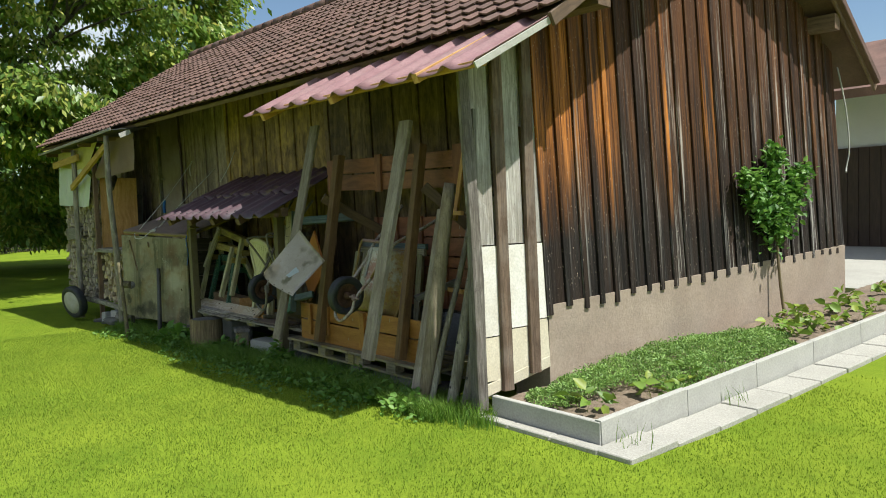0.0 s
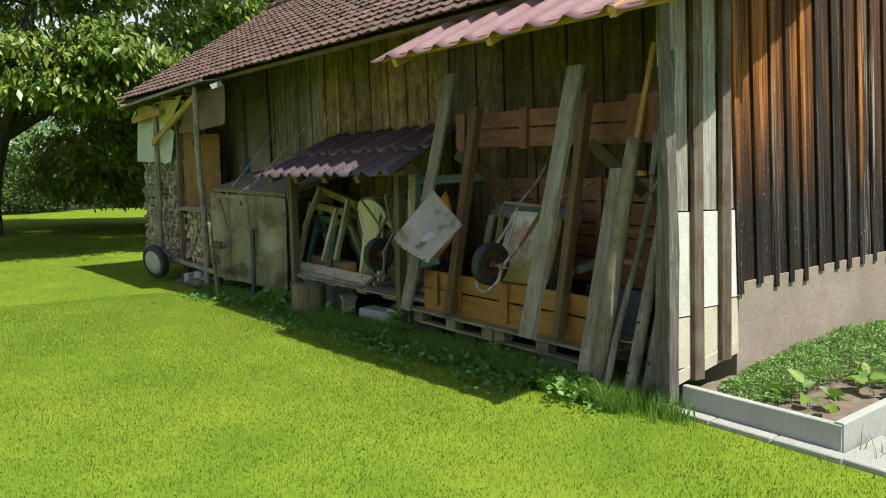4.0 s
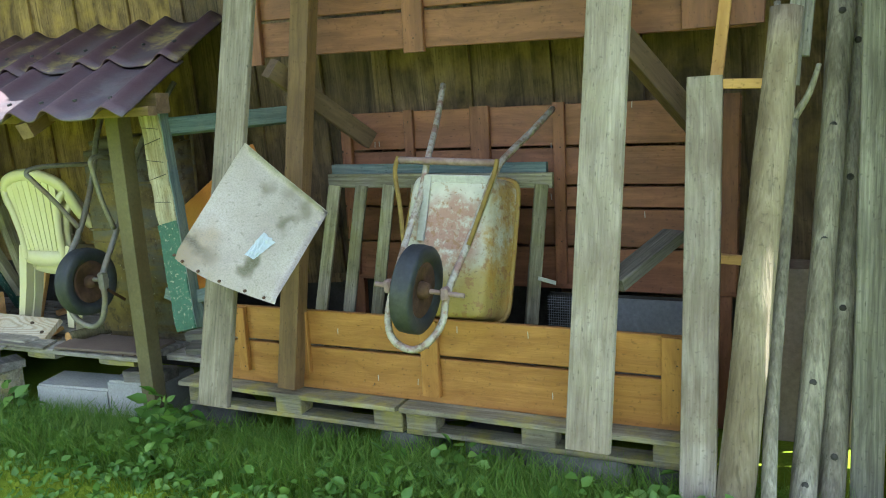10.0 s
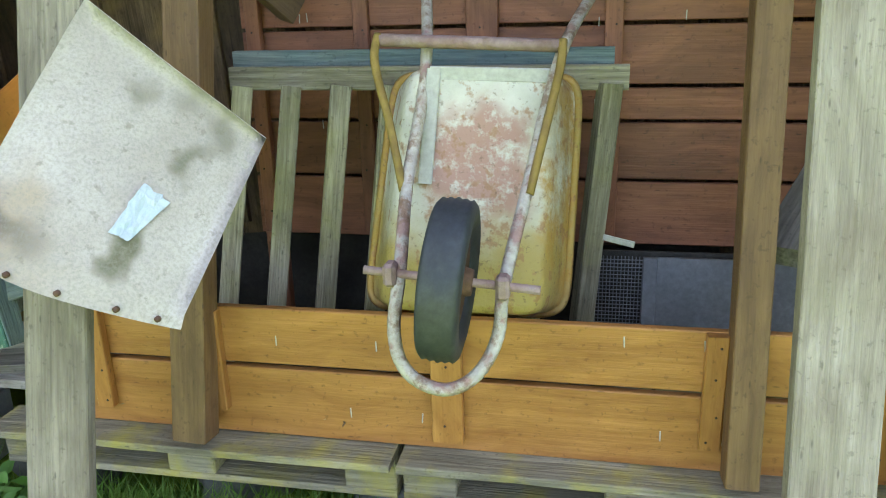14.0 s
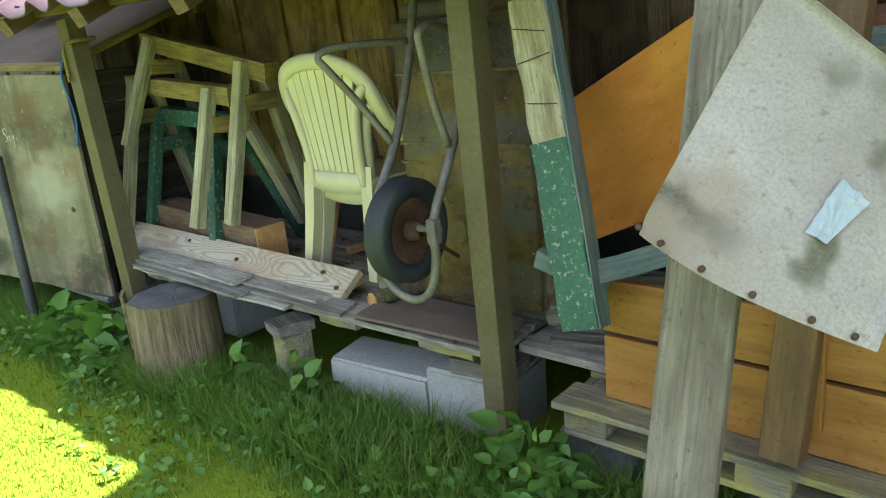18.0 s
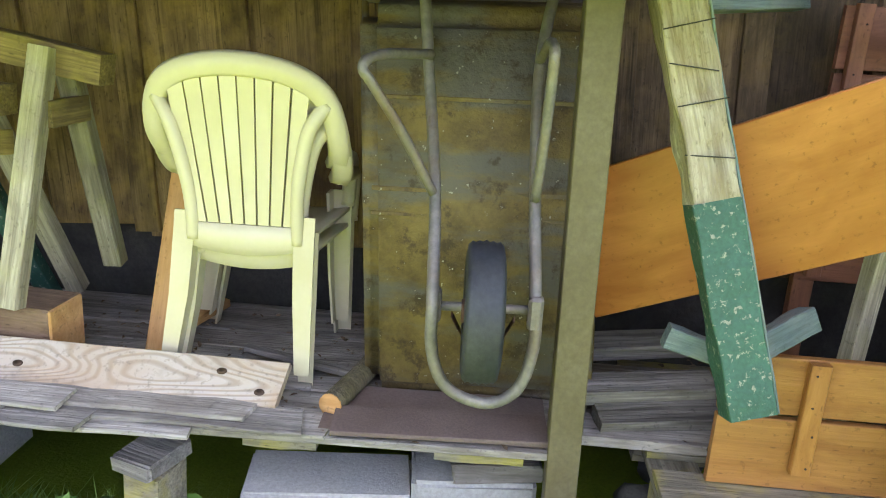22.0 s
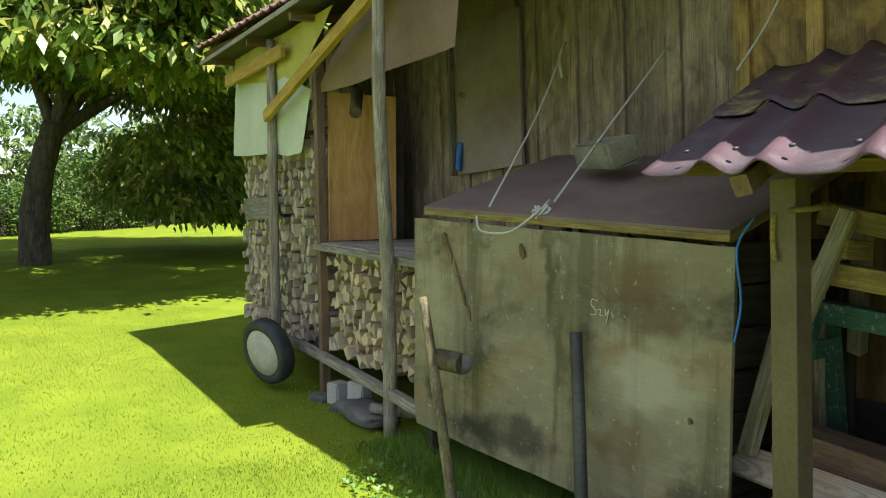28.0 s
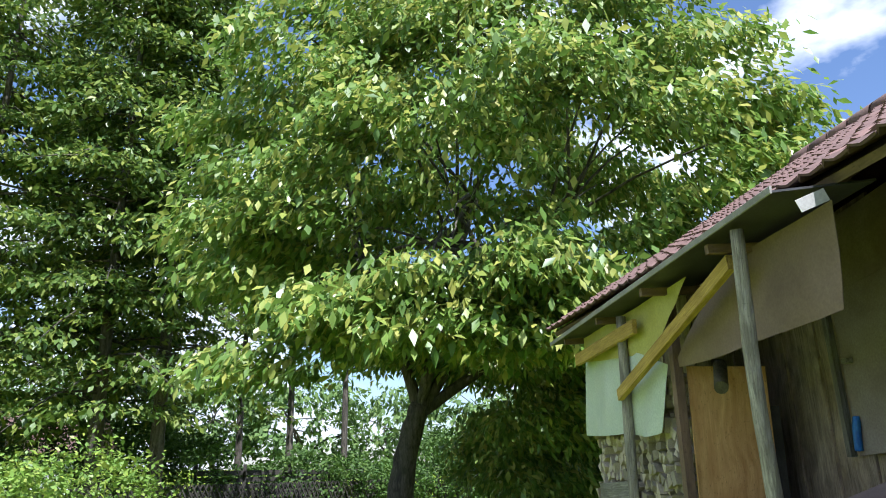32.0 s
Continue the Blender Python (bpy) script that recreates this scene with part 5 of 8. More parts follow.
def round_tray(bottom, rings, material, parent, n=48):
    """A pressed tray seen from below: rounded rings of (scale, depth) over the four floor corners."""
    b = [Vector(q) for q in bottom]
    c = sum(b, Vector()) / 4
    nrm = (b[1] - b[0]).cross(b[3] - b[0]).normalized()
    if nrm.y < 0:
        nrm = -nrm
    along = (b[1] - b[0]).normalized()
    down = nrm.cross(along)
    verts, faces = [c], []
    for k, (su, sv, dp) in enumerate(rings):
        for i in range(n):
            a = 2 * math.pi * i / n
            ex = 0.20
            u = math.copysign(abs(math.cos(a)) ** ex, math.cos(a))
            v = math.copysign(abs(math.sin(a)) ** ex, math.sin(a))
            p = (b[0] * (1 - u) + b[1] * (1 + u)) * (1 + v) / 4 + (b[3] * (1 - u) + b[2] * (1 + u)) * (1 - v) / 4
            p = c + along * ((p - c).dot(along) * su) + down * ((p - c).dot(down) * sv) + nrm * (dp + 0.004 * noise.noise(p * 7))
            verts.append(p)
    faces += [(0, 1 + i, 1 + (i + 1) % n) for i in range(n)]
    for k in range(len(rings) - 1):
        o = 1 + k * n
        faces += [(o + i, o + n + i, o + n + (i + 1) % n, o + (i + 1) % n) for i in range(n)]
    o = len(verts)
    verts += [p + nrm * 0.004 for p in verts[:o]]
    faces += [tuple(o + q for q in reversed(f)) for f in faces[:]]
    e = o - n
    faces += [(e + i, o + e + i, o + e + (i + 1) % n, e + (i + 1) % n) for i in range(n)]
    ob = put("tray", mesh_of("tray", verts, faces, material, True), Matrix(), parent)
    rim = [verts[e + i] for i in range(n)]
    tube("rolled_edge", rim + [rim[0]], 0.011, 0.011, material, ob, steps=1, n=6, cap=False)
    return ob


barrow = thing("wheelbarrow", (-1.7, -0.9, 0.55), "old wheelbarrow with flaking white tray and rust hung upright, wheel down", "wheelbarrow", "wheelbarrows in the lean-to")
wheel("wheel", (-1.705, -1.055, 0.785), 0.18, 0.092, barrow, turn=1, tilt=6)
round_tray([(-1.875, -0.69, 1.205), (-1.50, -0.665, 1.195), (-1.515, -0.835, 0.615), (-1.925, -0.86, 0.625)], ((0.5, 0.5, 0.0), (0.88, 0.92, 0.0), (0.95, 0.98, 0.006), (1.02, 1.01, 0.03), (1.18, 1.03, 0.12), (1.26, 1.045, 0.17), (1.32, 1.05, 0.175)), TRAY_A, barrow)
board("stiffener", (-1.81, -0.690, 1.190), (-1.50, -0.672, 1.178), 0.035, 0.012, KERB, barrow, label="pressed stiffening rib")
board("stiffener", (-1.80, -0.690, 1.20), (-1.815, -0.775, 0.93), 0.035, 0.012, KERB, barrow, label="pressed stiffening rib")
tube("frame_tube", [(-1.90, -0.25, 1.60), (-1.875, -0.40, 1.43), (-1.83, -0.62, 1.27), (-1.828, -0.72, 1.12), (-1.838, -0.86, 0.95), (-1.822, -1.02, 0.80), (-1.825, -1.09, 0.67), (-1.79, -1.12, 0.59), (-1.71, -1.125, 0.557), (-1.64, -1.11, 0.59), (-1.60, -1.06, 0.66), (-1.59, -1.02, 0.77), (-1.555, -0.87, 0.94), (-1.525, -0.74, 1.10), (-1.492, -0.655, 1.23), (-1.462, -0.52, 1.30), (-1.43, -0.40, 1.355), (-1.375, -0.20, 1.46)], 0.0150, 0.0150, TUBE_A, barrow, "flaking red and white steel tube frame", n=10, steps=5)
tube("cross_bar", [(-1.935, -0.70, 1.272), (-1.485, -0.668, 1.248)], 0.016, 0.016, MAUVE, barrow, n=8, steps=1)
for pts in ([(-1.935, -0.70, 1.285), (-1.938, -0.735, 1.22), (-1.89, -0.80, 1.08), (-1.845, -0.875, 0.935)], [(-1.488, -0.672, 1.262), (-1.492, -0.71, 1.20), (-1.517, -0.79, 1.08), (-1.548, -0.885, 0.935)]):
    tube("stand", pts, 0.011, 0.010, STAND, barrow, "mossy yellow stand", n=8)
tube("axle", [(-1.90, -1.04, 0.795), (-1.51, -1.045, 0.765)], 0.0105, 0.0105, MAUVE, barrow, steps=1)
for xx, z in ((-1.838, 0.79), (-1.59, 0.77)):
    put("clamp", box_mesh("clamp", 0.030, 0.042, 0.055, MAUVE, 0.008), Matrix.Translation((xx, -1.045, z)), barrow)

# slatted bench standing on end
bench = thing("slatted_bench", (-1.85, -0.5, 0.3), "weathered slatted bench seat stood up behind the wheelbarrow", "bench")
board("top_rail", (-2.50, -0.325, 1.205), (-1.36, -0.37, 1.200), 0.055, 0.035, BLUE_OLD, bench)
board("rail", (-2.49, -0.385, 1.155), (-1.32, -0.42, 1.150), 0.068, 0.03, LEGW, bench)
for k in range(8):
    u = k / 7
    xx = -2.435 + u * 1.065
    board("slat", (xx, -0.43, 1.135), (xx - 0.105 + 0.03 * u, -0.56 + 0.08 * u, 0.26), 0.058, 0.05, LEGW, bench, (0.45, -1, 0.2))
board("bottom_rail", (-2.46, -0.59, 0.30), (-1.40, -0.52, 0.30), 0.06, 0.03, GREY, bench)

GREYSHEET = surf("dull_grey_sheet_metal", (0.16, 0.17, 0.19), (0.25, 0.26, 0.28), 3, 0.6, 0.3, bump=0.1, c3=(0.12, 0.12, 0.12), scale3=4, amt3=0.5)
# grey crate and latch behind
back2 = thing("grey_crate", (-1.0, -0.3, 0.22), "dull grey sheet-metal crate with a mesh side behind orange boards", "crate")
board("side_sheet", (-0.98, -0.27, 0.23), (-0.98, -0.25, 0.585), 0.46, 0.012, GREYSHEET, back2)
board("corner_strip", (-1.225, -0.275, 0.23), (-1.225, -0.255, 0.585), 0.045, 0.02, GREYSHEET, back2)
for k in range(15):
    board("mesh_wire", (-1.40 + k * 0.011, -0.26, 0.23), (-1.40 + k * 0.011, -0.25, 0.585), 0.003, 0.003, GREYSHEET, back2)
for k in range(28):
    board("mesh_wire", (-1.405, -0.262, 0.24 + k * 0.0125), (-1.24, -0.262, 0.24 + k * 0.0125), 0.003, 0.003, GREYSHEET, back2)
# near-black sheet behind the mesh wires
board("back_sheet", (-1.08, -0.20, 0.23), (-1.08, -0.19, 0.585), 0.66, 0.010, NEAR_BLACK, back2)
board("latch", (-1.375, -0.50, 0.722), (-1.290, -0.52, 0.708), 0.018, 0.004, CONCRETE, bench, (0, -1, 0), "galvanised latch")

BROWNLOG = wood("brown_peeled_log", (0.22, 0.165, 0.11), (0.47, 0.39, 0.295), (0.12, 0.08, 0.045), 0.5, grain=7, axis="z", fine_amt=0.4, crack_amt=0.4)
# sticks and poles by the wing
def pole(pts, r0, r1, label, mat_=None, holes=()):
    t = tube("leaning_pole", pts, r0, r1, mat_ or LOGBARK, None, label, "pole", "poles leaning by the wing", n=12, lumps=0.12)
    for f in holes:
        a, b = Vector(pts[0]), Vector(pts[-1])
        p = a.lerp(b, f)
        put("bolt_hole", ring_mesh("bolt_hole", [(0.0, -0.003), (0.012, -0.003), (0.012, 0.003), (0.0, 0.003)], NEAR_BLACK, 10), Matrix.Translation(p + Vector((0.0, -(r0 + (r1 - r0) * f) - 0.0005, 0))), t)
    return t


pole([(-0.53, -1.08, -0.08), (-0.47, -0.98, 0.8), (-0.40, -0.86, 1.75)], 0.068, 0.05, "thick split log leaning by the wing", BROWNLOG)
fork = pole([(-0.41, -1.13, -0.08), (-0.41, -0.98, 0.45), (-0.385, -0.82, 0.95), (-0.37, -0.70, 1.38)], 0.026, 0.022, "slender forked branch leaning among the poles")
tube("prong", [(-0.37, -0.70, 1.38), (-0.405, -0.66, 1.55), (-0.43, -0.60, 1.80)], 0.018, 0.012, LOGBARK, fork)
tube("prong", [(-0.37, -0.70, 1.38), (-0.32, -0.69, 1.47), (-0.29, -0.68, 1.57)], 0.015, 0.008, LOGBARK, fork)
pole([(-0.31, -1.0, -0.08), (-0.26, -0.80, 0.9), (-0.22, -0.60, 1.84)], 0.044, 0.042, "grey round pole with bolt holes", None, (0.12, 0.3, 0.55, 0.75, 0.95))
pole([(-0.215, -0.92, -0.08), (-0.19, -0.74, 0.8), (-0.16, -0.50, 1.95)], 0.047, 0.042, "grey round pole with bolt holes", None, (0.15, 0.4, 0.62, 0.85))
leaner((-0.10, -0.90, -0.06), (-0.14, -0.86, 2.3), 0.10, 0.03, GREY, "grey board standing inside the wing", face=(0.1, -1, 0))
leaner((-0.64, -0.62, 1.45), (-0.55, -0.48, 2.45), 0.045, 0.03, FRESH, "thin lath standing among the planks")
leaner((-0.375, -0.70, 1.50), (-0.33, -0.45, 2.55), 0.05, 0.02, GREY, "thin grey lath among the poles")
leaner((-0.345, -0.66, 1.60), (-0.28, -0.42, 2.55), 0.05, 0.02, GREY, "thin grey lath among the poles")
for z in (1.52, 0.88):
    board("spacer", (-0.62, -0.72, z), (-0.40, -0.74, z - 0.01), 0.035, 0.03, FRESH, frame_t)

# stones under the pallets
def rock(name, at, s, material, label, group="", seed=0):
    bm = bmesh.new()
    bmesh.ops.create_icosphere(bm, subdivisions=3, radius=1.0)
    for v in bm.verts:
        q = v.co.normalized()
        k = 0.88 / max(abs(q.x), abs(q.y), abs(q.z)) + 0.10
        q = q * k * (1 + 0.12 * noise.noise(q * 1.7 + Vector((seed, 0, 0))) + 0.10 * noise.noise(q * 4 + Vector((0, seed, 0))) + 0.05 * noise.noise(q * 11 + Vector((0, 0, seed))))
        v.co = Vector((q.x * s[0], q.y * s[1], q.z * s[2]))
    return put(name, bm_mesh(name, bm, material, True), Matrix.Translation(at) @ pose(0, 0, 0, 0, 0, seed * 37), None, label, "stone", group)


for k, (xx, yy) in enumerate(((-3.02, -0.8), (-2.45, -0.75), (-1.9, -0.82), (-1.55, -0.8), (-1.25, -0.85), (-1.05, -0.9), (-0.78, -0.85), (-2.9, -0.3), (-1.9, -0.3), (-0.8, -0.3))):
    rock("stone", (xx, yy + 0.08, -0.02), (0.14, 0.11, 0.10), STONE, "rough grey stone propping a pallet", "stones under the pallets", k)

# ---- things of the low bay ----
deck = thing("deck_platform", (-4.5, -0.5, 0.2), "low grey deck of old pallet boards on concrete blocks", "platform")
for k, yy in enumerate((-0.90, -0.76, -0.62, -0.48, -0.34, -0.20, -0.07)):
    board("deck_board", (-5.62, yy, 0.285 + random.uniform(-.004, .004)), (-3.37 + random.uniform(-.02, .02), yy + 0.075 * (1 - k / 6), 0.285), 0.128, 0.022, DECK, deck, (0, 0, 1), skew=random.uniform(-.01, .01))
for k, yy in enumerate((-0.5, -0.12)):
    board("bearer_board", (-5.60, yy, 0.205), (-3.40, yy, 0.205), 0.11, 0.022, DECK, deck, (0, 0, 1))
for xx in (-5.5, -4.95, -4.5, -4.25, -3.95, -3.52):
    for yy in (-0.5, -0.12):
        put("block", box_mesh("block", 0.14, 0.09, 0.058, PALLET, 0.004), Matrix.Translation((xx, yy, 0.245)), deck)
for xx, L, d in ((-5.35, 0.30, 0.03), (-4.78, 0.22, 0.02), (-4.12, 0.20, 0.035), (-3.58, 0.24, 0.035)):
    board("spacer", (xx - L / 2, -0.905 + 0.033 * (xx + 5.6), 0.258), (xx + L / 2, -0.90 + 0.033 * (xx + 5.6), 0.256), 0.075, d, PALLET, deck, (0, 0, 1), cells=4, rag=0.006)
for x0, x1, yy, z, w_ in ((-5.60, -4.35, -0.925, 0.304, 0.13), (-5.55, -3.98, -0.85, 0.305, 0.11), (-5.65, -4.62, -0.935, 0.319, 0.10), (-5.50, -4.06, -0.875, 0.320, 0.12), (-5.70, -4.85, -0.925, 0.334, 0.09), (-5.60, -4.20, -0.83, 0.335, 0.13), (-5.7, -4.70, -0.89, 0.348, 0.10), (-5.5, -4.1, -0.60, 0.309, 0.12)):
    board("loose_board", (x0, yy, z), (x1, yy - random.uniform(-0.02, 0.03), z - 0.006), w_, 0.013, DECK, None, (0, -0.06, 1), "thin splintered grey board lying on the deck", "board", "boards lying on the deck", skew=random.uniform(-.04, .04), cells=12, rag=0.007)
tilted = board("spruce_plank", (-6.0, -0.76, 0.375), (-4.14, -0.775, 0.365), 0.135, 0.03, SPRUCE, None, (0, -0.66, 0.75), "pale knotty plank lying tilted along the deck's edge", "plank", skew=0.015)
knot_n = Vector((0, -0.66, 0.75)).normalized()
for xx, sd in ((-4.91, -0.012), (-4.32, 0.018), (-5.35, 0.03), (-4.20, -0.035)):
    put("knot", ring_mesh("knot", [(0.0, -0.003), (0.011, -0.002), (0.013, 0.002), (0.0, 0.002)], RUST_KNOT, 12), Matrix.Translation(Vector((xx, -0.771, 0.370)) + knot_n * 0.0155 + Vector((0, 0.75, 0.66)) * sd) @ Matrix((Vector((1, 0, 0)), -knot_n, Vector((1, 0, 0)).cross(-knot_n))).transposed().to_4x4() @ Matrix.Diagonal((1.2 if sd < 0.02 else 0.7, 1, 0.8, 1)), tilted, "dark knot")
board("spruce_plank", (-5.9, -0.70, 0.335), (-4.2, -0.72, 0.33), 0.12, 0.02, FRESH, None, (0, -0.2, 1), "fresh spruce plank lying under a tilted plank", "plank")
board("brown_sheet", (-4.02, -0.76, 0.306), (-3.40, -0.74, 0.306), 0.24, 0.014, FELT, None, (0, -0.05, 1), "red-brown felted board lying on the deck", "board")
board("brown_sheet", (-3.98, -0.855, 0.322), (-3.40, -0.815, 0.322), 0.13, 0.014, FELT, None, (0, -0.08, 1), "red-brown felted board lying on the deck", "board")
lg = tube("log", [(-4.0, -0.80, 0.335), (-3.95, -0.60, 0.335), (-3.90, -0.35, 0.335)], 0.034, 0.034, STICK, None, "short round log with a fresh cut end", "log", n=12)
put("cut_end", ring_mesh("cut_end", [(0.0, -0.004), (0.034, -0.004), (0.034, 0.002), (0.0, 0.002)], FRESH, 14), Matrix.Translation((-4.0, -0.80, 0.335)) @ pose(0, 0, 0, 0, 0, -13), lg)
board("stick", (-4.35, -0.47, 0.33), (-3.95, -0.60, 0.33), 0.03, 0.02, GREY, None, (0, 0, 1), "thin lath lying behind the chair", "lath")
board("timber_offcut", (-4.63, -0.35, 0.32), (-4.55, -0.12, 0.34), 0.05, 0.03, FRESH, None, (0, 0, 1), "small spruce offcut on the deck", "offcut")
board("prop_board", (-4.62, -0.52, 0.30), (-4.55, -0.30, 1.10), 0.085, 0.03, FRESH, None, (0, -1, 0.2), "brown board standing behind the chair", "board")
beam_m = Matrix.Translation((-5.385, -0.585, 0.408)) @ pose(0, 0, 0, 0, 1, -3)
beam = put("timber_beam", box_mesh("timber_beam", 1.05, 0.17, 0.20, wood("browned_beam", (0.16, 0.095, 0.052), (0.33, 0.22, 0.135), (0.10, 0.06, 0.035), 0.5, grain=9, fine_amt=0.3, crack_amt=0.3), 0.006), beam_m, None, "thick browned spruce beam with an orange sawn end on the deck", "beam")
put("sawn_end", box_mesh("sawn_end", 0.012, 0.164, 0.194, FRESH, 0.004), beam_m @ Matrix.Translation((0.523, 0, 0)), beam, "fresh orange sawn end")


def trestle(p0, p1, feet, material, label, w=0.085, h=0.075):
    """A sawhorse: a beam, four legs to the given feet, and a tie at each end."""
    p0, p1 = Vector(p0), Vector(p1)
    t = thing("trestle", feet[0], label, "sawhorse", "sawhorses stacked on the deck")
    d = (p1 - p0).normalized()
    board("beam", p0, p1, w, h, material, t)
    for k, f in enumerate(feet):
        f = Vector(f)
        u = 0.12 if k < 2 else 0.86
        top = p0.lerp(p1, u) + Vector((0, -0.045 if k % 2 == 0 else 0.045, 0.03))
        board("leg", f, top, 0.062, 0.052, LEGW if material is TRESTLE else material, t, (0, -1, 0.1))
    for u, a, b in ((0.12, 0, 1), (0.86, 2, 3)):
        top = p0.lerp(p1, u)
        q0, q1 = top.lerp(Vector(feet[a]), 0.22), top.lerp(Vector(feet[b]), 0.22)
        board("tie", q0 + Vector((0.03, -0.03, 0)), q1 + Vector((0.03, 0.04, 0)), 0.075, 0.022, material, t, (1, 0, 0))
    return t


trestle((-5.80, -0.53, 1.375), (-4.68, -0.60, 1.192), [(-5.78, -0.76, 0.86), (-5.80, -0.28, 0.80), (-4.925, -0.77, 0.535), (-4.805, -0.40, 0.56)], TRESTLE, "mossy yellow-green wooden trestle stacked on others")
trestle((-5.95, -0.58, 1.165), (-4.97, -0.61, 1.095), [(-5.93, -0.78, 0.42), (-5.95, -0.30, 0.40), (-5.145, -0.82, 0.505), (-5.00, -0.30, 0.42)], TRESTLE, "mossy yellow-green wooden trestle on the deck")
trestle((-5.92, -0.48, 0.985), (-5.17, -0.50, 0.955), [(-5.86, -0.70, 0.31), (-5.88, -0.24, 0.31), (-5.175, -0.715, 0.40), (-5.13, -0.22, 0.31)], GREEN_OLD, "small green-painted trestle on the deck")


def garden_chair(m):
    """A moulded garden chair with arms; its back to -y."""
    t = thing("garden_chair", (0, 0, 0), "yellowed white plastic garden chair with a slatted rounded back", "chair", "stacked garden chairs", m=m)
    W = m
    def P(name, me, lab=""):
        return put(name, me, W, t, lab)
    arch = [(s * x, y, z) for s, k in ((-1, 1), (1, -1)) for x, y, z in [(0.222, 0.12, 0.60), (0.245, 0.05, 0.625), (0.252, -0.01, 0.70), (0.225, -0.05, 0.80), (0.145, -0.08, 0.86), (0.0, -0.09, 0.882)][::k][0 if s < 0 else 1:]]
    path = smooth_path(arch, 6)
    verts, faces = [], []
    for i, p in enumerate(path):
        a = path[min(i + 1, len(path) - 1)] - path[max(i - 1, 0)]
        a.normalize()
        outw = Vector((p.x, 0, p.z - 0.62)).normalized()
        side = a.cross(outw).normalized()
        for q in ((-0.026, -0.017), (0.026, -0.021), (0.036, 0.0), (0.026, 0.019), (-0.022, 0.017), (-0.030, 0.0)):
            verts.append(p + outw * q[0] + side * q[1])
    k = 6
    for i in range(len(path) - 1):
        faces += [(i * k + j, i * k + (j + 1) % k, (i + 1) * k + (j + 1) % k, (i + 1) * k + j) for j in range(k)]
    faces += [tuple(range(k)), tuple((len(path) - 1) * k + j for j in range(k - 1, -1, -1))]
    P("back_hoop", mesh_of("back_hoop", verts, faces, CHAIR, True))
    for s in (-1, 1):
        P("arm", tube_mesh("arm", [(s * 0.232, 0.08, 0.612), (s * 0.240, 0.18, 0.60), (s * 0.238, 0.30, 0.585), (s * 0.228, 0.35, 0.52), (s * 0.22, 0.35, 0.42)], 0.024, 0.024, CHAIR, 8))
        P("side_stile", tube_mesh("side_stile", [(s * 0.150, -0.034, 0.39), (s * 0.152, -0.045, 0.52), (s * 0.170, -0.060, 0.64), (s * 0.195, -0.066, 0.73), (s * 0.232, -0.045, 0.785)], 0.019, 0.021, CHAIR, 8))
        leg = [(s * 0.168, -0.01, 0.47, 1.0), (s * 0.180 - 0.014, -0.03, 0.22, 0.9), (s * 0.200 - 0.032, -0.05, 0.0, 0.72)]
        v, f = [], []
        for p in leg:
            for q in ((-0.030, -0.028), (0.032, -0.028), (0.032, -0.020), (-0.020, -0.018), (-0.022, 0.036), (-0.030, 0.036)):
                v.append((p[0] + q[0] * s * p[3], p[1] + q[1] * p[3], p[2]))
        for i in range(2):
            f += [(i * 6 + j, i * 6 + (j + 1) % 6, i * 6 + 6 + (j + 1) % 6, i * 6 + 6 + j) for j in range(6)]
        f += [tuple(range(6)), tuple(range(17, 11, -1))]
        P("leg", mesh_of("leg", v, f, CHAIR))
        v2 = [(x * 1.18, 0.36 - (y + 0.05), z) for x, y, z in v]
        P("leg", mesh_of("leg", v2, f, CHAIR))
    for k in range(8):
        u = (k - 3.5) / 3.5
        lo, hi = Vector((u * 0.125, -0.04, 0.44)), Vector((u * 0.172, -0.086 + 0.010 * u * u, 0.872 - 0.036 * u * u))
        P("back_slat", mesh_of("back_slat", *[[(lo.x - .0150, lo.y, lo.z), (lo.x + .0150, lo.y, lo.z), (hi.x + .0225, hi.y, hi.z), (hi.x - .0225, hi.y, hi.z), (lo.x - .0150, lo.y + .007, lo.z), (lo.x + .0150, lo.y + .007, lo.z), (hi.x + .0225, hi.y + .007, hi.z), (hi.x - .0225, hi.y + .007, hi.z)],
            [(0, 1, 2, 3), (7, 6, 5, 4), (0, 4, 5, 1), (1, 5, 6, 2), (2, 6, 7, 3), (3, 7, 4, 0)]], CHAIR))
    bm = bmesh.new()
    bmesh.ops.create_grid(bm, x_segments=10, y_segments=2, size=1)
    for vv in bm.verts:
        xx = vv.co.x
        vv.co = Vector((xx * 0.165, -0.042, 0.405 + vv.co.y * (0.045 - 0.012 * xx * xx) - 0.012 * (1 - xx * xx)))
    bm.normal_update()
    bmesh.ops.solidify(bm, geom=bm.faces[:], thickness=0.009)
    bmesh.ops.recalc_face_normals(bm, faces=bm.faces[:])
    P("back_band", bm_mesh("back_band", bm, CHAIR, True))
    bm = bmesh.new()
    bmesh.ops.create_grid(bm, x_segments=10, y_segments=10, size=1)
    for vv in bm.verts:
        xx, yy = vv.co.x, vv.co.y
        vv.co = Vector((xx * (0.21 + 0.025 * yy), 0.185 + yy * 0.225, 0.415 - 0.018 * (1 - xx * xx) - 0.05 * max(0, abs(yy) - 0.85) * 4 * 0.3))
    bm.normal_update()
    bmesh.ops.solidify(bm, geom=bm.faces[:], thickness=0.012)
    bmesh.ops.recalc_face_normals(bm, faces=bm.faces[:])
    P("seat", bm_mesh("seat", bm, CHAIR, True))
    return t


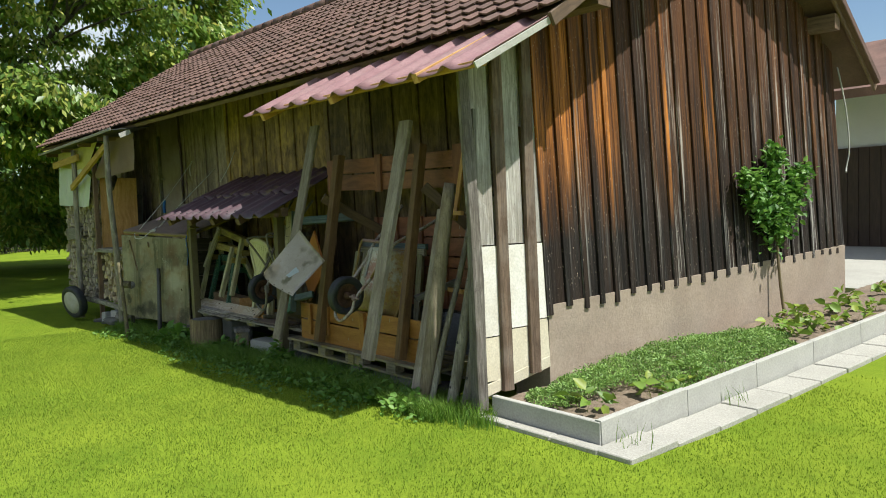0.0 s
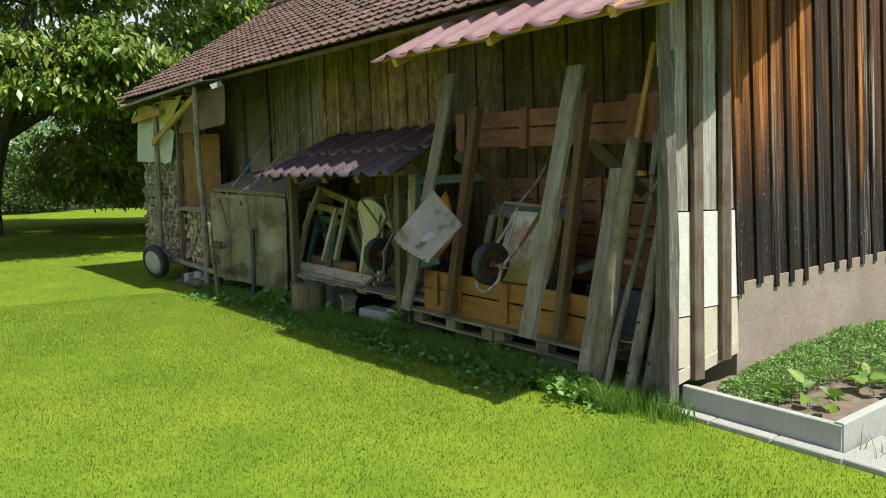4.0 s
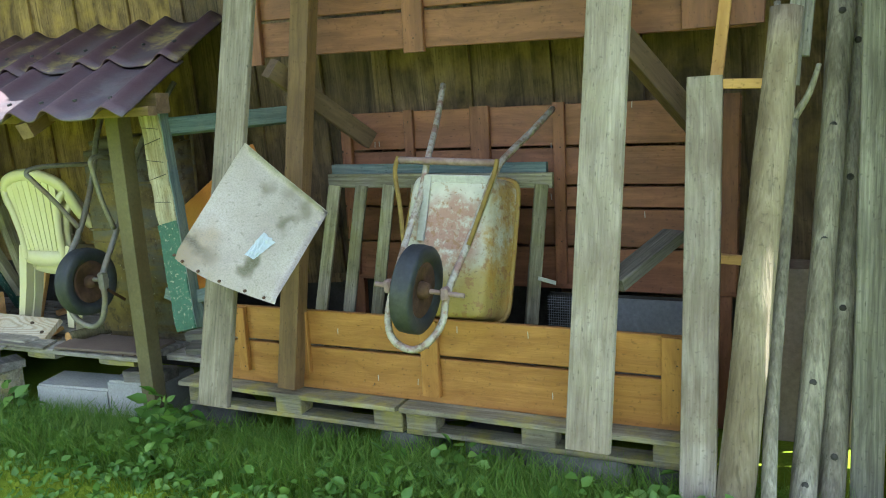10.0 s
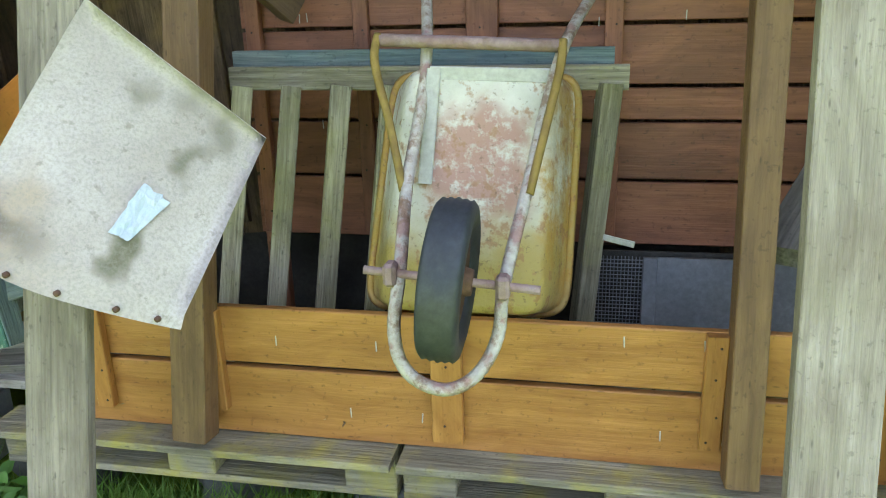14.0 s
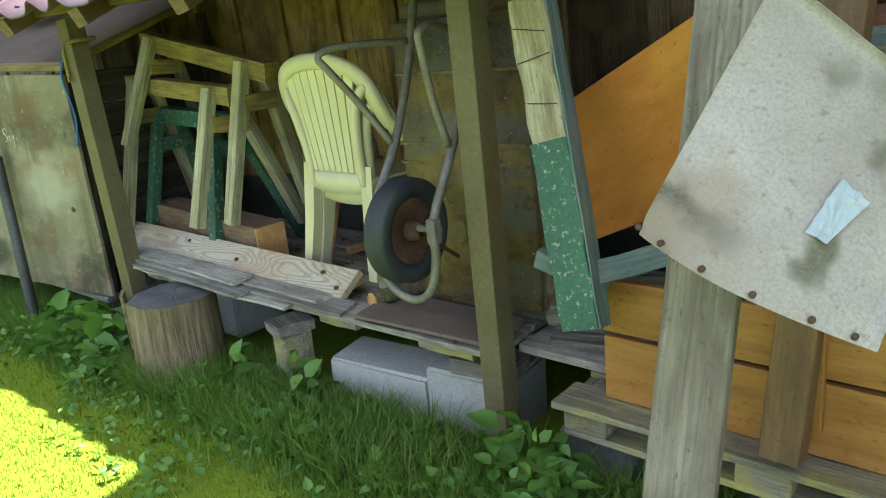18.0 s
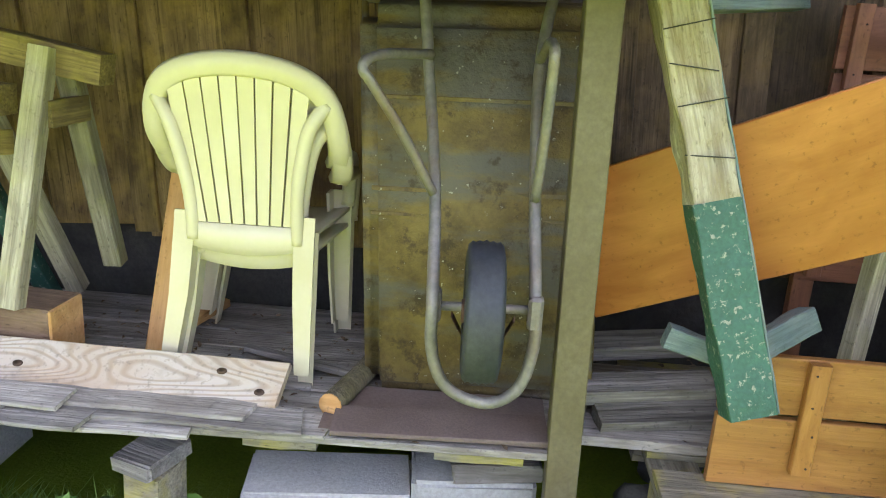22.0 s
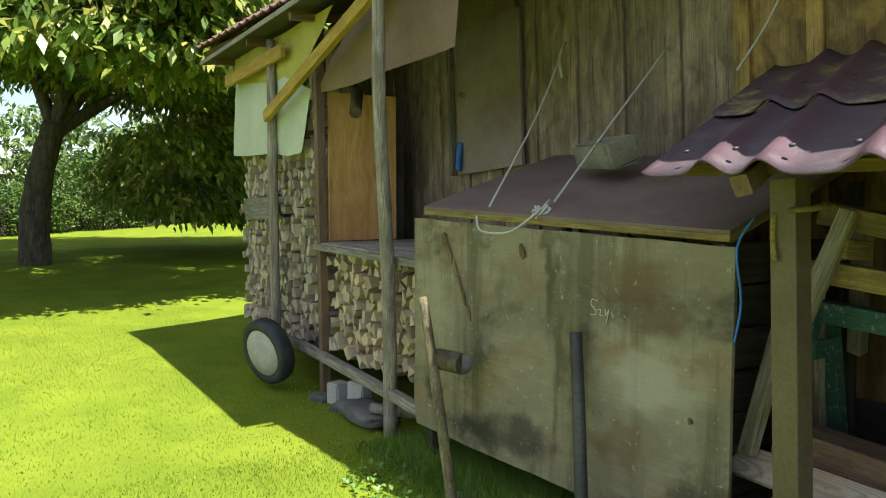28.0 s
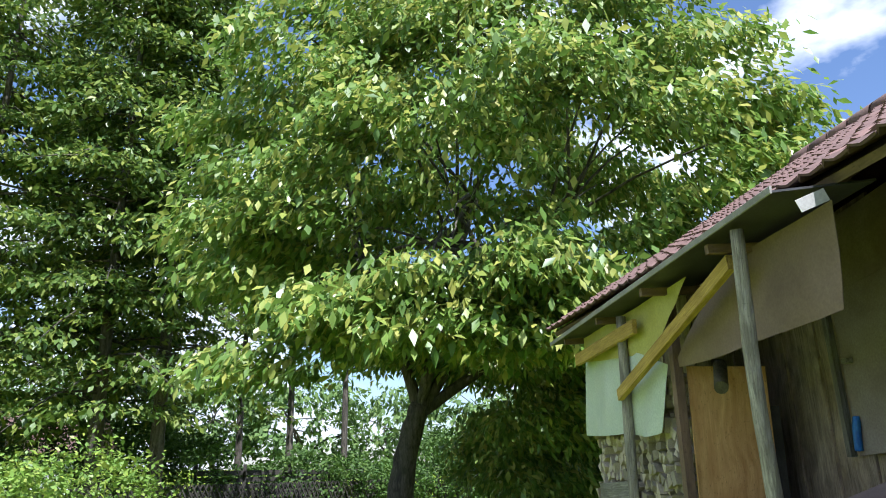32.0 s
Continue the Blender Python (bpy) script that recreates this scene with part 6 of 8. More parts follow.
CHAIR_M = pose(-4.285, -0.565, 0.30, 0, 0, 1)
chair_low = garden_chair(CHAIR_M)
tagged(copy_thing(chair_low, CHAIR_M @ pose(0, -0.05, 0.055)), "yellowed white plastic garden chair with a slatted back stacked on another")

barrow_b = thing("wheelbarrow", (-3.6, -0.8, 0.3), "rusty olive steel wheelbarrow stood upright on its tray, wheel down", "wheelbarrow", "wheelbarrows in the lean-to")
tray("tray", [(-3.98, -0.60, 1.39), (-3.34, -0.58, 1.41), (-3.27, -0.66, 0.325), (-3.93, -0.65, 0.30)], 1.04, 0.16, TRAY_B, TRAY_B, barrow_b, (0, 1, 0.05))
for zz, th in ((1.18, 0.012), (0.93, 0.014), (0.86, 0.012)):
    board("weld_seam", (-3.93, -0.606 - (1.4 - zz) * 0.04, zz - 0.01), (-3.34, -0.590 - (1.4 - zz) * 0.06, zz), th, 0.008, TRAY_B, barrow_b)
wheel("wheel", (-3.597, -0.975, 0.715), 0.172, 0.092, barrow_b, turn=3)
tube("frame_tube", [(-3.86, -0.42, 1.72), (-3.81, -0.60, 1.45), (-3.775, -0.70, 1.22), (-3.735, -0.85, 0.97), (-3.715, -1.01, 0.76), (-3.71, -1.01, 0.62), (-3.67, -1.005, 0.525), (-3.575, -1.0, 0.488), (-3.50, -0.995, 0.53), (-3.47, -0.99, 0.64), (-3.475, -0.98, 0.76), (-3.49, -0.84, 0.97), (-3.50, -0.69, 1.25), (-3.475, -0.58, 1.45), (-3.42, -0.40, 1.70)], 0.0150, 0.0150, TUBE_B, barrow_b, "grey steel tube frame with mossy rust", n=10)
tube("stand", [(-3.74, -0.86, 0.97), (-3.81, -0.93, 1.12), (-3.875, -0.99, 1.235), (-3.893, -1.0, 1.263), (-3.885, -0.98, 1.285), (-3.85, -0.90, 1.295), (-3.775, -0.70, 1.29)], 0.0125, 0.0125, TUBE_B, barrow_b, n=8)
tube("stand", [(-3.49, -0.86, 0.97), (-3.485, -0.92, 1.12), (-3.482, -0.955, 1.27), (-3.482, -0.961, 1.317), (-3.485, -0.93, 1.335), (-3.49, -0.88, 1.335), (-3.50, -0.68, 1.29)], 0.0125, 0.0125, TUBE_B, barrow_b, n=8)
tube("axle", [(-3.73, -0.985, 0.725), (-3.46, -0.97, 0.728)], 0.012, 0.012, TUBE_B, barrow_b, steps=1)
for xx in (-3.713, -3.473):
    put("clamp", box_mesh("clamp", 0.035, 0.045, 0.085, TUBE_B, 0.008), Matrix.Translation((xx, -0.985, 0.727)), barrow_b)
for xx in (-3.67, -3.52):
    board("strut", (xx, -0.97, 0.70), (xx + (0.02 if xx < -3.6 else -0.02), -0.80, 0.58), 0.015, 0.004, RUST, barrow_b, (1, 0, 0))

# green gate post with bare notched top, its cross bars
gate = thing("gate_post", (-2.93, -0.98, 0.5), "notched old gate post, chipped green paint below and bare wood above", "post")
a, b = Vector((-2.946, -0.985, 0.512)), Vector((-3.235, -0.775, 1.56))
mid = a.lerp(b, 0.47)
board("painted_end", a, mid, 0.115, 0.075, GREEN_OLD, gate, (0.1, -1, 0.1), cells=16, rag=0.006)
board("bare_end", mid, b, 0.112, 0.074, BARE, gate, (0.1, -1, 0.1), cells=18, rag=0.010)
gm = axes(a, b, (0.1, -1, 0.1)).to_3x3()
gs = gm.col[1] if gm.col[1].x > 0 else -gm.col[1]
board("painted_side", a + gs * 0.060, b + gs * 0.059, 0.070, 0.006, BLUE_OLD, gate, tuple(gs), cells=14, rag=0.004)
for u in (0.56, 0.66, 0.75, 0.82, 0.9, 0.95):
    p = a.lerp(b, u)
    board("notch", p + Vector((-0.055, -0.037, 0.01)), p + Vector((0.055, -0.045, 0.02 + 0.02 * math.sin(u * 40))), 0.003, 0.004, NEAR_BLACK, gate, (0, -1, 0.1))
board("cross_bar", (-3.20, -0.78, 1.46), (-2.74, -0.24, 1.50), 0.085, 0.05, BLUE_OLD, gate, (0.6, -0.6, 0.2))
board("cross_bar", (-2.95, -0.93, 0.655), (-2.77, -0.80, 0.70), 0.065, 0.05, BLUE_OLD, gate, (0.2, -1, 0.3), cells=6, rag=0.006)
board("cross_bar", (-3.145, -0.90, 0.665), (-2.93, -0.90, 0.605), 0.055, 0.04, BLUE_OLD, gate, cells=6, rag=0.006)
board("veneer_panel", (-3.36, -0.56, 0.755), (-2.50, -0.86, 1.18), 0.42, 0.018, VENEER, None, (0, -1, 0.0), label="large orange wood-veneer panel leaning askew behind the post", category="panel")
for k, (x0, x1, yy, z) in enumerate(((-3.3, -2.9, -0.62, 0.36), (-3.25, -2.85, -0.68, 0.30), (-3.3, -2.95, -0.45, 0.42))):
    board("scrap_timber", (x0, yy, z), (x1, yy + 0.08, z + 0.01), 0.09, 0.05, GREY, None, (0, -0.3, 1), "grey timber scrap between deck and pallet", "timber scrap", "timber scraps by the deck")
board("carrier", (-3.35, -0.5, 0.265), (-2.9, -0.5, 0.265), 0.5, 0.03, DECK, None, (0, 0, 1), "grey boards bridging deck and pallet", "board")

# stump, blocks, small post
stump = thing("tree_stump", (-5.1, -1.06, -0.08), "sawn tree stump chopping block with cracked bark", "stump")
vb, fb, ns = [], [], 28
for j, (z, rr) in enumerate(((-0.16, 0.225), (-0.02, 0.205), (0.10, 0.195), (0.22, 0.192), (0.298, 0.190))):
    for i in range(ns):
        a_ = 2 * math.pi * i / ns
        r_ = rr * (1 + 0.05 * noise.noise((math.cos(a_) * 2, math.sin(a_) * 2, z * 2)) + 0.03 * math.sin(9 * a_ + z * 3))
        vb.append((r_ * math.cos(a_), r_ * math.sin(a_), z))
for j in range(4):
    fb += [(j * ns + i, j * ns + (i + 1) % ns, (j + 1) * ns + (i + 1) % ns, (j + 1) * ns + i) for i in range(ns)]
put("bark", mesh_of("bark", vb, fb, BARK, True), Matrix.Translation((-5.085, -1.045, -0.04)), stump)
put("cut_face", mesh_of("cut_face", [(x * 0.985, y * 0.985, z - 0.002) for x, y, z in vb[-ns:]] + [(0, 0, 0.298)], [(i, (i + 1) % ns, ns) for i in range(ns)], CUT), Matrix.Translation((-5.085, -1.045, -0.04)), stump, "grey cracked saw cut")
put("concrete_block", box_mesh("concrete_block", 0.495, 0.23, 0.24, CONCRETE, 0.012, 0.003, 2), Matrix.Translation((-4.02, -0.71, -0.06)) @ pose(0, 0, 0, 1, 1, 7.7), None, "pale concrete block under the deck", "concrete block", "concrete blocks under the deck")
put("concrete_block", box_mesh("concrete_block", 0.36, 0.3, 0.30, CONCRETE, 0.012, 0.004, 2), Matrix.Translation((-3.60, -0.63, -0.04)) @ pose(0, 0, 0, 0, 0, 7), None, "mossy concrete block under the deck", "concrete block", "concrete blocks under the deck")
put("wood_block", box_mesh("wood_block", 0.26, 0.14, 0.06, DECK, 0.006, 0.006, 2), Matrix.Translation((-3.53, -0.70, 0.14)) @ pose(0, 0, 0, 0, 0, 8), None, "small wooden packer on the concrete block", "packer")
put("concrete_block", box_mesh("concrete_block", 0.4, 0.3, 0.3, CONCRETE, 0.012, 0.004), Matrix.Translation((-5.35, -0.55, 0.03)), None, "concrete block under the far end of the deck", "concrete block", "concrete blocks under the deck")
sp_ = thing("short_post", (-4.55, -0.9, -0.1), "short squared post propping the deck", "post")
put("shaft", box_mesh("shaft", 0.115, 0.14, 0.34, PALLET, 0.006, 0.004, 2), Matrix.Translation((-4.50, -0.84, -0.045)) @ pose(0, 0, 0, 0, 2, -16), sp_)
put("cap", box_mesh("cap", 0.135, 0.18, 0.05, DECK, 0.006, 0.004, 2), Matrix.Translation((-4.503, -0.838, 0.15)) @ pose(0, 0, 0, 0, 3, -16), sp_)
for k in range(4):
    a_ = k * 1.75 + 0.2 + 0.4 * (k % 2)
    p = Vector((-5.085, -1.045, 0.2575))
    d = Vector((math.cos(a_), math.sin(a_), 0))
    board("crack", p + d * random.uniform(0.01, 0.04), p + d * random.uniform(0.10, 0.18), 0.0035, 0.003, NEAR_BLACK, stump, (0, 0, 1), taper=0.4)
board("bark_flake", (-5.285, -1.17, -0.16), (-5.295, -1.175, 0.27), 0.11, 0.016, BARK, stump, (-0.6, -1, 0), label="loose slab of bark")

# ---- feed box with plywood front ----
bin_ = thing("storage_bin", (-6.9, -0.6, 0.0), "large plywood-fronted storage bin with a sloping brown lid", "bin")
# dark tone that carries the shade inside the bin's open side
BIN_SHADE = wood("bin_shade_wood", (0.035, 0.03, 0.022), (0.09, 0.078, 0.055), (0.03, 0.025, 0.02), 0.4)
pv, pf, nx, nz = [], [], 16, 8
for j in range(nz + 1):
    for i in range(nx + 1):
        u, v = i / nx, j / nz
        xx = -7.93 + 2.075 * u + (0.02 * (1 - u) if j == 0 else 0)
        zz = 0.085 + (1.222 - 0.055 * u) * v + 0.006 * noise.noise((u * 9, v * 3, 5))
        yy = -1.215 + 0.235 * u - 0.025 * math.sin(math.pi * u) * (1 - v) + 0.01 * noise.noise((u * 3, v * 3, 2))
        pv.append((zz, xx, yy))
me_v = [Vector((xx + 6.9, yy + 1.1, zz)) for zz, xx, yy in pv]
w = nx + 1
pf = [(j * w + i, j * w + i + 1, (j + 1) * w + i + 1, (j + 1) * w + i) for j in range(nz) for i in range(nx)]
o = len(me_v)
me_v += [q + Vector((0, 0.016, 0)) for q in me_v[:o]]
pf += [tuple(o + q for q in reversed(f)) for f in pf[:]]
rim = [i for i in range(nx + 1)] + [j * w + nx for j in range(1, nz + 1)] + [nz * w + i for i in range(nx - 1, -1, -1)] + [j * w for j in range(nz - 1, 0, -1)]
pf += [(rim[k], rim[(k + 1) % len(rim)], o + rim[(k + 1) % len(rim)], o + rim[k]) for k in range(len(rim))]
put("plywood_front", mesh_of("plywood_front", me_v, pf, PLY), Matrix.Translation((-6.9, -1.1, 0)), bin_, "stained weathered plywood sheet")
for xx, z0, z1, yy in ((-5.90, 0.0, 1.26, -0.96), (-7.85, 0.0, 1.30, -1.16), (-5.90, 0.0, 1.5, -0.12), (-7.9, 0.0, 1.55, -0.12)):
    board("corner_post", (xx - 0.05 if xx > -6 else xx, yy + 0.03, z0 - 0.2), (xx - 0.05 if xx > -6 else xx, yy + 0.03, z1), 0.05, 0.05, BIN_SHADE, bin_)
# the side is open: added dark boards, set back, stand in for its shade
for k in range(7):
    zz = 0.12 + k * 0.175
    board("side_board", (-6.02, -0.94, zz), (-6.02, -0.1, zz), 0.165, 0.02, BIN_SHADE, bin_, (1, 0, 0))
board("floor_board", (-7.9, -0.6, 0.06), (-5.9, -0.55, 0.06), 0.9, 0.03, GREY, bin_, (0, 0, 1))
lid_v = [(-7.82, -1.215, 1.365), (-5.90, -0.955, 1.30), (-5.98, -0.04, 1.60), (-8.05, -0.08, 1.70)]
lid = thing("bin_lid", (-6.9, -0.6, 1.5), "sloping lid covered in worn brown felt, propped by cords", "lid")
put("felt_top", mesh_of("felt_top", [Vector(q) + Vector((0, 0, dz)) for dz in (0.012, -0.006) for q in lid_v], [(0, 1, 2, 3), (7, 6, 5, 4), (0, 4, 5, 1), (1, 5, 6, 2), (2, 6, 7, 3), (3, 7, 4, 0)], FELT), Matrix(), lid, "worn brown roofing felt")
board("edge_batten", (-7.82, -1.20, 1.345), (-5.90, -0.945, 1.282), 0.03, 0.03, TRESTLE, lid)
board("edge_batten", (-5.92, -0.94, 1.282), (-6.0, -0.06, 1.58), 0.03, 0.03, TRESTLE, lid, (1, 0, 0))
put("stone_block", box_mesh("stone_block", 0.37, 0.19, 0.14, surf("mossy_sandstone", (0.17, 0.165, 0.125), (0.30, 0.29, 0.235), 9, 0.95, bump=0.8, c3=(0.20, 0.19, 0.05), scale3=6, amt3=0.6, fine=70), 0.014, 0.010, 2), Matrix.Translation((-7.02, -0.56, 1.665)) @ pose(0, 0, 0, 18, 2, -14), None, "mossy stone block weighting the lid", "stone block")


def cord(pts, label, r=0.006, mat_=None):
    return tube("rope", pts, r, r, mat_ or ROPE, None, label, "rope", "cords of the bin lid", n=6, steps=4)


cord([(-8.03, -0.02, 2.46), (-7.62, -0.55, 1.93), (-7.22, -1.16, 1.385)], "grey cord tied from the wall to the bin lid")
cord([(-8.03, -0.02, 2.46), (-8.04, -0.06, 2.35), (-8.0, -0.07, 2.22)], "frayed end of a grey cord on the wall", 0.009)
cord([(-7.12, -0.02, 2.28), (-7.02, -0.5, 1.85), (-6.92, -0.98, 1.41)], "grey cord tied from the wall to the bin lid")
cord([(-6.35, -0.02, 2.5), (-6.43, -0.1, 2.25), (-6.5, -0.2, 2.05)], "grey cord hanging on the wall")
cord([(-7.24, -1.225, 1.335), (-7.2, -1.235, 1.27), (-7.1, -1.22, 1.255), (-6.98, -1.19, 1.27), (-6.90, -1.10, 1.36), (-6.93, -1.0, 1.42)], "slack grey cord looped over the plywood front")
for k in range(5):
    a_ = k * 1.1
    cord([(-6.95 + 0.03 * math.cos(a_), -1.06, 1.36 + 0.035 * math.sin(a_)), (-6.92, -1.09 + 0.02 * math.sin(a_), 1.33 + 0.01 * k), (-6.89 + 0.03 * math.sin(a_), -1.05, 1.36 + 0.03 * math.cos(a_)), (-6.94, -1.03, 1.385)], "knotted bundle of grey cord on the lid", 0.008)
cord([(-5.60, -1.03, 1.395), (-5.52, -1.04, 1.40), (-5.50, -0.95, 1.41), (-5.62, -0.93, 1.40), (-5.66, -1.02, 1.38), (-5.66, -1.03, 1.28), (-5.64, -1.04, 1.22)], "yellow strap tied round the post", 0.010, TRESTLE)
BLUE = surf("blue_cord", (0.02, 0.12, 0.42), (0.04, 0.2, 0.55), 20, 0.6, bump=0.2)
cord([(-5.80, -0.95, 1.36), (-5.84, -0.99, 1.25), (-5.83, -0.97, 1.05), (-5.84, -0.99, 0.9)], "blue cord hanging at the bin's corner", 0.005, BLUE)
cord([(-9.30, -0.06, 1.86), (-9.29, -0.08, 1.76), (-9.31, -0.07, 1.64)], "blue rag hanging by the shutter", 0.028, BLUE)

tube("propped_stick", [(-7.12, -1.42, -0.19), (-7.32, -1.41, 0.42), (-7.49, -1.40, 0.90)], 0.030, 0.026, STICK, None, "mossy branch propping the plywood front", "stick", n=10, lumps=0.15)
peg = tube("log_peg", [(-7.40, -1.36, 0.585), (-7.32, -1.33, 0.583), (-7.24, -1.305, 0.58)], 0.055, 0.055, STICK, None, "short log wedged on the branch", "log", n=14)
put("cut_end", ring_mesh("cut_end", [(0.0, -0.004), (0.052, -0.004), (0.052, 0.002), (0.0, 0.002)], CUT, 16), Matrix.Translation((-7.238, -1.304, 0.58)) @ pose(0, 0, 0, 0, 0, 62), peg)
tube("iron_pipe", [(-6.42, -1.20, -0.16), (-6.49, -1.165, 0.36), (-6.575, -1.125, 0.835)], 0.030, 0.028, ZINC, None, "dark iron pipe leaning on the plywood front", "pipe", n=10)

# ---- shutter on the wall ----
SHUT = surf("grey_brown_shutter", (0.16, 0.115, 0.09), (0.27, 0.215, 0.185), 1.6, 0.6, bump=0.1, c3=(0.27, 0.255, 0.245), scale3=1.6, amt3=0.5)
shutter = thing("wall_shutter", (-9.0, -0.03, 1.6), "closed grey-brown sheet shutter on the barn wall", "shutter")
put("leaf", box_mesh("leaf", 0.88, 0.03, 1.14, SHUT, 0.004), Matrix.Translation((-8.94, -0.035, 2.20)) @ pose(0, 0, 0, 0, -3.5, 0), shutter)
put("upper_leaf", box_mesh("upper_leaf", 0.80, 0.024, 0.55, SHUT, 0.004), Matrix.Translation((-9.0, -0.03, 3.02)) @ pose(0, 0, 0, 0, -3.5, 0), shutter)
board("frame_post", (-9.41, -0.06, 1.6), (-9.50, -0.06, 3.0), 0.05, 0.05, GREY, shutter)
put("knob", box_mesh("knob", 0.06, 0.06, 0.035, GREY, 0.006), Matrix.Translation((-9.28, -0.08, 2.24)), shutter)

YELLOW = surf("yellow_sheet", (0.45, 0.40, 0.08), (0.56, 0.53, 0.16), 3, 0.5, bump=0.15, c3=(0.33, 0.27, 0.06), scale3=2, amt3=0.5)
YELLOWW = wood("yellow_stained_spruce", (0.36, 0.23, 0.04), (0.55, 0.38, 0.075), (0.26, 0.16, 0.03), 0.4, grain=9, vary=0.1)

# ---- firewood ----
BARKS = surf("firewood", (0.44, 0.33, 0.20), (0.70, 0.59, 0.42), 6, 0.9, bump=0.4, c3=(0.24, 0.22, 0.19), scale3=3, amt3=0.75, fine=80, vary=0.35)
OLDWOOD = surf("grey_firewood", (0.30, 0.25, 0.18), (0.56, 0.49, 0.37), 6, 0.9, bump=0.4, c3=(0.14, 0.125, 0.105), scale3=3, amt3=0.7, fine=80, vary=0.45)


def billet_meshes(material, kinds=12):
    out = []
    rnd = random.Random(5)
    for k in range(kinds):
        r = 0.058
        c = rnd.choice((3, 3, 3, 4, 5))
        angs = sorted(rnd.uniform(0, 2 * math.pi) if c > 3 else i * 2.1 + rnd.uniform(-.3, .3) for i in range(c))
        angs = [a + 0.15 * i for i, a in enumerate(angs)] if max(angs) - min(angs) < 3 else angs
        ring = [(r * math.cos(a) * rnd.uniform(0.75, 1.1), r * math.sin(a) * rnd.uniform(0.75, 1.1)) for a in [2 * math.pi * (i + rnd.uniform(-.22, .22)) / c for i in range(c)]]
        L = 0.33
        v = [(x, -L / 2 + (0.004 * i), z) for i, (x, z) in enumerate(ring)] + [(x * 0.94, L / 2, z * 0.94) for x, z in ring]
        f = [tuple(range(c)), tuple(range(2 * c - 1, c - 1, -1))] + [(i, c + i, c + (i + 1) % c, (i + 1) % c) for i in range(c)]
        me = mesh_of("billet", v, f, material)
        out.append((me, v, f))
    return out


def wood_stack(name, x0, x1, y, z0, top, material, label, parts_from, limit):
    t = thing(name, (x0, y, z0), label, "firewood", "firewood under the eave")
    kinds = billet_meshes(material)
    rnd = random.Random(9)
    rest_v, rest_f, n_parts, row, z = [], [], 0, 0, z0 + 0.05
    while z < 3:
        x = x0 + 0.05 + (0.05 if row % 2 else 0)
        any_ = False
        while x < x1 - 0.03:
            if z < top(x):
                any_ = True
                me, v, f = rnd.choice(kinds)
                s = rnd.uniform(0.75, 1.2)
                m = Matrix.Translation((x + rnd.uniform(-.012, .012), y + 0.165 + rnd.uniform(-.055, .03), z + rnd.uniform(-.015, .015))) @ pose(0, 0, 0, 0, rnd.uniform(0, 360), rnd.uniform(-5, 5)) @ Matrix.Diagonal((s, 1, s, 1))
                if x > parts_from and n_parts < limit:
                    put("billet", me, m, t)
                    n_parts += 1
                else:
                    o = len(rest_v)
                    rest_v += [m @ Vector(q) for q in v]
                    rest_f += [tuple(o + i for i in q) for q in f]
            x += rnd.uniform(0.086, 0.110)
        if not any_:
            break
        row += 1
        z += 0.083
    if rest_v:
        tagged(put("billets", mesh_of(name + "_rest", rest_v, rest_f, material), Matrix(), t), kind="stuff")
    # near-black box behind the billets: the gaps' shade put into colour
    put("dark_core", box_mesh("dark_core", x1 - x0 - 0.06, 0.5, (top(x0 + .3) + top(x1 - .3)) / 2 - z0 - 0.12, NEAR_BLACK, 0), Matrix.Translation(((x0 + x1) / 2, y + 0.52, z0 + (min(top(x0 + .3), top(x1 - .3)) - z0) / 2)), t)
    return t


wood_stack("low_woodpile", -9.78, -7.95, -1.0, 0.17, lambda x: 0.98, BARKS, "low pile of pale split firewood under a shelf", -9.8, 260)
wood_stack("tall_woodpile", -12.3, -9.95, -1.0, 0.08, lambda x: 1.95 + 0.3 * (x + 12.3) / 2.3, OLDWOOD, "tall pile of grey split firewood under the eave", -11.4, 290)
# the outer end of the tall pile turns the corner
shelf = thing("wood_shelf", (-8.9, -0.5, 1.05), "grey board shelf above the low woodpile", "shelf")
for k in range(6):
    yy = -1.0 + k * 0.17
    board("shelf_board", (-9.92, yy, 1.04), (-7.95, yy, 1.04), 0.16, 0.026, DECK, shelf, (0, 0, 1))
board("edge_rail", (-9.92, -1.09, 1.015), (-7.95, -1.10, 1.015), 0.05, 0.03, GREY, shelf)
put("side_panel", plank_mesh("side_panel", 1.22, 0.62, 0.022, FRESH), Matrix.Translation((-9.90, -0.66, 1.06)) @ axes((0, 0, 0), (0, 0, 1), (1, 0, 0)), shelf, "orange wooden side panel")
board("woodpile_post", (-9.78, -1.06, -0.26), (-9.92, -1.05, 2.86), 0.075, 0.07, BROWN, None, (0, -1, 0), "squared brown post between the woodpiles", "post")
rail = board("rail", (-10.2, -1.10, 0.14), (-8.0, -1.13, 0.12), 0.07, 0.06, GREY, None, (0, -1, 0), "grey rail under the woodpile", "rail")
board("rail", (-11.0, -1.06, 0.10), (-9.9, -1.06, 0.11), 0.08, 0.06, GREY, None, (0, -1, 0), "grey rail under the tall woodpile", "rail")
tube("ground_pole", [(-8.76, -1.12, -0.05), (-8.45, -0.93, -0.04), (-8.10, -0.72, -0.03)], 0.036, 0.036, LOGBARK, None, "short round pole lying on a flat stone", "pole", n=10)
rock("flat_stone", (-8.95, -1.06, -0.14), (0.30, 0.15, 0.045), STONE, "flat grey stone slab before the woodpile", "stones by the woodpile", 0)
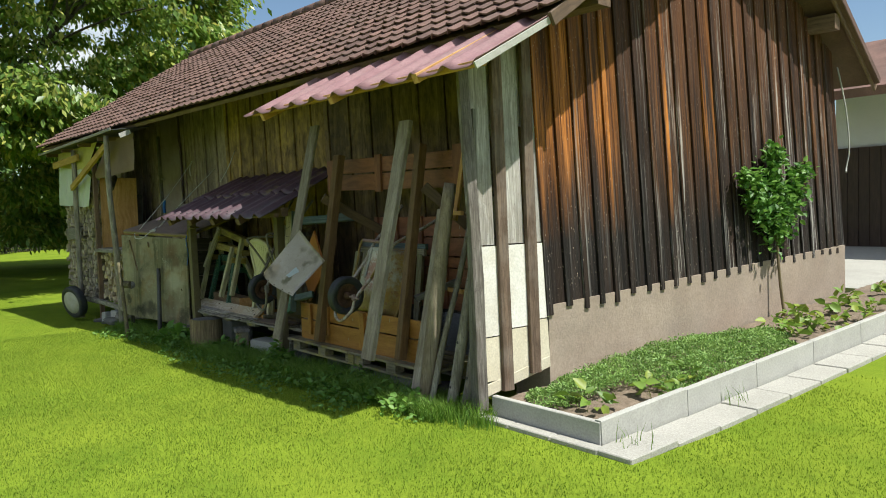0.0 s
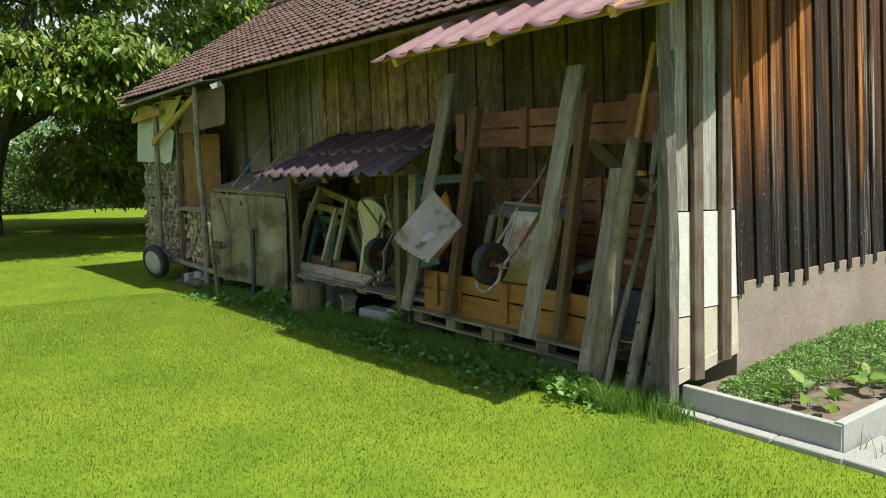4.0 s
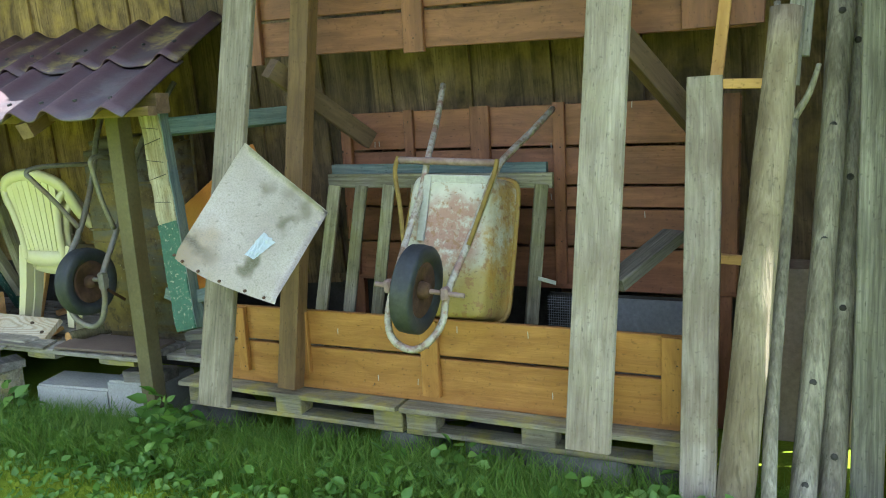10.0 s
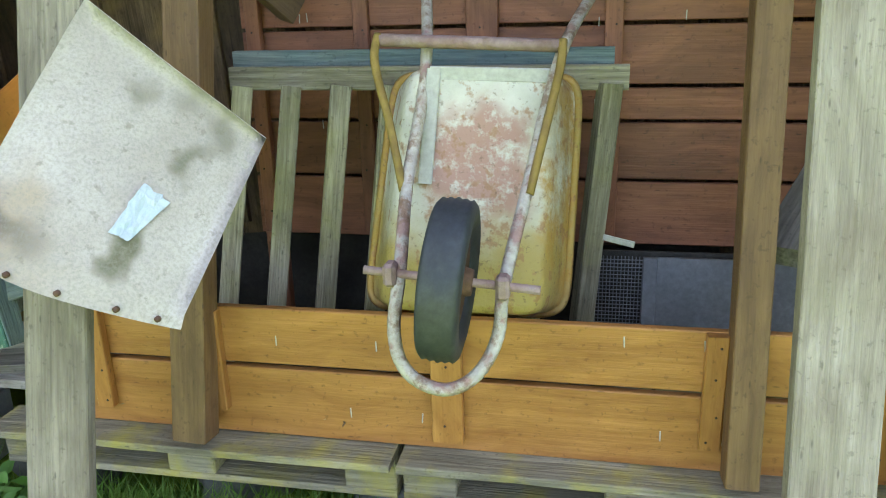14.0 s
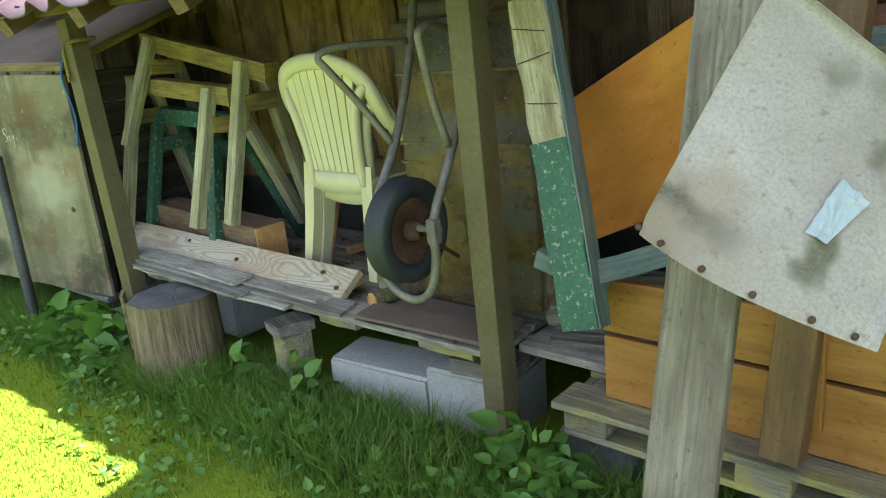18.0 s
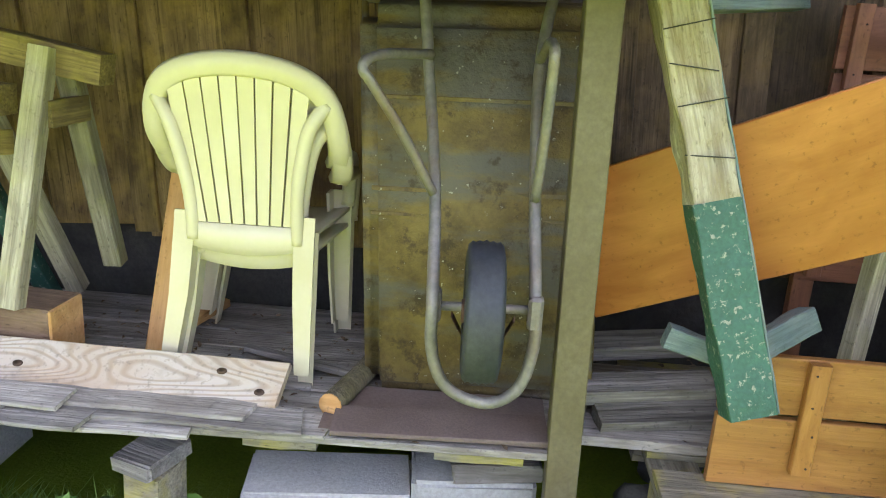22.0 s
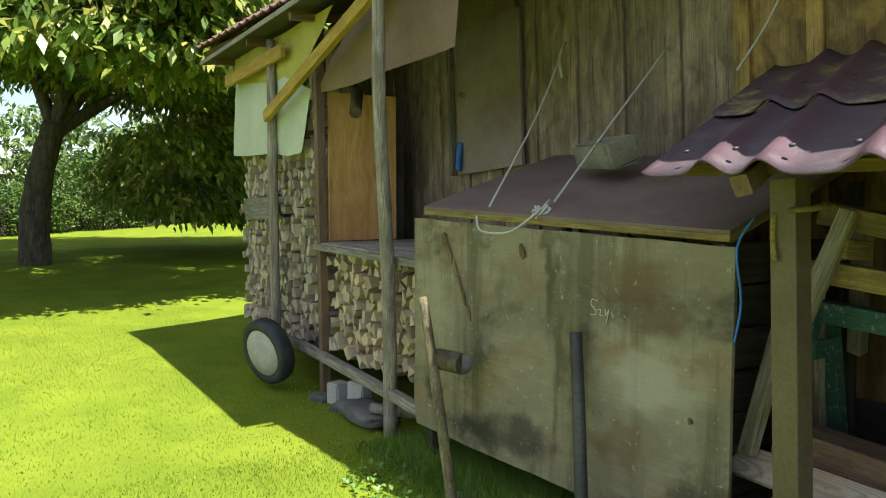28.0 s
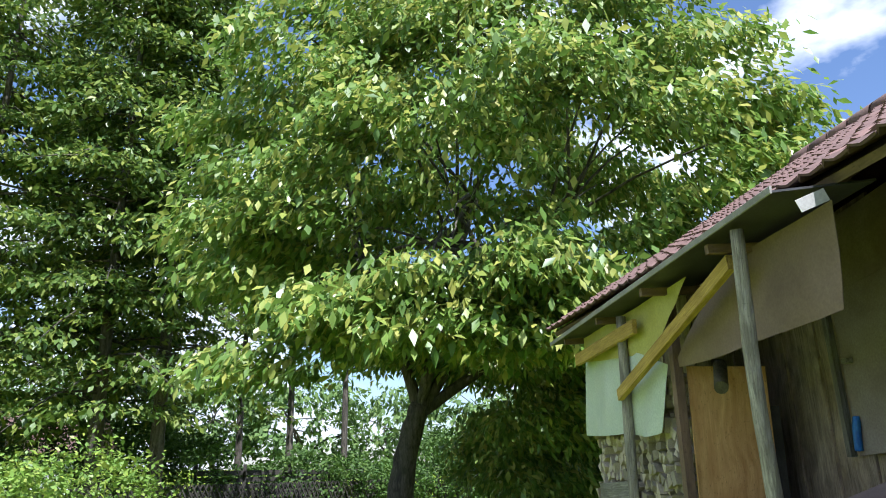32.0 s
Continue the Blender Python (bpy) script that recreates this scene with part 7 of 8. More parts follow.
put("grey_block", box_mesh("grey_block", 0.15, 0.14, 0.17, CONCRETE, 0.012, 0.004, 2), Matrix.Translation((-9.50, -1.06, -0.12)) @ pose(0, 0, 0, 0, 0, 12), None, "grey concrete block under the woodpile rail", "concrete block")
put("white_block", box_mesh("white_block", 0.17, 0.12, 0.17, HEWN, 0.012, 0.004, 2), Matrix.Translation((-9.32, -0.96, -0.09)) @ pose(0, 0, 0, 0, 4, 20), None, "whitish stone block under the woodpile rail", "stone block")
board("name_board", (-12.1, -1.045, 1.28), (-11.0, -1.05, 1.32), 0.22, 0.02, GREY, None, (0, -1, 0), "grey board nailed across the tall woodpile", "board")
for k, (xx, yy, s) in enumerate(((-9.7, -1.12, 0.12), (-9.35, -1.12, 0.09), (-7.95, -1.13, 0.16), (-7.3, -1.2, 0.12), (-6.3, -1.0, 0.12))):
    rock("stone", (xx, yy, ground_z(xx, yy) + 0.01), (s * 0.8, s * 0.7, s * 0.32), STONE, "flat grey stone by the woodpile", "stones by the woodpile", k + 20)
tube("eave_pole", [(-8.49, -1.10, -0.24), (-8.40, -1.16, 0.9), (-8.33, -1.25, 2.0), (-8.29, -1.27, 2.86)], 0.048, 0.040, LOGBARK, None, "round stripped pole holding up the eave", "pole", "poles under the eave", n=12, lumps=0.12)
tube("eave_pole", [(-10.74, -1.16, -0.28), (-10.75, -1.17, 1.4), (-10.72, -1.18, 2.82)], 0.048, 0.042, LOGBARK, None, "round stripped pole holding up the eave", "pole", "poles under the eave", n=12, lumps=0.12)
board("eave_brace", (-10.74, -1.23, 2.14), (-8.55, -1.20, 2.74), 0.10, 0.05, YELLOWW, None, (0, -1, 0), "yellowish diagonal brace under the eave", "brace")
board("eave_brace", (-12.1, -1.22, 2.62), (-10.3, -1.21, 2.66), 0.12, 0.04, YELLOWW, None, (0, -1, 0), "yellowish board under the eave", "brace")
tube("eave_bracket", [(-9.50, -0.9, 2.08), (-9.62, -0.84, 2.16), (-9.80, -0.75, 2.28)], 0.05, 0.05, STICK, None, "round log bracket behind the canvas", "bracket", n=10)


def cloth(name, corners, sag, material, label, category, folds=5):
    c = [Vector(q) for q in corners]
    n = 18
    v, f = [], []
    for j in range(n + 1):
        for i in range(n + 1):
            u, w_ = i / n, j / n
            p = (c[0] * (1 - u) + c[1] * u) * (1 - w_) + (c[3] * (1 - u) + c[2] * u) * w_
            p += Vector((0, -1, 0)) * (0.02 * math.sin(folds * math.pi * u + 2 * w_) * w_ + 0.012 * noise.noise(p * 4)) + Vector((0, 0, -sag * math.sin(math.pi * u) * w_))
            v.append(p)
    w2 = n + 1
    f = [(j * w2 + i, j * w2 + i + 1, (j + 1) * w2 + i + 1, (j + 1) * w2 + i) for j in range(n) for i in range(n)]
    o = len(v)
    v += [p + Vector((0, 0.003, 0)) for p in v[:o]]
    f += [tuple(o + q for q in reversed(k)) for k in f[:]]
    return put(name, mesh_of(name, v, f, material, True), Matrix(), None, label, category)


cloth("brown_canvas", [(-9.0, -1.05, 2.84), (-7.75, -1.02, 2.86), (-7.80, -1.03, 2.30), (-9.98, -1.03, 2.27)], 0.02, TARP_B, "brown canvas strip hung under the eave", "canvas", 3)
cloth("pale_tarp", [(-12.2, -1.10, 2.80), (-10.95, -1.10, 2.78), (-10.80, -1.12, 1.84), (-12.28, -1.10, 1.86)], 0.02, TARP_W, "pale green tarp hung over the tall woodpile", "tarp", 4)
cloth("pale_tarp", [(-10.78, -1.13, 2.55), (-9.95, -1.10, 2.30), (-10.18, -1.12, 1.80), (-10.80, -1.12, 1.82)], 0.03, TARP_W, "pale green tarp hung beside a pole", "tarp", 3)
# yellow strip across the top of the pale tarps
cloth("yellow_tarp", [(-12.15, -1.12, 2.86), (-9.4, -1.12, 2.86), (-10.2, -1.12, 2.42), (-12.1, -1.13, 2.6)], 0.0, YELLOW, "yellow sheet under the eave", "sheet", 3)

# tyre with a round lid leaning on the tall pile
tyre_t = thing("old_tyre", (-10.2, -1.40, -0.23), "old car tyre with a pale round disc leaning on the woodpile", "tyre")
mt = Matrix.Translation((-10.25, -1.395, 0.115)) @ pose(0, 0, 0, 0, 0, 19) @ pose(0, 0, 0, 12, 0, 0)
tp_prof = [(0.19, -0.055), (0.25, -0.07), (0.278, -0.06), (0.286, -0.025), (0.286, 0.025), (0.278, 0.06), (0.25, 0.07), (0.19, 0.055)]
put("tyre", ring_mesh("car_tyre", tp_prof, RUBBER, 36), mt, tyre_t)
put("disc", ring_mesh("disc", [(0.0, -0.07), (0.195, -0.07), (0.205, -0.055), (0.205, 0.02), (0.0, 0.02)], surf("pale_worn_disc", (0.40, 0.39, 0.30), (0.52, 0.50, 0.41), 5, 0.8, bump=0.2, c3=(0.28, 0.28, 0.2), scale3=3, amt3=0.5), 32), mt, tyre_t, "pale worn round disc")

# marks on the plywood and the wall
MARK = surf("pale_chalk", (0.55, 0.55, 0.42), (0.65, 0.64, 0.52), 20, 0.9, bump=0.1)
FLAKE = wood("bare_brown_veneer", (0.15, 0.10, 0.05), (0.27, 0.19, 0.10), (0.07, 0.04, 0.02), 0.5, grain=12, vary=0.2, knots=False, axis="z")


def ply_y(x):
    return -1.215 + 0.235 * (x + 7.93) / 2.075 - 0.012


for k, (x, z, w_, h) in enumerate(((-6.99, 1.17, 0.03, 0.085), (-7.615, 1.19, 0.035, 0.10), (-7.575, 1.12, 0.026, 0.10), (-7.525, 1.04, 0.024, 0.11), (-7.485, 0.97, 0.02, 0.10), (-7.445, 0.89, 0.018, 0.10), (-7.40, 0.81, 0.022, 0.09), (-6.02, 0.56, 0.02, 0.03))):
    c = 9
    rr = random.Random(k)
    ring = [(w_ / 2 * math.cos(2 * math.pi * i / c) * rr.uniform(0.6, 1.25), -0.006, h / 2 * math.sin(2 * math.pi * i / c) * rr.uniform(0.7, 1.2)) for i in range(c)]
    ring += [(a, 0.004, d) for a, b, d in ring]
    me = mesh_of("flaked_patch", ring, [tuple(range(c)), tuple(range(2 * c - 1, c - 1, -1))] + [(i, c + i, c + (i + 1) % c, (i + 1) % c) for i in range(c)], FLAKE)
    put("flaked_patch", me, Matrix.Translation((x, ply_y(x), z)) @ pose(0, 0, 0, 0, -18, 6.5), bin_, "dark flake where the veneer has split off")
for pts in ([(0.03, 0.06), (0.0, 0.065), (-0.005, 0.04), (0.02, 0.02), (0.022, 0.0), (-0.01, -0.005)], [(0.03, 0.02), (0.05, 0.025), (0.045, 0.0), (0.06, 0.0)], [(0.075, 0.03), (0.08, 0.0), (0.095, 0.03), (0.08, -0.04)]):
    tube("chalk_mark", [(-6.53 + a, ply_y(-6.53 + a) - 0.004, 0.92 + d) for a, d in pts], 0.0018, 0.0014, MARK, bin_, n=5, steps=3)

# ---- garden bed at the gable ----
def soil_z(y):
    return 0.08 + 0.052 * max(0.0, y + 0.2)


bm = bmesh.new()
bmesh.ops.create_grid(bm, x_segments=24, y_segments=110, size=1)
for v in bm.verts:
    xx, yy = 0.02 + (v.co.x + 1) * 0.515, -0.83 + (v.co.y + 1) * 3.6
    v.co = Vector((xx, yy, soil_z(yy) + 0.025 * noise.noise((xx * 5, yy * 5, 3)) + 0.018 * noise.noise((xx * 17, yy * 17, 8))))
bed = thing("garden_bed", (0.5, -0.8, 0), "narrow soil bed along the gable behind pale kerbs", "garden bed", "", "structure")
put("soil", bm_mesh("soil", bm, SOIL, True), Matrix(), bed, "crumbly brown soil")
yy = -0.86
while yy < 6.2:
    L = 0.98
    zc = soil_z(yy + 0.5) + 0.005
    kb = plank_mesh("kerb", L - 0.006, 0.26, 0.055, KERB, ch=0.006)
    put("kerb", kb, Matrix.Translation((1.06, yy, zc - 0.08)) @ axes((0, 0, 0), (0, 1, 0.052), (1, 0, 0)), bed, "")
    yy += L
put("kerb", plank_mesh("kerb_end", 1.03, 0.24, 0.05, KERB, ch=0.006), Matrix.Translation((0.05, -0.85, 0.005)) @ axes((0, 0, 0), (1, 0, 0.0), (0, -1, 0)), bed)
path = thing("slab_path", (1.3, 1, 0), "row of pale pebble-dash paving slabs beside the bed", "path", "", "structure")
yy = -0.98
k = 0
while yy < 6.4:
    L = 0.5
    put("slab", box_mesh("slab", 0.30, L - 0.012, 0.05, PAVER, 0.006), Matrix.Translation((1.255 + random.uniform(-.008, .008), yy + L / 2, ground_z(1.3, yy + L / 2) + 0.012 + random.uniform(-.004, .004))) @ pose(0, 0, 0, 2.6, 0, random.uniform(-1, 1)), path)
    yy += L
xx = 0.0
while xx < 1.05:
    put("slab", box_mesh("slab", 0.40, 0.10, 0.05, PAVER, 0.006), Matrix.Translation((xx + 0.12, -0.935, ground_z(xx, -1.0) + 0.006)), path)
    xx += 0.41


def leaf_cards(centres, size, rnd, tilt=0.7, ratio=0.55, fold=0.18):
    """Small pointed leaves of two folded halves round the given centres."""
    n = len(centres)
    c = np.asarray(centres, np.float32)
    yaw = rnd.uniform(0, 2 * np.pi, n)
    el = rnd.normal(0.15, tilt, n)
    L = size * rnd.uniform(0.65, 1.25, n)
    d = np.stack([np.cos(yaw) * np.cos(el), np.sin(yaw) * np.cos(el), np.sin(el)], 1)
    s = np.stack([-np.sin(yaw), np.cos(yaw), np.zeros(n)], 1)
    roll = rnd.normal(0, 0.5, n)[:, None]
    up = np.cross(d, s)
    s = s * np.cos(roll) + up * np.sin(roll)
    up = np.cross(d, s)
    W = (L * ratio / 2)[:, None]
    L = L[:, None]
    a, b = c, c + d * L - up * L * 0.08
    rise = up * W * fold * 2
    m1, m2 = c + d * L * 0.28 + s * W * 0.92 + rise, c + d * L * 0.28 - s * W * 0.92 + rise
    n1, n2 = c + d * L * 0.62 + s * W * 0.74 + rise, c + d * L * 0.62 - s * W * 0.74 + rise
    v = np.stack([a, m1, n1, b, n2, m2], 1).reshape(-1, 3)
    i = np.arange(n)[:, None] * 6
    f = np.concatenate([i + np.array([[0, 1, 2]]), i + np.array([[0, 2, 3]]), i + np.array([[0, 3, 4]]), i + np.array([[0, 4, 5]])], 1).reshape(-1, 3)
    return v, f


def foliage(name, v, f, material, parent=None, label="", category="", kind="", group=""):
    return put(name, soup(name, v, f, material), Matrix(), parent, label, category, group, kind)


RN = np.random.RandomState(7)
CARPET = leafy("carpet_plant_leaf", (0.13, 0.25, 0.055), (0.23, 0.38, 0.085), (0.34, 0.48, 0.13))
SQUASH = leafy("bed_plant_leaf", (0.12, 0.22, 0.03), (0.20, 0.32, 0.045), (0.30, 0.36, 0.05))
VINE = leafy("vine_leaf", (0.06, 0.16, 0.025), (0.12, 0.27, 0.04), (0.22, 0.38, 0.07))
WEED = leafy("weed_leaf", (0.082, 0.19, 0.026), (0.135, 0.275, 0.042), (0.21, 0.36, 0.07))
WALNUT = leafy("walnut_leaf", (0.10, 0.19, 0.032), (0.23, 0.35, 0.065), (0.50, 0.48, 0.11), 0.38, 0.42)
DARKLEAF = leafy("dark_tree_leaf", (0.06, 0.12, 0.022), (0.14, 0.22, 0.038), (0.30, 0.34, 0.06), 0.45, 0.35)
MIDLEAF = leafy("hedge_leaf", (0.04, 0.09, 0.014), (0.07, 0.145, 0.02), (0.12, 0.20, 0.03), 0.7, 0.3)
FARLEAF = leafy("far_tree_leaf", (0.075, 0.145, 0.032), (0.12, 0.205, 0.048), (0.19, 0.27, 0.07), 0.75, 0.3)

# carpet of low green plants in the bed
pts = []
while len(pts) < 26000:
    x, y = RN.uniform(0.05, 0.98), RN.uniform(-0.78, 2.5)
    e = ((x - 0.5) / 0.55) ** 2 + ((y - 0.8) / 1.75) ** 2 + 0.5 * noise.noise((x * 3, y * 3, 11))
    if e < 1.0 and not (x > 0.62 and y < 0.2 + 0.3 * noise.noise((y * 4, 1, 1))):
        h = 0.20 * (1 - e) ** 0.5 * (0.75 + 0.5 * noise.noise((x * 6, y * 6, 2)))
        pts.append((x, y, soil_z(y) + max(0.01, h) * RN.uniform(0.45, 1.0)))
v, f = leaf_cards(pts, 0.025, RN, 0.8, 0.5)
foliage("carpet_plant", v, f, CARPET, None, "dense low carpet of grey-green plants in the bed", "plants", "stuff")


def plant(name, at, n, r, h, size, material, label, rnd, stems=True):
    """A bush of leaves on thin stalks."""
    t = thing(name, at, label, "plant", "plants by the barn")
    at = Vector(at)
    c = []
    for k in range(n):
        a, q = rnd.uniform(0, 2 * math.pi), math.sqrt(rnd.uniform(0, 1))
        c.append((at.x + r * q * math.cos(a), at.y + r * q * math.sin(a), at.z + h * (0.25 + 0.75 * rnd.uniform(0, 1) * (1 - 0.5 * q))))
    v, f = leaf_cards(c, size, rnd, 0.5, 0.72)
    put("leaves", soup("leaves", v, f, material), Matrix(), t)
    if stems:
        sv, sf = [], []
        for k in range(min(n, 8)):
            p = Vector(c[k])
            o = len(sv)
            b = at.lerp(Vector((p.x, p.y, at.z)), 0.3)
            sv += [b + Vector((0.003, 0, -0.03)), b - Vector((0.003, 0, 0.03)), p + Vector((0, 0, 0.004)), b + Vector((0, 0.004, -0.03))]
            sf += [(o, o + 1, o + 2), (o + 1, o + 3, o + 2), (o + 3, o, o + 2)]
        put("stems", mesh_of("stems", sv, sf, material), Matrix(), t)
    return t


for k, (x, y) in enumerate(((0.72, -0.55), (0.86, 0.05), (0.8, 0.5), (0.7, 2.5), (0.45, 2.75), (0.85, 2.9), (0.6, 3.2), (0.3, 3.4), (0.85, 3.5), (0.55, 3.8), (0.75, 4.2), (0.35, 4.4), (0.8, 4.8), (0.5, 5.2), (0.85, 5.5))):
    plant("bed_plant", (x, y, soil_z(y)), 16, 0.17, 0.16, 0.115, SQUASH, "yellow-green broad-leaved young plant in the bed", RN)

# climber on the gable
climb = thing("wall_climber", (0.08, 3.4, 0.2), "bushy green climber trained up the gable wall", "climber")
tube("stem", [(0.14, 3.45, 0.22), (0.10, 3.42, 0.6), (0.07, 3.40, 1.1), (0.05, 3.38, 1.5)], 0.02, 0.012, BARK, climb)
c = []
for cx, cz, ry, rz, n_ in ((3.38, 1.35, 0.22, 0.32, 420), (3.35, 1.75, 0.16, 0.28, 300), (3.40, 2.03, 0.14, 0.14, 150), (2.95, 1.62, 0.16, 0.24, 260), (2.78, 1.80, 0.12, 0.10, 110), (3.85, 1.66, 0.16, 0.22, 240), (4.02, 1.85, 0.14, 0.10, 120), (3.15, 1.4, 0.16, 0.22, 180), (3.6, 1.45, 0.16, 0.22, 180)):
    for _ in range(n_):
        g = RN.normal(0, 0.5, 3)
        c.append((0.11 + abs(g[0]) * 0.13 - 0.061 * cz, cx + g[1] * ry, cz + g[2] * rz))
v, f = leaf_cards(c, 0.075, RN, 0.6, 0.75)
put("leaves", soup("leaves", v, f, VINE), Matrix(), climb)
cable = tube("wall_cable", [(-0.10, 5.28, 3.2), (-0.02, 5.32, 2.7), (0.02, 5.33, 2.2), (0.0, 5.30, 1.95), (0.03, 5.22, 1.88)], 0.010, 0.010, CONCRETE, None, "pale cable hanging down the gable corner", "cable", n=8)

# weeds in the shade of the lean-to
wp = [(-0.55, -1.35, 0.16), (-1.0, -1.45, 0.14), (-1.4, -1.4, 0.16), (-1.9, -1.35, 0.15), (-2.3, -1.4, 0.16), (-2.7, -1.35, 0.14), (-3.02, -1.2, 0.25), (-3.12, -1.08, 0.34), (-3.3, -1.25, 0.15), (-4.35, -1.1, 0.16), (-4.75, -1.15, 0.18), (-5.45, -1.2, 0.25), (-5.75, -1.2, 0.24), (-6.1, -1.25, 0.2), (-6.4, -1.3, 0.18), (-6.9, -1.4, 0.18), (-5.35, -1.4, 0.14), (-0.75, -1.2, 0.2), (-1.65, -1.2, 0.15), (-2.1, -1.2, 0.14), (-4.0, -1.2, 0.12), (-3.6, -1.15, 0.12), (-6.6, -1.55, 0.14), (-2.95, -1.45, 0.16)]
for k in range(14):
    wp.append((RN.uniform(-7.2, -0.3), RN.uniform(-1.5, -1.08), RN.uniform(0.08, 0.17)))
for k in range(15):
    wp.append((RN.uniform(-3.2, -0.3), RN.uniform(-1.3, -0.95), RN.uniform(0.12, 0.24)))
for x, y, h in wp:
    plant("weed", (x, y, ground_z(x, y)), 24, 0.15, h, 0.056, WEED, "leafy green weed growing before the lean-to", RN)

for x, y, h, q in ((-5.42, -1.22, 0.28, 0.12), (-5.62, -1.12, 0.34, 0.13), (-5.80, -1.22, 0.26, 0.12), (-5.36, -1.30, 0.14, 0.08), (-6.05, -1.18, 0.30, 0.12), (-4.66, -0.98, 0.22, 0.09), (-4.33, -0.96, 0.26, 0.08), (-3.98, -1.0, 0.10, 0.09), (-3.72, -0.98, 0.10, 0.08), (-3.14, -1.02, 0.36, 0.11), (-3.05, -1.10, 0.26, 0.10)):
    plant("broad_weed", (x, y, ground_z(x, y)), 26, 0.13, h, q, WEED, "broad-leaved green weed growing by the low deck", RN)
x = RN.uniform(-8.0, -0.2, 3200)
y = RN.uniform(-1.75, -0.85, 3200)
k_ = np.array([noise.noise((a * 2.2, b * 2.2, 4)) > -0.12 + 0.6 * max(0.0, -b - 1.45) for a, b in zip(x, y)])
v, f = leaf_cards([(a, b, ground_z(a, b) + RN.uniform(0.0, 0.07)) for a, b in zip(x[k_], y[k_])], 0.042, RN, 0.5, 0.7)
foliage("ground_cover", v, f, WEED, None, "low leafy ground cover in the shade of the lean-to", "plants", "stuff")

# ---- grass ----
GRASS = leafy("grass_blade", (0.146, 0.243, 0.018), (0.238, 0.333, 0.027), (0.37, 0.43, 0.055), 0.9, 0.4)
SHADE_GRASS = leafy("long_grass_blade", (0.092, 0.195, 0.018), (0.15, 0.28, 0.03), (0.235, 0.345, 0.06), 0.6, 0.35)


def blades(name, x, y, h, wid, material, label, lean=0.5):
    n = len(x)
    z = np.array([ground_z(a, b) + 0.02 * noise.noise((a * 0.7, b * 0.7, 0)) for a, b in zip(x, y)])
    yaw = RN.uniform(0, 2 * np.pi, n)
    hh = h * RN.uniform(0.5, 1.3, n)
    w_ = wid * RN.uniform(0.7, 1.3, n)
    ln = hh * lean * RN.uniform(0.1, 1.2, n)
    dy = RN.uniform(0, 2 * np.pi, n)
    b = np.stack([x, y, z - 0.005], 1)
    s = np.stack([np.cos(yaw), np.sin(yaw), 0 * yaw], 1) * w_[:, None]
    tip = b + np.stack([np.cos(dy) * ln, np.sin(dy) * ln, hh], 1)
    mid = b + np.stack([np.cos(dy) * ln * 0.3, np.sin(dy) * ln * 0.3, hh * 0.55], 1)
    v = np.stack([b - s, b + s, mid - s * 0.8, mid + s * 0.8, tip], 1).reshape(-1, 3)
    i = np.arange(n)[:, None] * 5
    f = np.concatenate([i + np.array([[0, 1, 3]]), i + np.array([[0, 3, 2]]), i + np.array([[2, 3, 4]])], 1).reshape(-1, 3)
    return put(name, soup(name, v, f, material), Matrix(), None, label, "grass", "", "stuff")


def scatter(n, x0, x1, y0, y1, keep=None):
    x, y = RN.uniform(x0, x1, n), RN.uniform(y0, y1, n)
    if keep is not None:
        k = keep(x, y)
        x, y = x[k], y[k]
    return x, y


def open_lawn(x, y):
    return ~((x > -0.1) & (x < 1.42) & (y > -1.0)) & ~((x < 0.0) & (y > -0.95))


x, y = scatter(340000, -8.5, 4.9, -5.0, 1.5, open_lawn)
blades("lawn_grass", x, y, 0.022, 0.0020, GRASS, "short mown bright green lawn grass")
x, y = scatter(200000, -18, 5.5, -6.5, 2.0, open_lawn)
blades("lawn_grass", x, y, 0.020, 0.0036, GRASS, "short mown bright green lawn grass")
x, y = scatter(52000, -8.4, -0.3, -1.50, -0.72, lambda a, b: b > -1.22 - 0.25 * np.clip((-a - 0.6) / 1.0, 0, 1) * RN.uniform(0, 1, len(a)))
blades("verge_grass", x, y, 0.07, 0.0026, SHADE_GRASS, "longer unmown grass along the lean-to", 0.8)
x, y = scatter(30000, -8.2, -0.15, -1.30, -0.85)
blades("verge_grass", x, y, 0.15, 0.0028, SHADE_GRASS, "longer unmown grass along the lean-to", 0.9)
cl = [(0.03, -1.05), (-0.12, -1.12), (0.12, -1.1), (-0.28, -1.2), (1.2, -0.75), (1.15, 0.6)]
x = np.concatenate([RN.normal(a, 0.09, 100 if k < 4 else 18) for k, (a, b) in enumerate(cl)])
y = np.concatenate([RN.normal(b, 0.07, 100 if k < 4 else 18) for k, (a, b) in enumerate(cl)])
blades("tall_grass", x, y, 0.16, 0.0032, SHADE_GRASS, "tall grass tuft at the corner of the wing", 0.6)

# ---- neighbouring house behind the gable ----
HOUSE = surf("white_house_render", (0.72, 0.74, 0.76), (0.80, 0.81, 0.82), 1.2, 0.9, bump=0.1)
BLUEGREY = surf("blue_grey_plinth_paint", (0.10, 0.13, 0.17), (0.13, 0.165, 0.21), 2, 0.8, bump=0.1)
GATE = wood("dark_brown_garage_door", (0.045, 0.026, 0.018), (0.085, 0.05, 0.035), (0.03, 0.02, 0.015), 0.3, grain=10, rough=0.6, vary=0.1, knots=False)
house = thing("neighbour_house", (0, 12, 0.3), "white rendered house with blue-grey plinth and dark garage door", "house")
put("wall", box_mesh("wall", 16.0, 0.3, 3.6, HOUSE, 0), Matrix.Translation((5.0, 12.0, 2.2)), house)
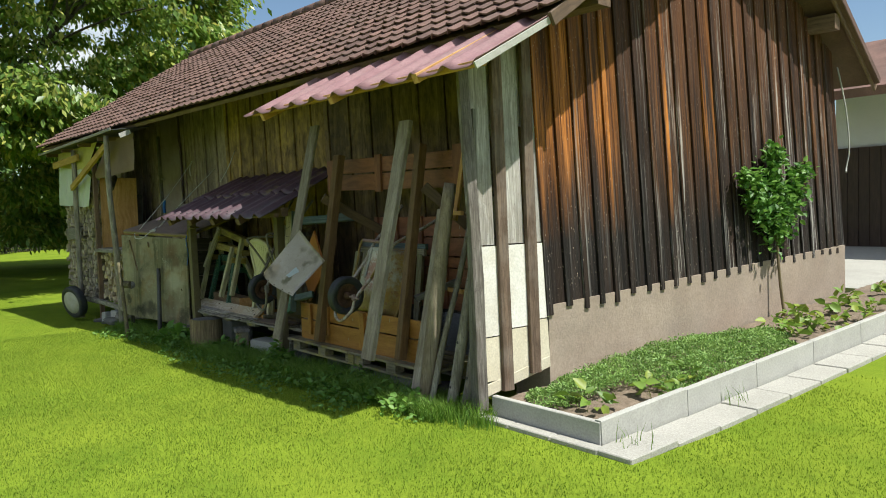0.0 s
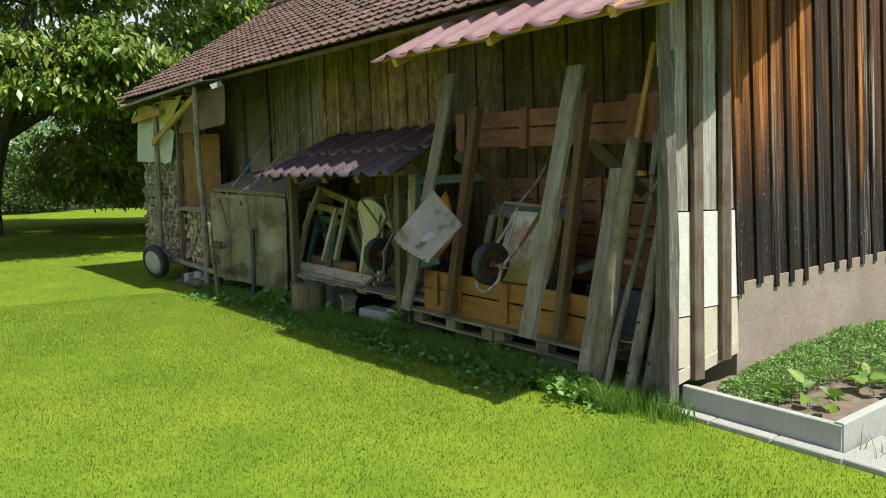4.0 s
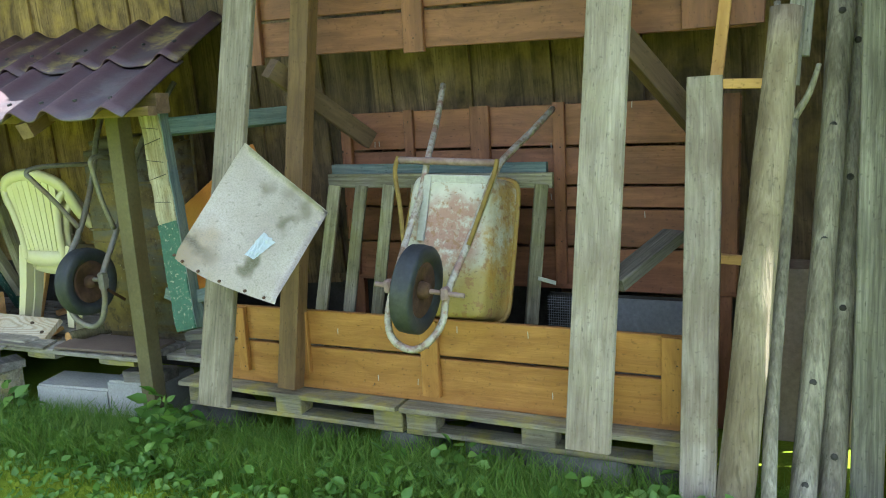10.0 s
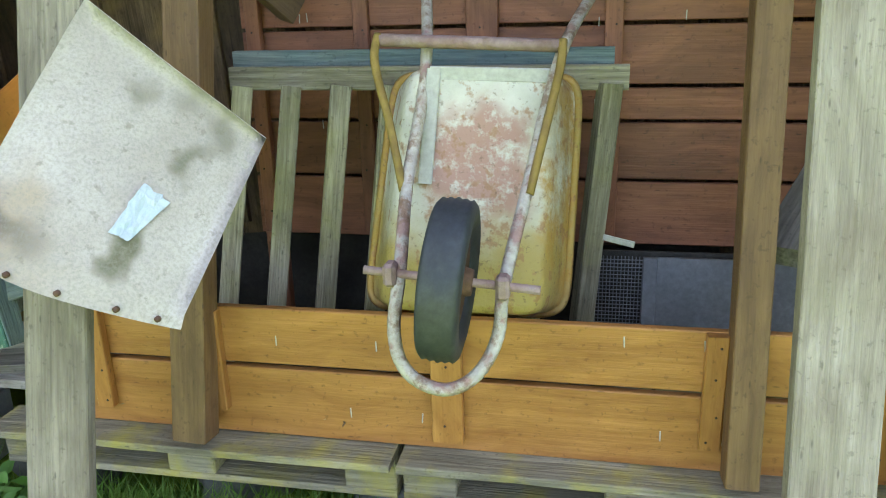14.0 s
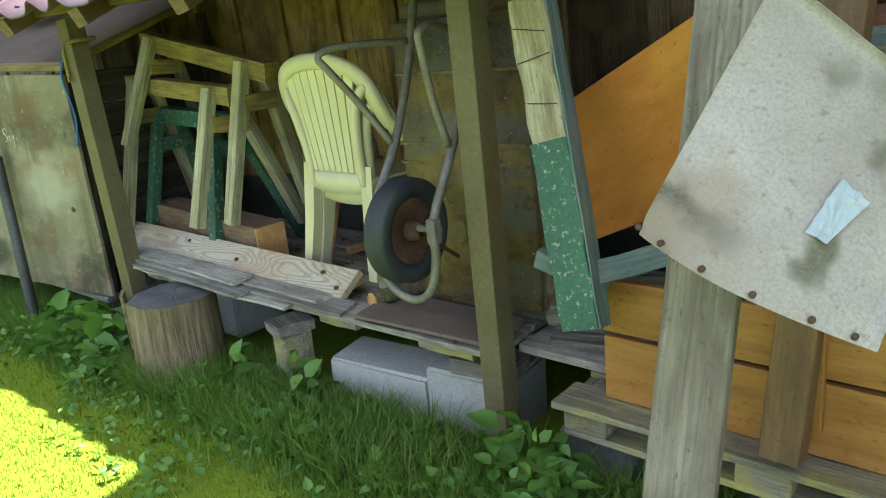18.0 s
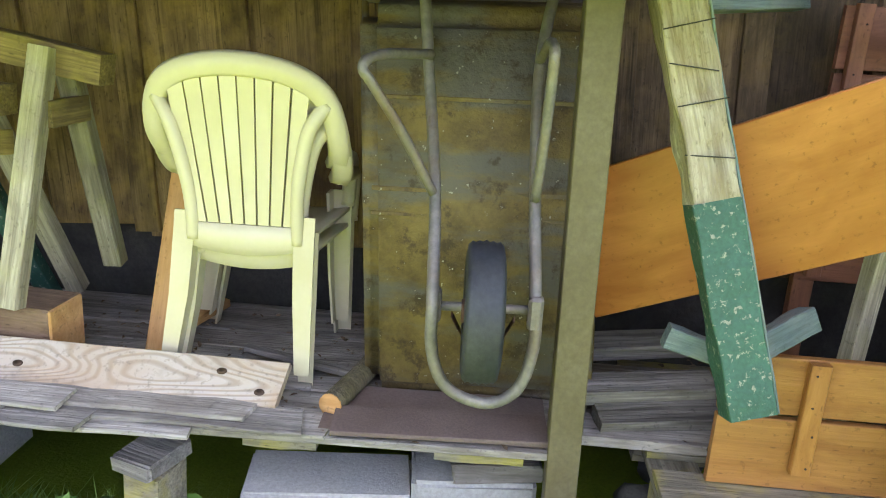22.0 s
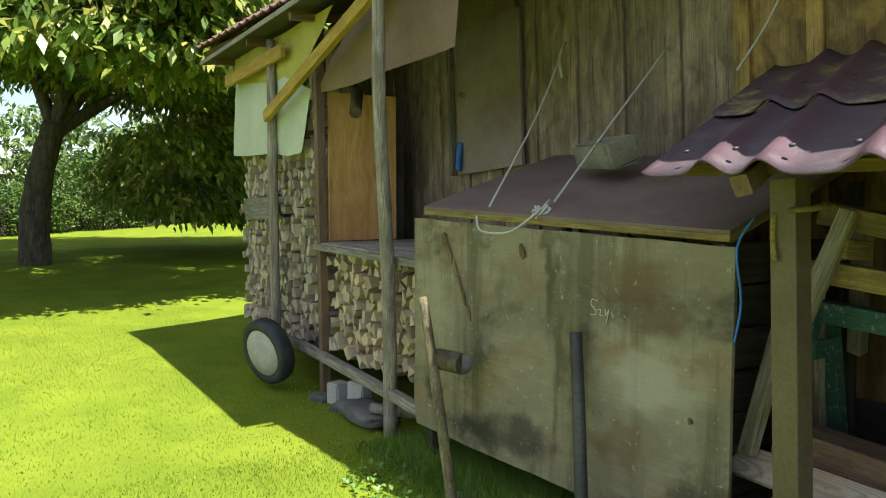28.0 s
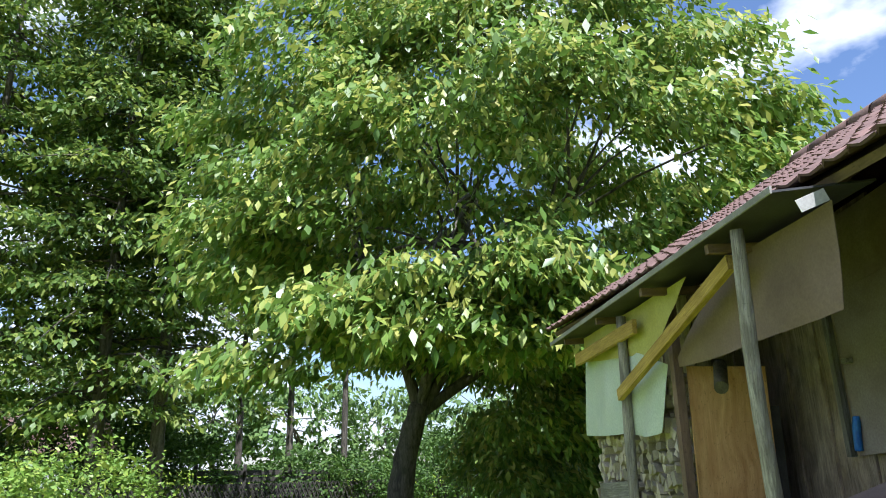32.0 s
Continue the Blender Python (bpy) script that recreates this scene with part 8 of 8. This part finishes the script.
put("plinth", box_mesh("plinth", 16.0, 0.34, 0.8, BLUEGREY, 0), Matrix.Translation((5.0, 11.98, 0.25)), house)
gd = put("garage_door", box_mesh("garage_door", 3.0, 0.12, 2.6, GATE, 0), Matrix.Translation((-2.2, 11.85, 1.3)), house)
for k in range(14):
    board("door_plank", (-3.7 + 0.215 * k, 11.78, 0.05), (-3.7 + 0.215 * k, 11.78, 2.6), 0.2, 0.02, GATE, gd)
put("roof", box_mesh("roof", 17, 2.4, 0.18, TILE, 0), Matrix.Translation((5.0, 11.2, 4.1)) @ pose(0, 0, 0, 30, 0, 0), house)
put("downpipe", tube_mesh("downpipe", [(0, 0, 0.2), (0, 0, 4.0)], 0.05, 0.05, KERB, steps=1), Matrix.Translation((-0.25, 11.75, 0)), house)
yard = put("yard_paving", box_mesh("yard_paving", 14, 5.5, 0.06, PAVER, 0), Matrix.Translation((3.5, 9.1, ground_z(0, 9.1) + 0.0)) @ pose(0, 0, 0, 2.86, 0, 0), None, "pale paved yard before the house", "yard", "", "structure")

# dry leaves and bits on the deck and under the pallets
LITTER = leafy("dry_leaf", (0.10, 0.065, 0.035), (0.19, 0.13, 0.07), (0.30, 0.24, 0.15), 0.8, 0.1)
pts = [(RN.uniform(-5.6, -3.4), RN.uniform(-0.9, -0.1), 0.300) for k in range(420)] + [(RN.uniform(-3.1, -0.7), RN.uniform(-0.85, -0.1), 0.284) for k in range(260)]
v, f = leaf_cards(pts, 0.022, RN, 0.25, 0.5)
foliage("leaf_litter", v, f, LITTER, None, "dry leaves and bits scattered on deck and pallets", "litter", "stuff")

# ---- trees ----
TRUNK = wood("tree_bark", (0.028, 0.023, 0.018), (0.19, 0.16, 0.125), (0.08, 0.085, 0.05), 0.4, grain=6, bump=1.0, knots=False, axis="z", crack_amt=0.7)


def clump_leaves(centres, per, spread, size, rnd, droop=0.25, ratio=0.5, flat=0.6, hub=None):
    """Leaves in clumps round twig ends, hanging a little, outwards from hub where there is one."""
    c = np.repeat(np.asarray(centres, np.float32), per, 0)
    c = c + rnd.normal(0, 1, c.shape) * np.array([spread, spread, spread * flat])
    n = len(c)
    yaw = rnd.uniform(0, 2 * np.pi, n)
    if hub is not None:
        yaw = np.arctan2(c[:, 1] - hub[1], c[:, 0] - hub[0]) + rnd.normal(0, 0.9, n)
    el = rnd.normal(-droop * 2.0, 0.45, n)
    L = (size * rnd.uniform(0.6, 1.25, n))[:, None]
    d = np.stack([np.cos(yaw) * np.cos(el), np.sin(yaw) * np.cos(el), np.sin(el)], 1)
    s = np.stack([-np.sin(yaw), np.cos(yaw), np.zeros(n)], 1)
    roll = rnd.normal(0, 0.5, n)[:, None]
    up = np.cross(d, s)
    s = s * np.cos(roll) + up * np.sin(roll)
    up = np.cross(d, s)
    W = L * ratio / 2
    m1, m2, b = c + d * L * 0.5 + s * W, c + d * L * 0.5 - s * W, c + d * L - np.array([0, 0, 0.12]) * L
    v = np.stack([c, m1, b, m2], 1).reshape(-1, 3)
    i = np.arange(n)[:, None] * 4
    f = np.concatenate([i + np.array([[0, 1, 2]]), i + np.array([[0, 2, 3]])], 1).reshape(-1, 3)
    return v, f


def broad_tree(base, fork, crown_c, crown_r, n_clumps, per, size, material, label, rnd, trunk_r=0.27, limbs=9, low=-1.0, thin=0.25):
    t = thing("tree", base, label, "tree")
    base, fork, cc = Vector(base), Vector(fork), Vector(crown_c)
    tube("trunk", [base - Vector((0, 0, 0.2)), base.lerp(fork, 0.3) + Vector((0.03, 0.05, 0)), base.lerp(fork, 0.7), fork], trunk_r * 1.25, trunk_r * 0.9, TRUNK, t, n=14, lumps=0.12)
    ends = []
    for k in range(limbs):
        a = 2 * math.pi * k / limbs + rnd.uniform(-.3, .3)
        el = rnd.uniform(0.15, 1.2)
        e = cc + Vector((crown_r[0] * math.cos(a) * math.cos(el) * 0.75, crown_r[1] * math.sin(a) * math.cos(el) * 0.75, crown_r[2] * (math.sin(el) * 1.1 - 0.35)))
        m = fork.lerp(e, 0.45) + Vector((rnd.uniform(-.4, .4), rnd.uniform(-.4, .4), 0.5))
        tube("limb", [fork - Vector((0, 0, 0.15)), m, e], trunk_r * 0.5, 0.03, TRUNK, t, n=8, lumps=0.1)
        for q in range(3):
            s = m.lerp(e, rnd.uniform(0.1, 0.9))
            e2 = s + Vector(rnd.normal(0, 1, 3)) * 1.3 + Vector((0, 0, 0.6))
            tube("branch", [s, s.lerp(e2, 0.5) + Vector((0, 0, 0.2)), e2], 0.045, 0.012, TRUNK, t, n=6, steps=3)
    c = []
    while len(c) < n_clumps:
        q = rnd.normal(0, 1, 3)
        q /= np.linalg.norm(q)
        if q[2] < low:
            continue
        r = rnd.uniform(0.45, 1.0) ** 0.6
        bump = 1 + 0.28 * noise.noise(Vector(q * 2.3)) + 0.16 * noise.noise(Vector(q * 5.5))
        p = cc + Vector((q[0] * crown_r[0], q[1] * crown_r[1], q[2] * crown_r[2])) * (r * bump)
        if noise.noise(p * 0.55) < -thin:
            continue
        c.append(p)
    v, f = clump_leaves(c, per, 0.24, size, rnd, hub=cc)
    put("crown", soup("crown", v, f, material), Matrix(), t)
    return t


RT = np.random.RandomState(21)


def lobed_tree(base, label, rnd):
    """The walnut: a forked trunk, and a crown of many leafy lobes with dark gaps between them."""
    t = thing("tree", base, label, "tree")
    base = Vector(base)
    fork = base + Vector((0.15, 0.45, 3.0))
    tube("trunk", [base - Vector((0, 0, 0.2)), base + Vector((0.03, 0.0, 0.9)), base + Vector((0.1, 0.15, 2.0)), fork], 0.33, 0.22, TRUNK, t, n=16, lumps=0.18)
    hub = Vector((-21.4, -0.4, 6.6))
    lobes = []
    for k in range(150):
        z = 1 - 1.45 * (k + 0.5) / 150
        a = k * 2.39996 + rnd.uniform(-0.25, 0.25)
        r = math.sqrt(max(0, 1 - z * z))
        q = Vector((r * math.cos(a), r * math.sin(a), z))
        p = hub + Vector((q.x * 6.6, q.y * 6.4, q.z * 6.4)) * rnd.uniform(0.78, 1.06)
        if p.y < -3.6 and p.z < 5.2:
            p.z = rnd.uniform(4.9, 6.2)
        lobes.append((p, rnd.uniform(0.8, 1.35)))
    for k in range(26):
        lobes.append((Vector((rnd.uniform(-25.5, -20.0), rnd.uniform(-1.2, 4.6), rnd.uniform(2.2, 4.4))), rnd.uniform(0.8, 1.2)))
    for k in range(34):
        lobes.append((Vector((rnd.uniform(-27.0, -21.5), rnd.uniform(-0.6, 6.0), rnd.uniform(0.9, 2.7))), rnd.uniform(0.7, 1.1)))
    for k in range(14):
        lobes.append((Vector((rnd.uniform(-18.0, -15.2), rnd.uniform(-6.0, 1.5), rnd.uniform(3.5, 4.6))), rnd.uniform(0.6, 0.9)))
    for k in range(14):
        lobes.append((Vector((rnd.uniform(-23.5, -18.5), rnd.uniform(-3.8, 2.2), rnd.uniform(3.5, 4.7))), rnd.uniform(0.7, 1.1)))
    # drooping outer boughs that catch the sun
    for k in range(34):
        y = rnd.uniform(-6.2, 1.6)
        low = 2.5 if y < -4.6 else 3.3
        lobes.append((Vector((rnd.uniform(-16.4, -14.7), y, low + rnd.uniform(0.0, 1.2))), rnd.uniform(0.5, 0.8)))
    c = []
    for p, r in lobes:
        for q in range(int(40 * r * r)):
            d = Vector(rnd.normal(0, 1, 3)).normalized()
            d.z = abs(d.z) - 0.25
            c.append(p + Vector((d.x, d.y, d.z * 0.62)) * r * rnd.uniform(0.55, 1.05))
    v, f = clump_leaves(c, 17, 0.24, 0.23, rnd, 0.34, 0.46, 0.5, hub)
    put("crown", soup("crown", v, f, WALNUT), Matrix(), t)
    arms = []
    for e in ((-22.6, -3.9, 7.0), (-21.6, 1.6, 8.0), (-23.6, -0.6, 8.6), (-20.6, -1.2, 7.6), (-21.9, 3.2, 5.4)):
        e = Vector(e)
        m = fork.lerp(e, 0.5) + Vector((0, 0, 0.35))
        tube("limb", [fork - Vector((0, 0, 0.2)), m, e], 0.15, 0.06, TRUNK, t, n=9, lumps=0.12)
        arms.append((m, e))
    for p, r in lobes[::4]:
        m, e = min(arms, key=lambda a: (a[1] - p).length)
        s = m.lerp(e, rnd.uniform(0.3, 1.0))
        tube("branch", [s, s.lerp(p, 0.5) + Vector((0, 0, 0.3)), p], 0.05, 0.014, TRUNK, t, n=6, steps=3)
    return t


lobed_tree((-22.4, -2.7, -0.05), "large walnut tree with bright green drooping leaves", RT)


def spray_tree(x, y, h, r, z0, material, label, rnd, n=1700, trunk_r=0.26, per=13):
    """A tall dark tree whose boughs carry flat drooping sprays in layers."""
    t = thing("tall_tree", (x, y, -0.05), label, "tree")
    tube("trunk", [(x, y, -0.2), (x + 0.1, y, h * 0.4), (x, y + 0.1, h)], trunk_r, 0.05, TRUNK, t, n=12, lumps=0.08)
    c = []
    tiers = max(3, int((h - z0) / 0.95))
    for k in range(tiers):
        for q in range(7):
            z = z0 + (k + rnd.uniform(-0.9, 0.9)) * 0.95
            rr = r * (1 - 0.5 * (z - z0) / (h - z0)) * rnd.uniform(0.65, 1.2)
            a = 2 * math.pi * (q + rnd.uniform(-0.4, 0.4)) / 7 + k
            e = Vector((x + rr * math.cos(a), y + rr * math.sin(a), z + rnd.uniform(-0.6, 0.7)))
            L = rnd.uniform(0.7, 1.15)
            o = Vector((x, y, z + 0.25))
            side = Vector((-math.sin(a), math.cos(a), 0))
            if q % 2 == 0:
                tube("bough", [o, o.lerp(e, 0.5) + Vector((0, 0, 0.1)), e - Vector((0, 0, 0.2 * rr))], 0.05, 0.012, TRUNK, t, n=5, steps=2)
            for s in range(max(3, int(n / tiers / 7))):
                u = rnd.uniform(0.22, 1.0) ** 0.8
                p = o.lerp(e, u * L) + side * rnd.normal(0, 0.30 + 0.16 * rr * (1 - abs(u - 0.6)))
                p.z -= 0.16 * rr * (u * L) ** 2 + abs(rnd.normal(0, 0.09))
                c.append(p)
    v, f = clump_leaves(c, per, 0.22, 0.25, rnd, 0.22, 0.55, 0.3, (x, y))
    put("crown", soup("crown", v, f, material), Matrix(), t)
    return t


for x, y, h, r, z0 in ((-28, -11.4, 19, 4.0, 4.2), (-29, -9.9, 20, 3.6, 4.8), (-27.5, -15.2, 18, 4.4, 3.4), (-33, -13.5, 21, 4.5, 4.0), (-31, -19.5, 19, 4.6, 2.5)):
    spray_tree(x, y, h, r, z0, DARKLEAF, "tall dark layered tree behind the fence", RT)
for x, y, h in ((-34.8, -6.5, 13), (-37.1, -4.5, 14), (-36, -8.6, 13)):
    spray_tree(x, y, h, 2.2, 7.5, DARKLEAF, "slender tall tree with a bare trunk", RT, 260, 0.17)


def bush(name, x, y, r, h, material, label, n, size, rnd, kind=""):
    t = thing(name, (x, y, -0.05), label, "bush", "bushes beyond the lawn")
    c = []
    while len(c) < n:
        q = rnd.normal(0, 1, 3)
        q /= np.linalg.norm(q)
        rr = rnd.uniform(0.4, 1.0) ** 0.5 * (1 + 0.3 * noise.noise(Vector(q * 2 + Vector((x, y, 0)))))
        p = Vector((x + q[0] * r * rr, y + q[1] * r * rr, -0.05 + h * 0.5 + q[2] * h * 0.5 * rr))
        if p.z > 0:
            c.append(p)
    v, f = clump_leaves(c, 9, 0.16, size, rnd, 0.1, 0.55)
    put("leaves", soup("leaves", v, f, material), Matrix(), t)
    for k in range(4):
        a = k * 1.6
        tube("stem", [(x, y, -0.15), (x + 0.3 * r * math.cos(a), y + 0.3 * r * math.sin(a), h * 0.5)], 0.04, 0.015, TRUNK, t, n=5, steps=1)
    return t


for k in range(20):
    y = -18 + k * 1.75
    x = -31.5 - max(0, (y + 9)) * 0.95 + RT.uniform(-1, 1)
    h = RT.uniform(2.4, 4.2) if not -9 < y < -1 else RT.uniform(1.6, 2.6)
    bush("hedge_bush", x, y, RT.uniform(1.3, 1.9), h, MIDLEAF, "dense green bush behind the lattice fence", 420, 0.17, RT)
for k in range(9):
    y = -26 + k * 6.0
    broad_tree((-58 + RT.uniform(-4, 4), y, -0.05), (-58, y, 2), (-58 + RT.uniform(-3, 3), y, RT.uniform(3.6, 5.2)), (3.6, 4.2, RT.uniform(2.8, 4.2)), 340, 9, 0.5, FARLEAF, "hazy pale green tree in the distance", RT, 0.2, 4)
for x, y, h in ((-44, 9, 8.5), (-42, 15, 9.5), (-36, 14, 8), (-40, 21, 10)):
    broad_tree((x, y, -0.05), (x, y, 2), (x, y, h * 0.58), (3.8, 3.8, h * 0.45), 620, 10, 0.36, DARKLEAF, "dark broad tree beyond the barn", RT, 0.25, 5)
for x, y, r, h in ((-16.6, -7.6, 1.15, 2.1), (-16.8, -9.2, 1.3, 1.9), (-14.6, -9.4, 1.0, 1.4)):
    bush("garden_bush", x, y, r, h, SQUASH, "light green bush in the rough grass", 520, 0.10, RT)
MEADOW = leafy("meadow_blade", (0.13, 0.22, 0.03), (0.20, 0.30, 0.05), (0.30, 0.36, 0.10), 0.7, 0.4)
x, y = RN.normal(-14.2, 1.5, 22000), RN.normal(-7.0, 1.1, 22000)
keep_ = (y < -5.2 - 0.25 * (x + 14)) & (x < -11.5)
blades("meadow_grass", x[keep_], y[keep_], 0.40, 0.0045, MEADOW, "tall rough meadow grass beside the lawn", 0.75)

# ---- lattice fence ----
# wood colour darkened to hold the tall trees' shade
FENCE = wood("tree_shade_fence_wood", (0.03, 0.026, 0.021), (0.075, 0.066, 0.054), (0.05, 0.05, 0.04), 0.4, vary=0.3, knots=False)
fa, fb = Vector((-25.2, -12.0, -0.05)), Vector((-43.5, 4.6, -0.05))
fence = thing("lattice_fence", fa, "dark diamond-lattice garden fence at the end of the lawn", "fence")
fl = (fb - fa).length
fd = (fb - fa).normalized()
fn = Vector((fd.y, -fd.x, 0))
for z in (0.3, 0.85):
    board("rail", fa + Vector((0, 0, z)) - fn * 0.03, fb + Vector((0, 0, z)) - fn * 0.03, 0.06, 0.04, FENCE, fence, tuple(fn))
slat = plank_mesh("slat", 1.35, 0.05, 0.02, FENCE)
nsl = 120
for k in range(nsl):
    p = fa + fd * (fl * k / nsl)
    for s, off in ((1, 0.0), (-1, 0.025)):
        q = p + fn * off
        put("slat", slat, Matrix.Translation(q) @ axes((0, 0, 0), tuple(fd * 0.62 * s + Vector((0, 0, 1))), tuple(fn)), fence)
for k in range(9):
    p = fa + fd * (fl * k / 8)
    board("post", p - fn * 0.08 + Vector((0, 0, -0.1)), p - fn * 0.08 + Vector((0, 0, 1.15)), 0.09, 0.09, FENCE, fence)
comp = thing("compost_bay", (-31.5, -7.5, -0.05), "dark slatted compost bays behind the fence", "compost bay")
for k in range(4):
    p = Vector((-30.4 - k * 1.3, -9.0 + k * 1.35, -0.05))
    for z in range(7):
        board("slat", p + Vector((0, 0, 0.15 + 0.22 * z)), p + Vector((-1.25, 1.3, 0.15 + 0.22 * z)), 0.16, 0.025, FENCE, comp, tuple(fn))
    board("post", p, p + Vector((0, 0, 1.75)), 0.1, 0.1, FENCE, comp)
# a far house roof between the trunks
hut = thing("far_hut", (-46, -19, 0), "small far house with a red roof behind the trees", "house")
put("wall", box_mesh("wall", 5, 6, 2.6, HOUSE, 0), Matrix.Translation((-47, -21, 1.2)), hut)
put("roof", mesh_of("hut_roof", [(-44, -24.5, 2.4), (-50, -24.5, 2.4), (-47, -24.5, 4.6), (-44, -17.5, 2.4), (-50, -17.5, 2.4), (-47, -17.5, 4.6)], [(0, 1, 2), (5, 4, 3), (0, 2, 5, 3), (1, 4, 5, 2), (0, 3, 4, 1)], TILE), Matrix(), hut)
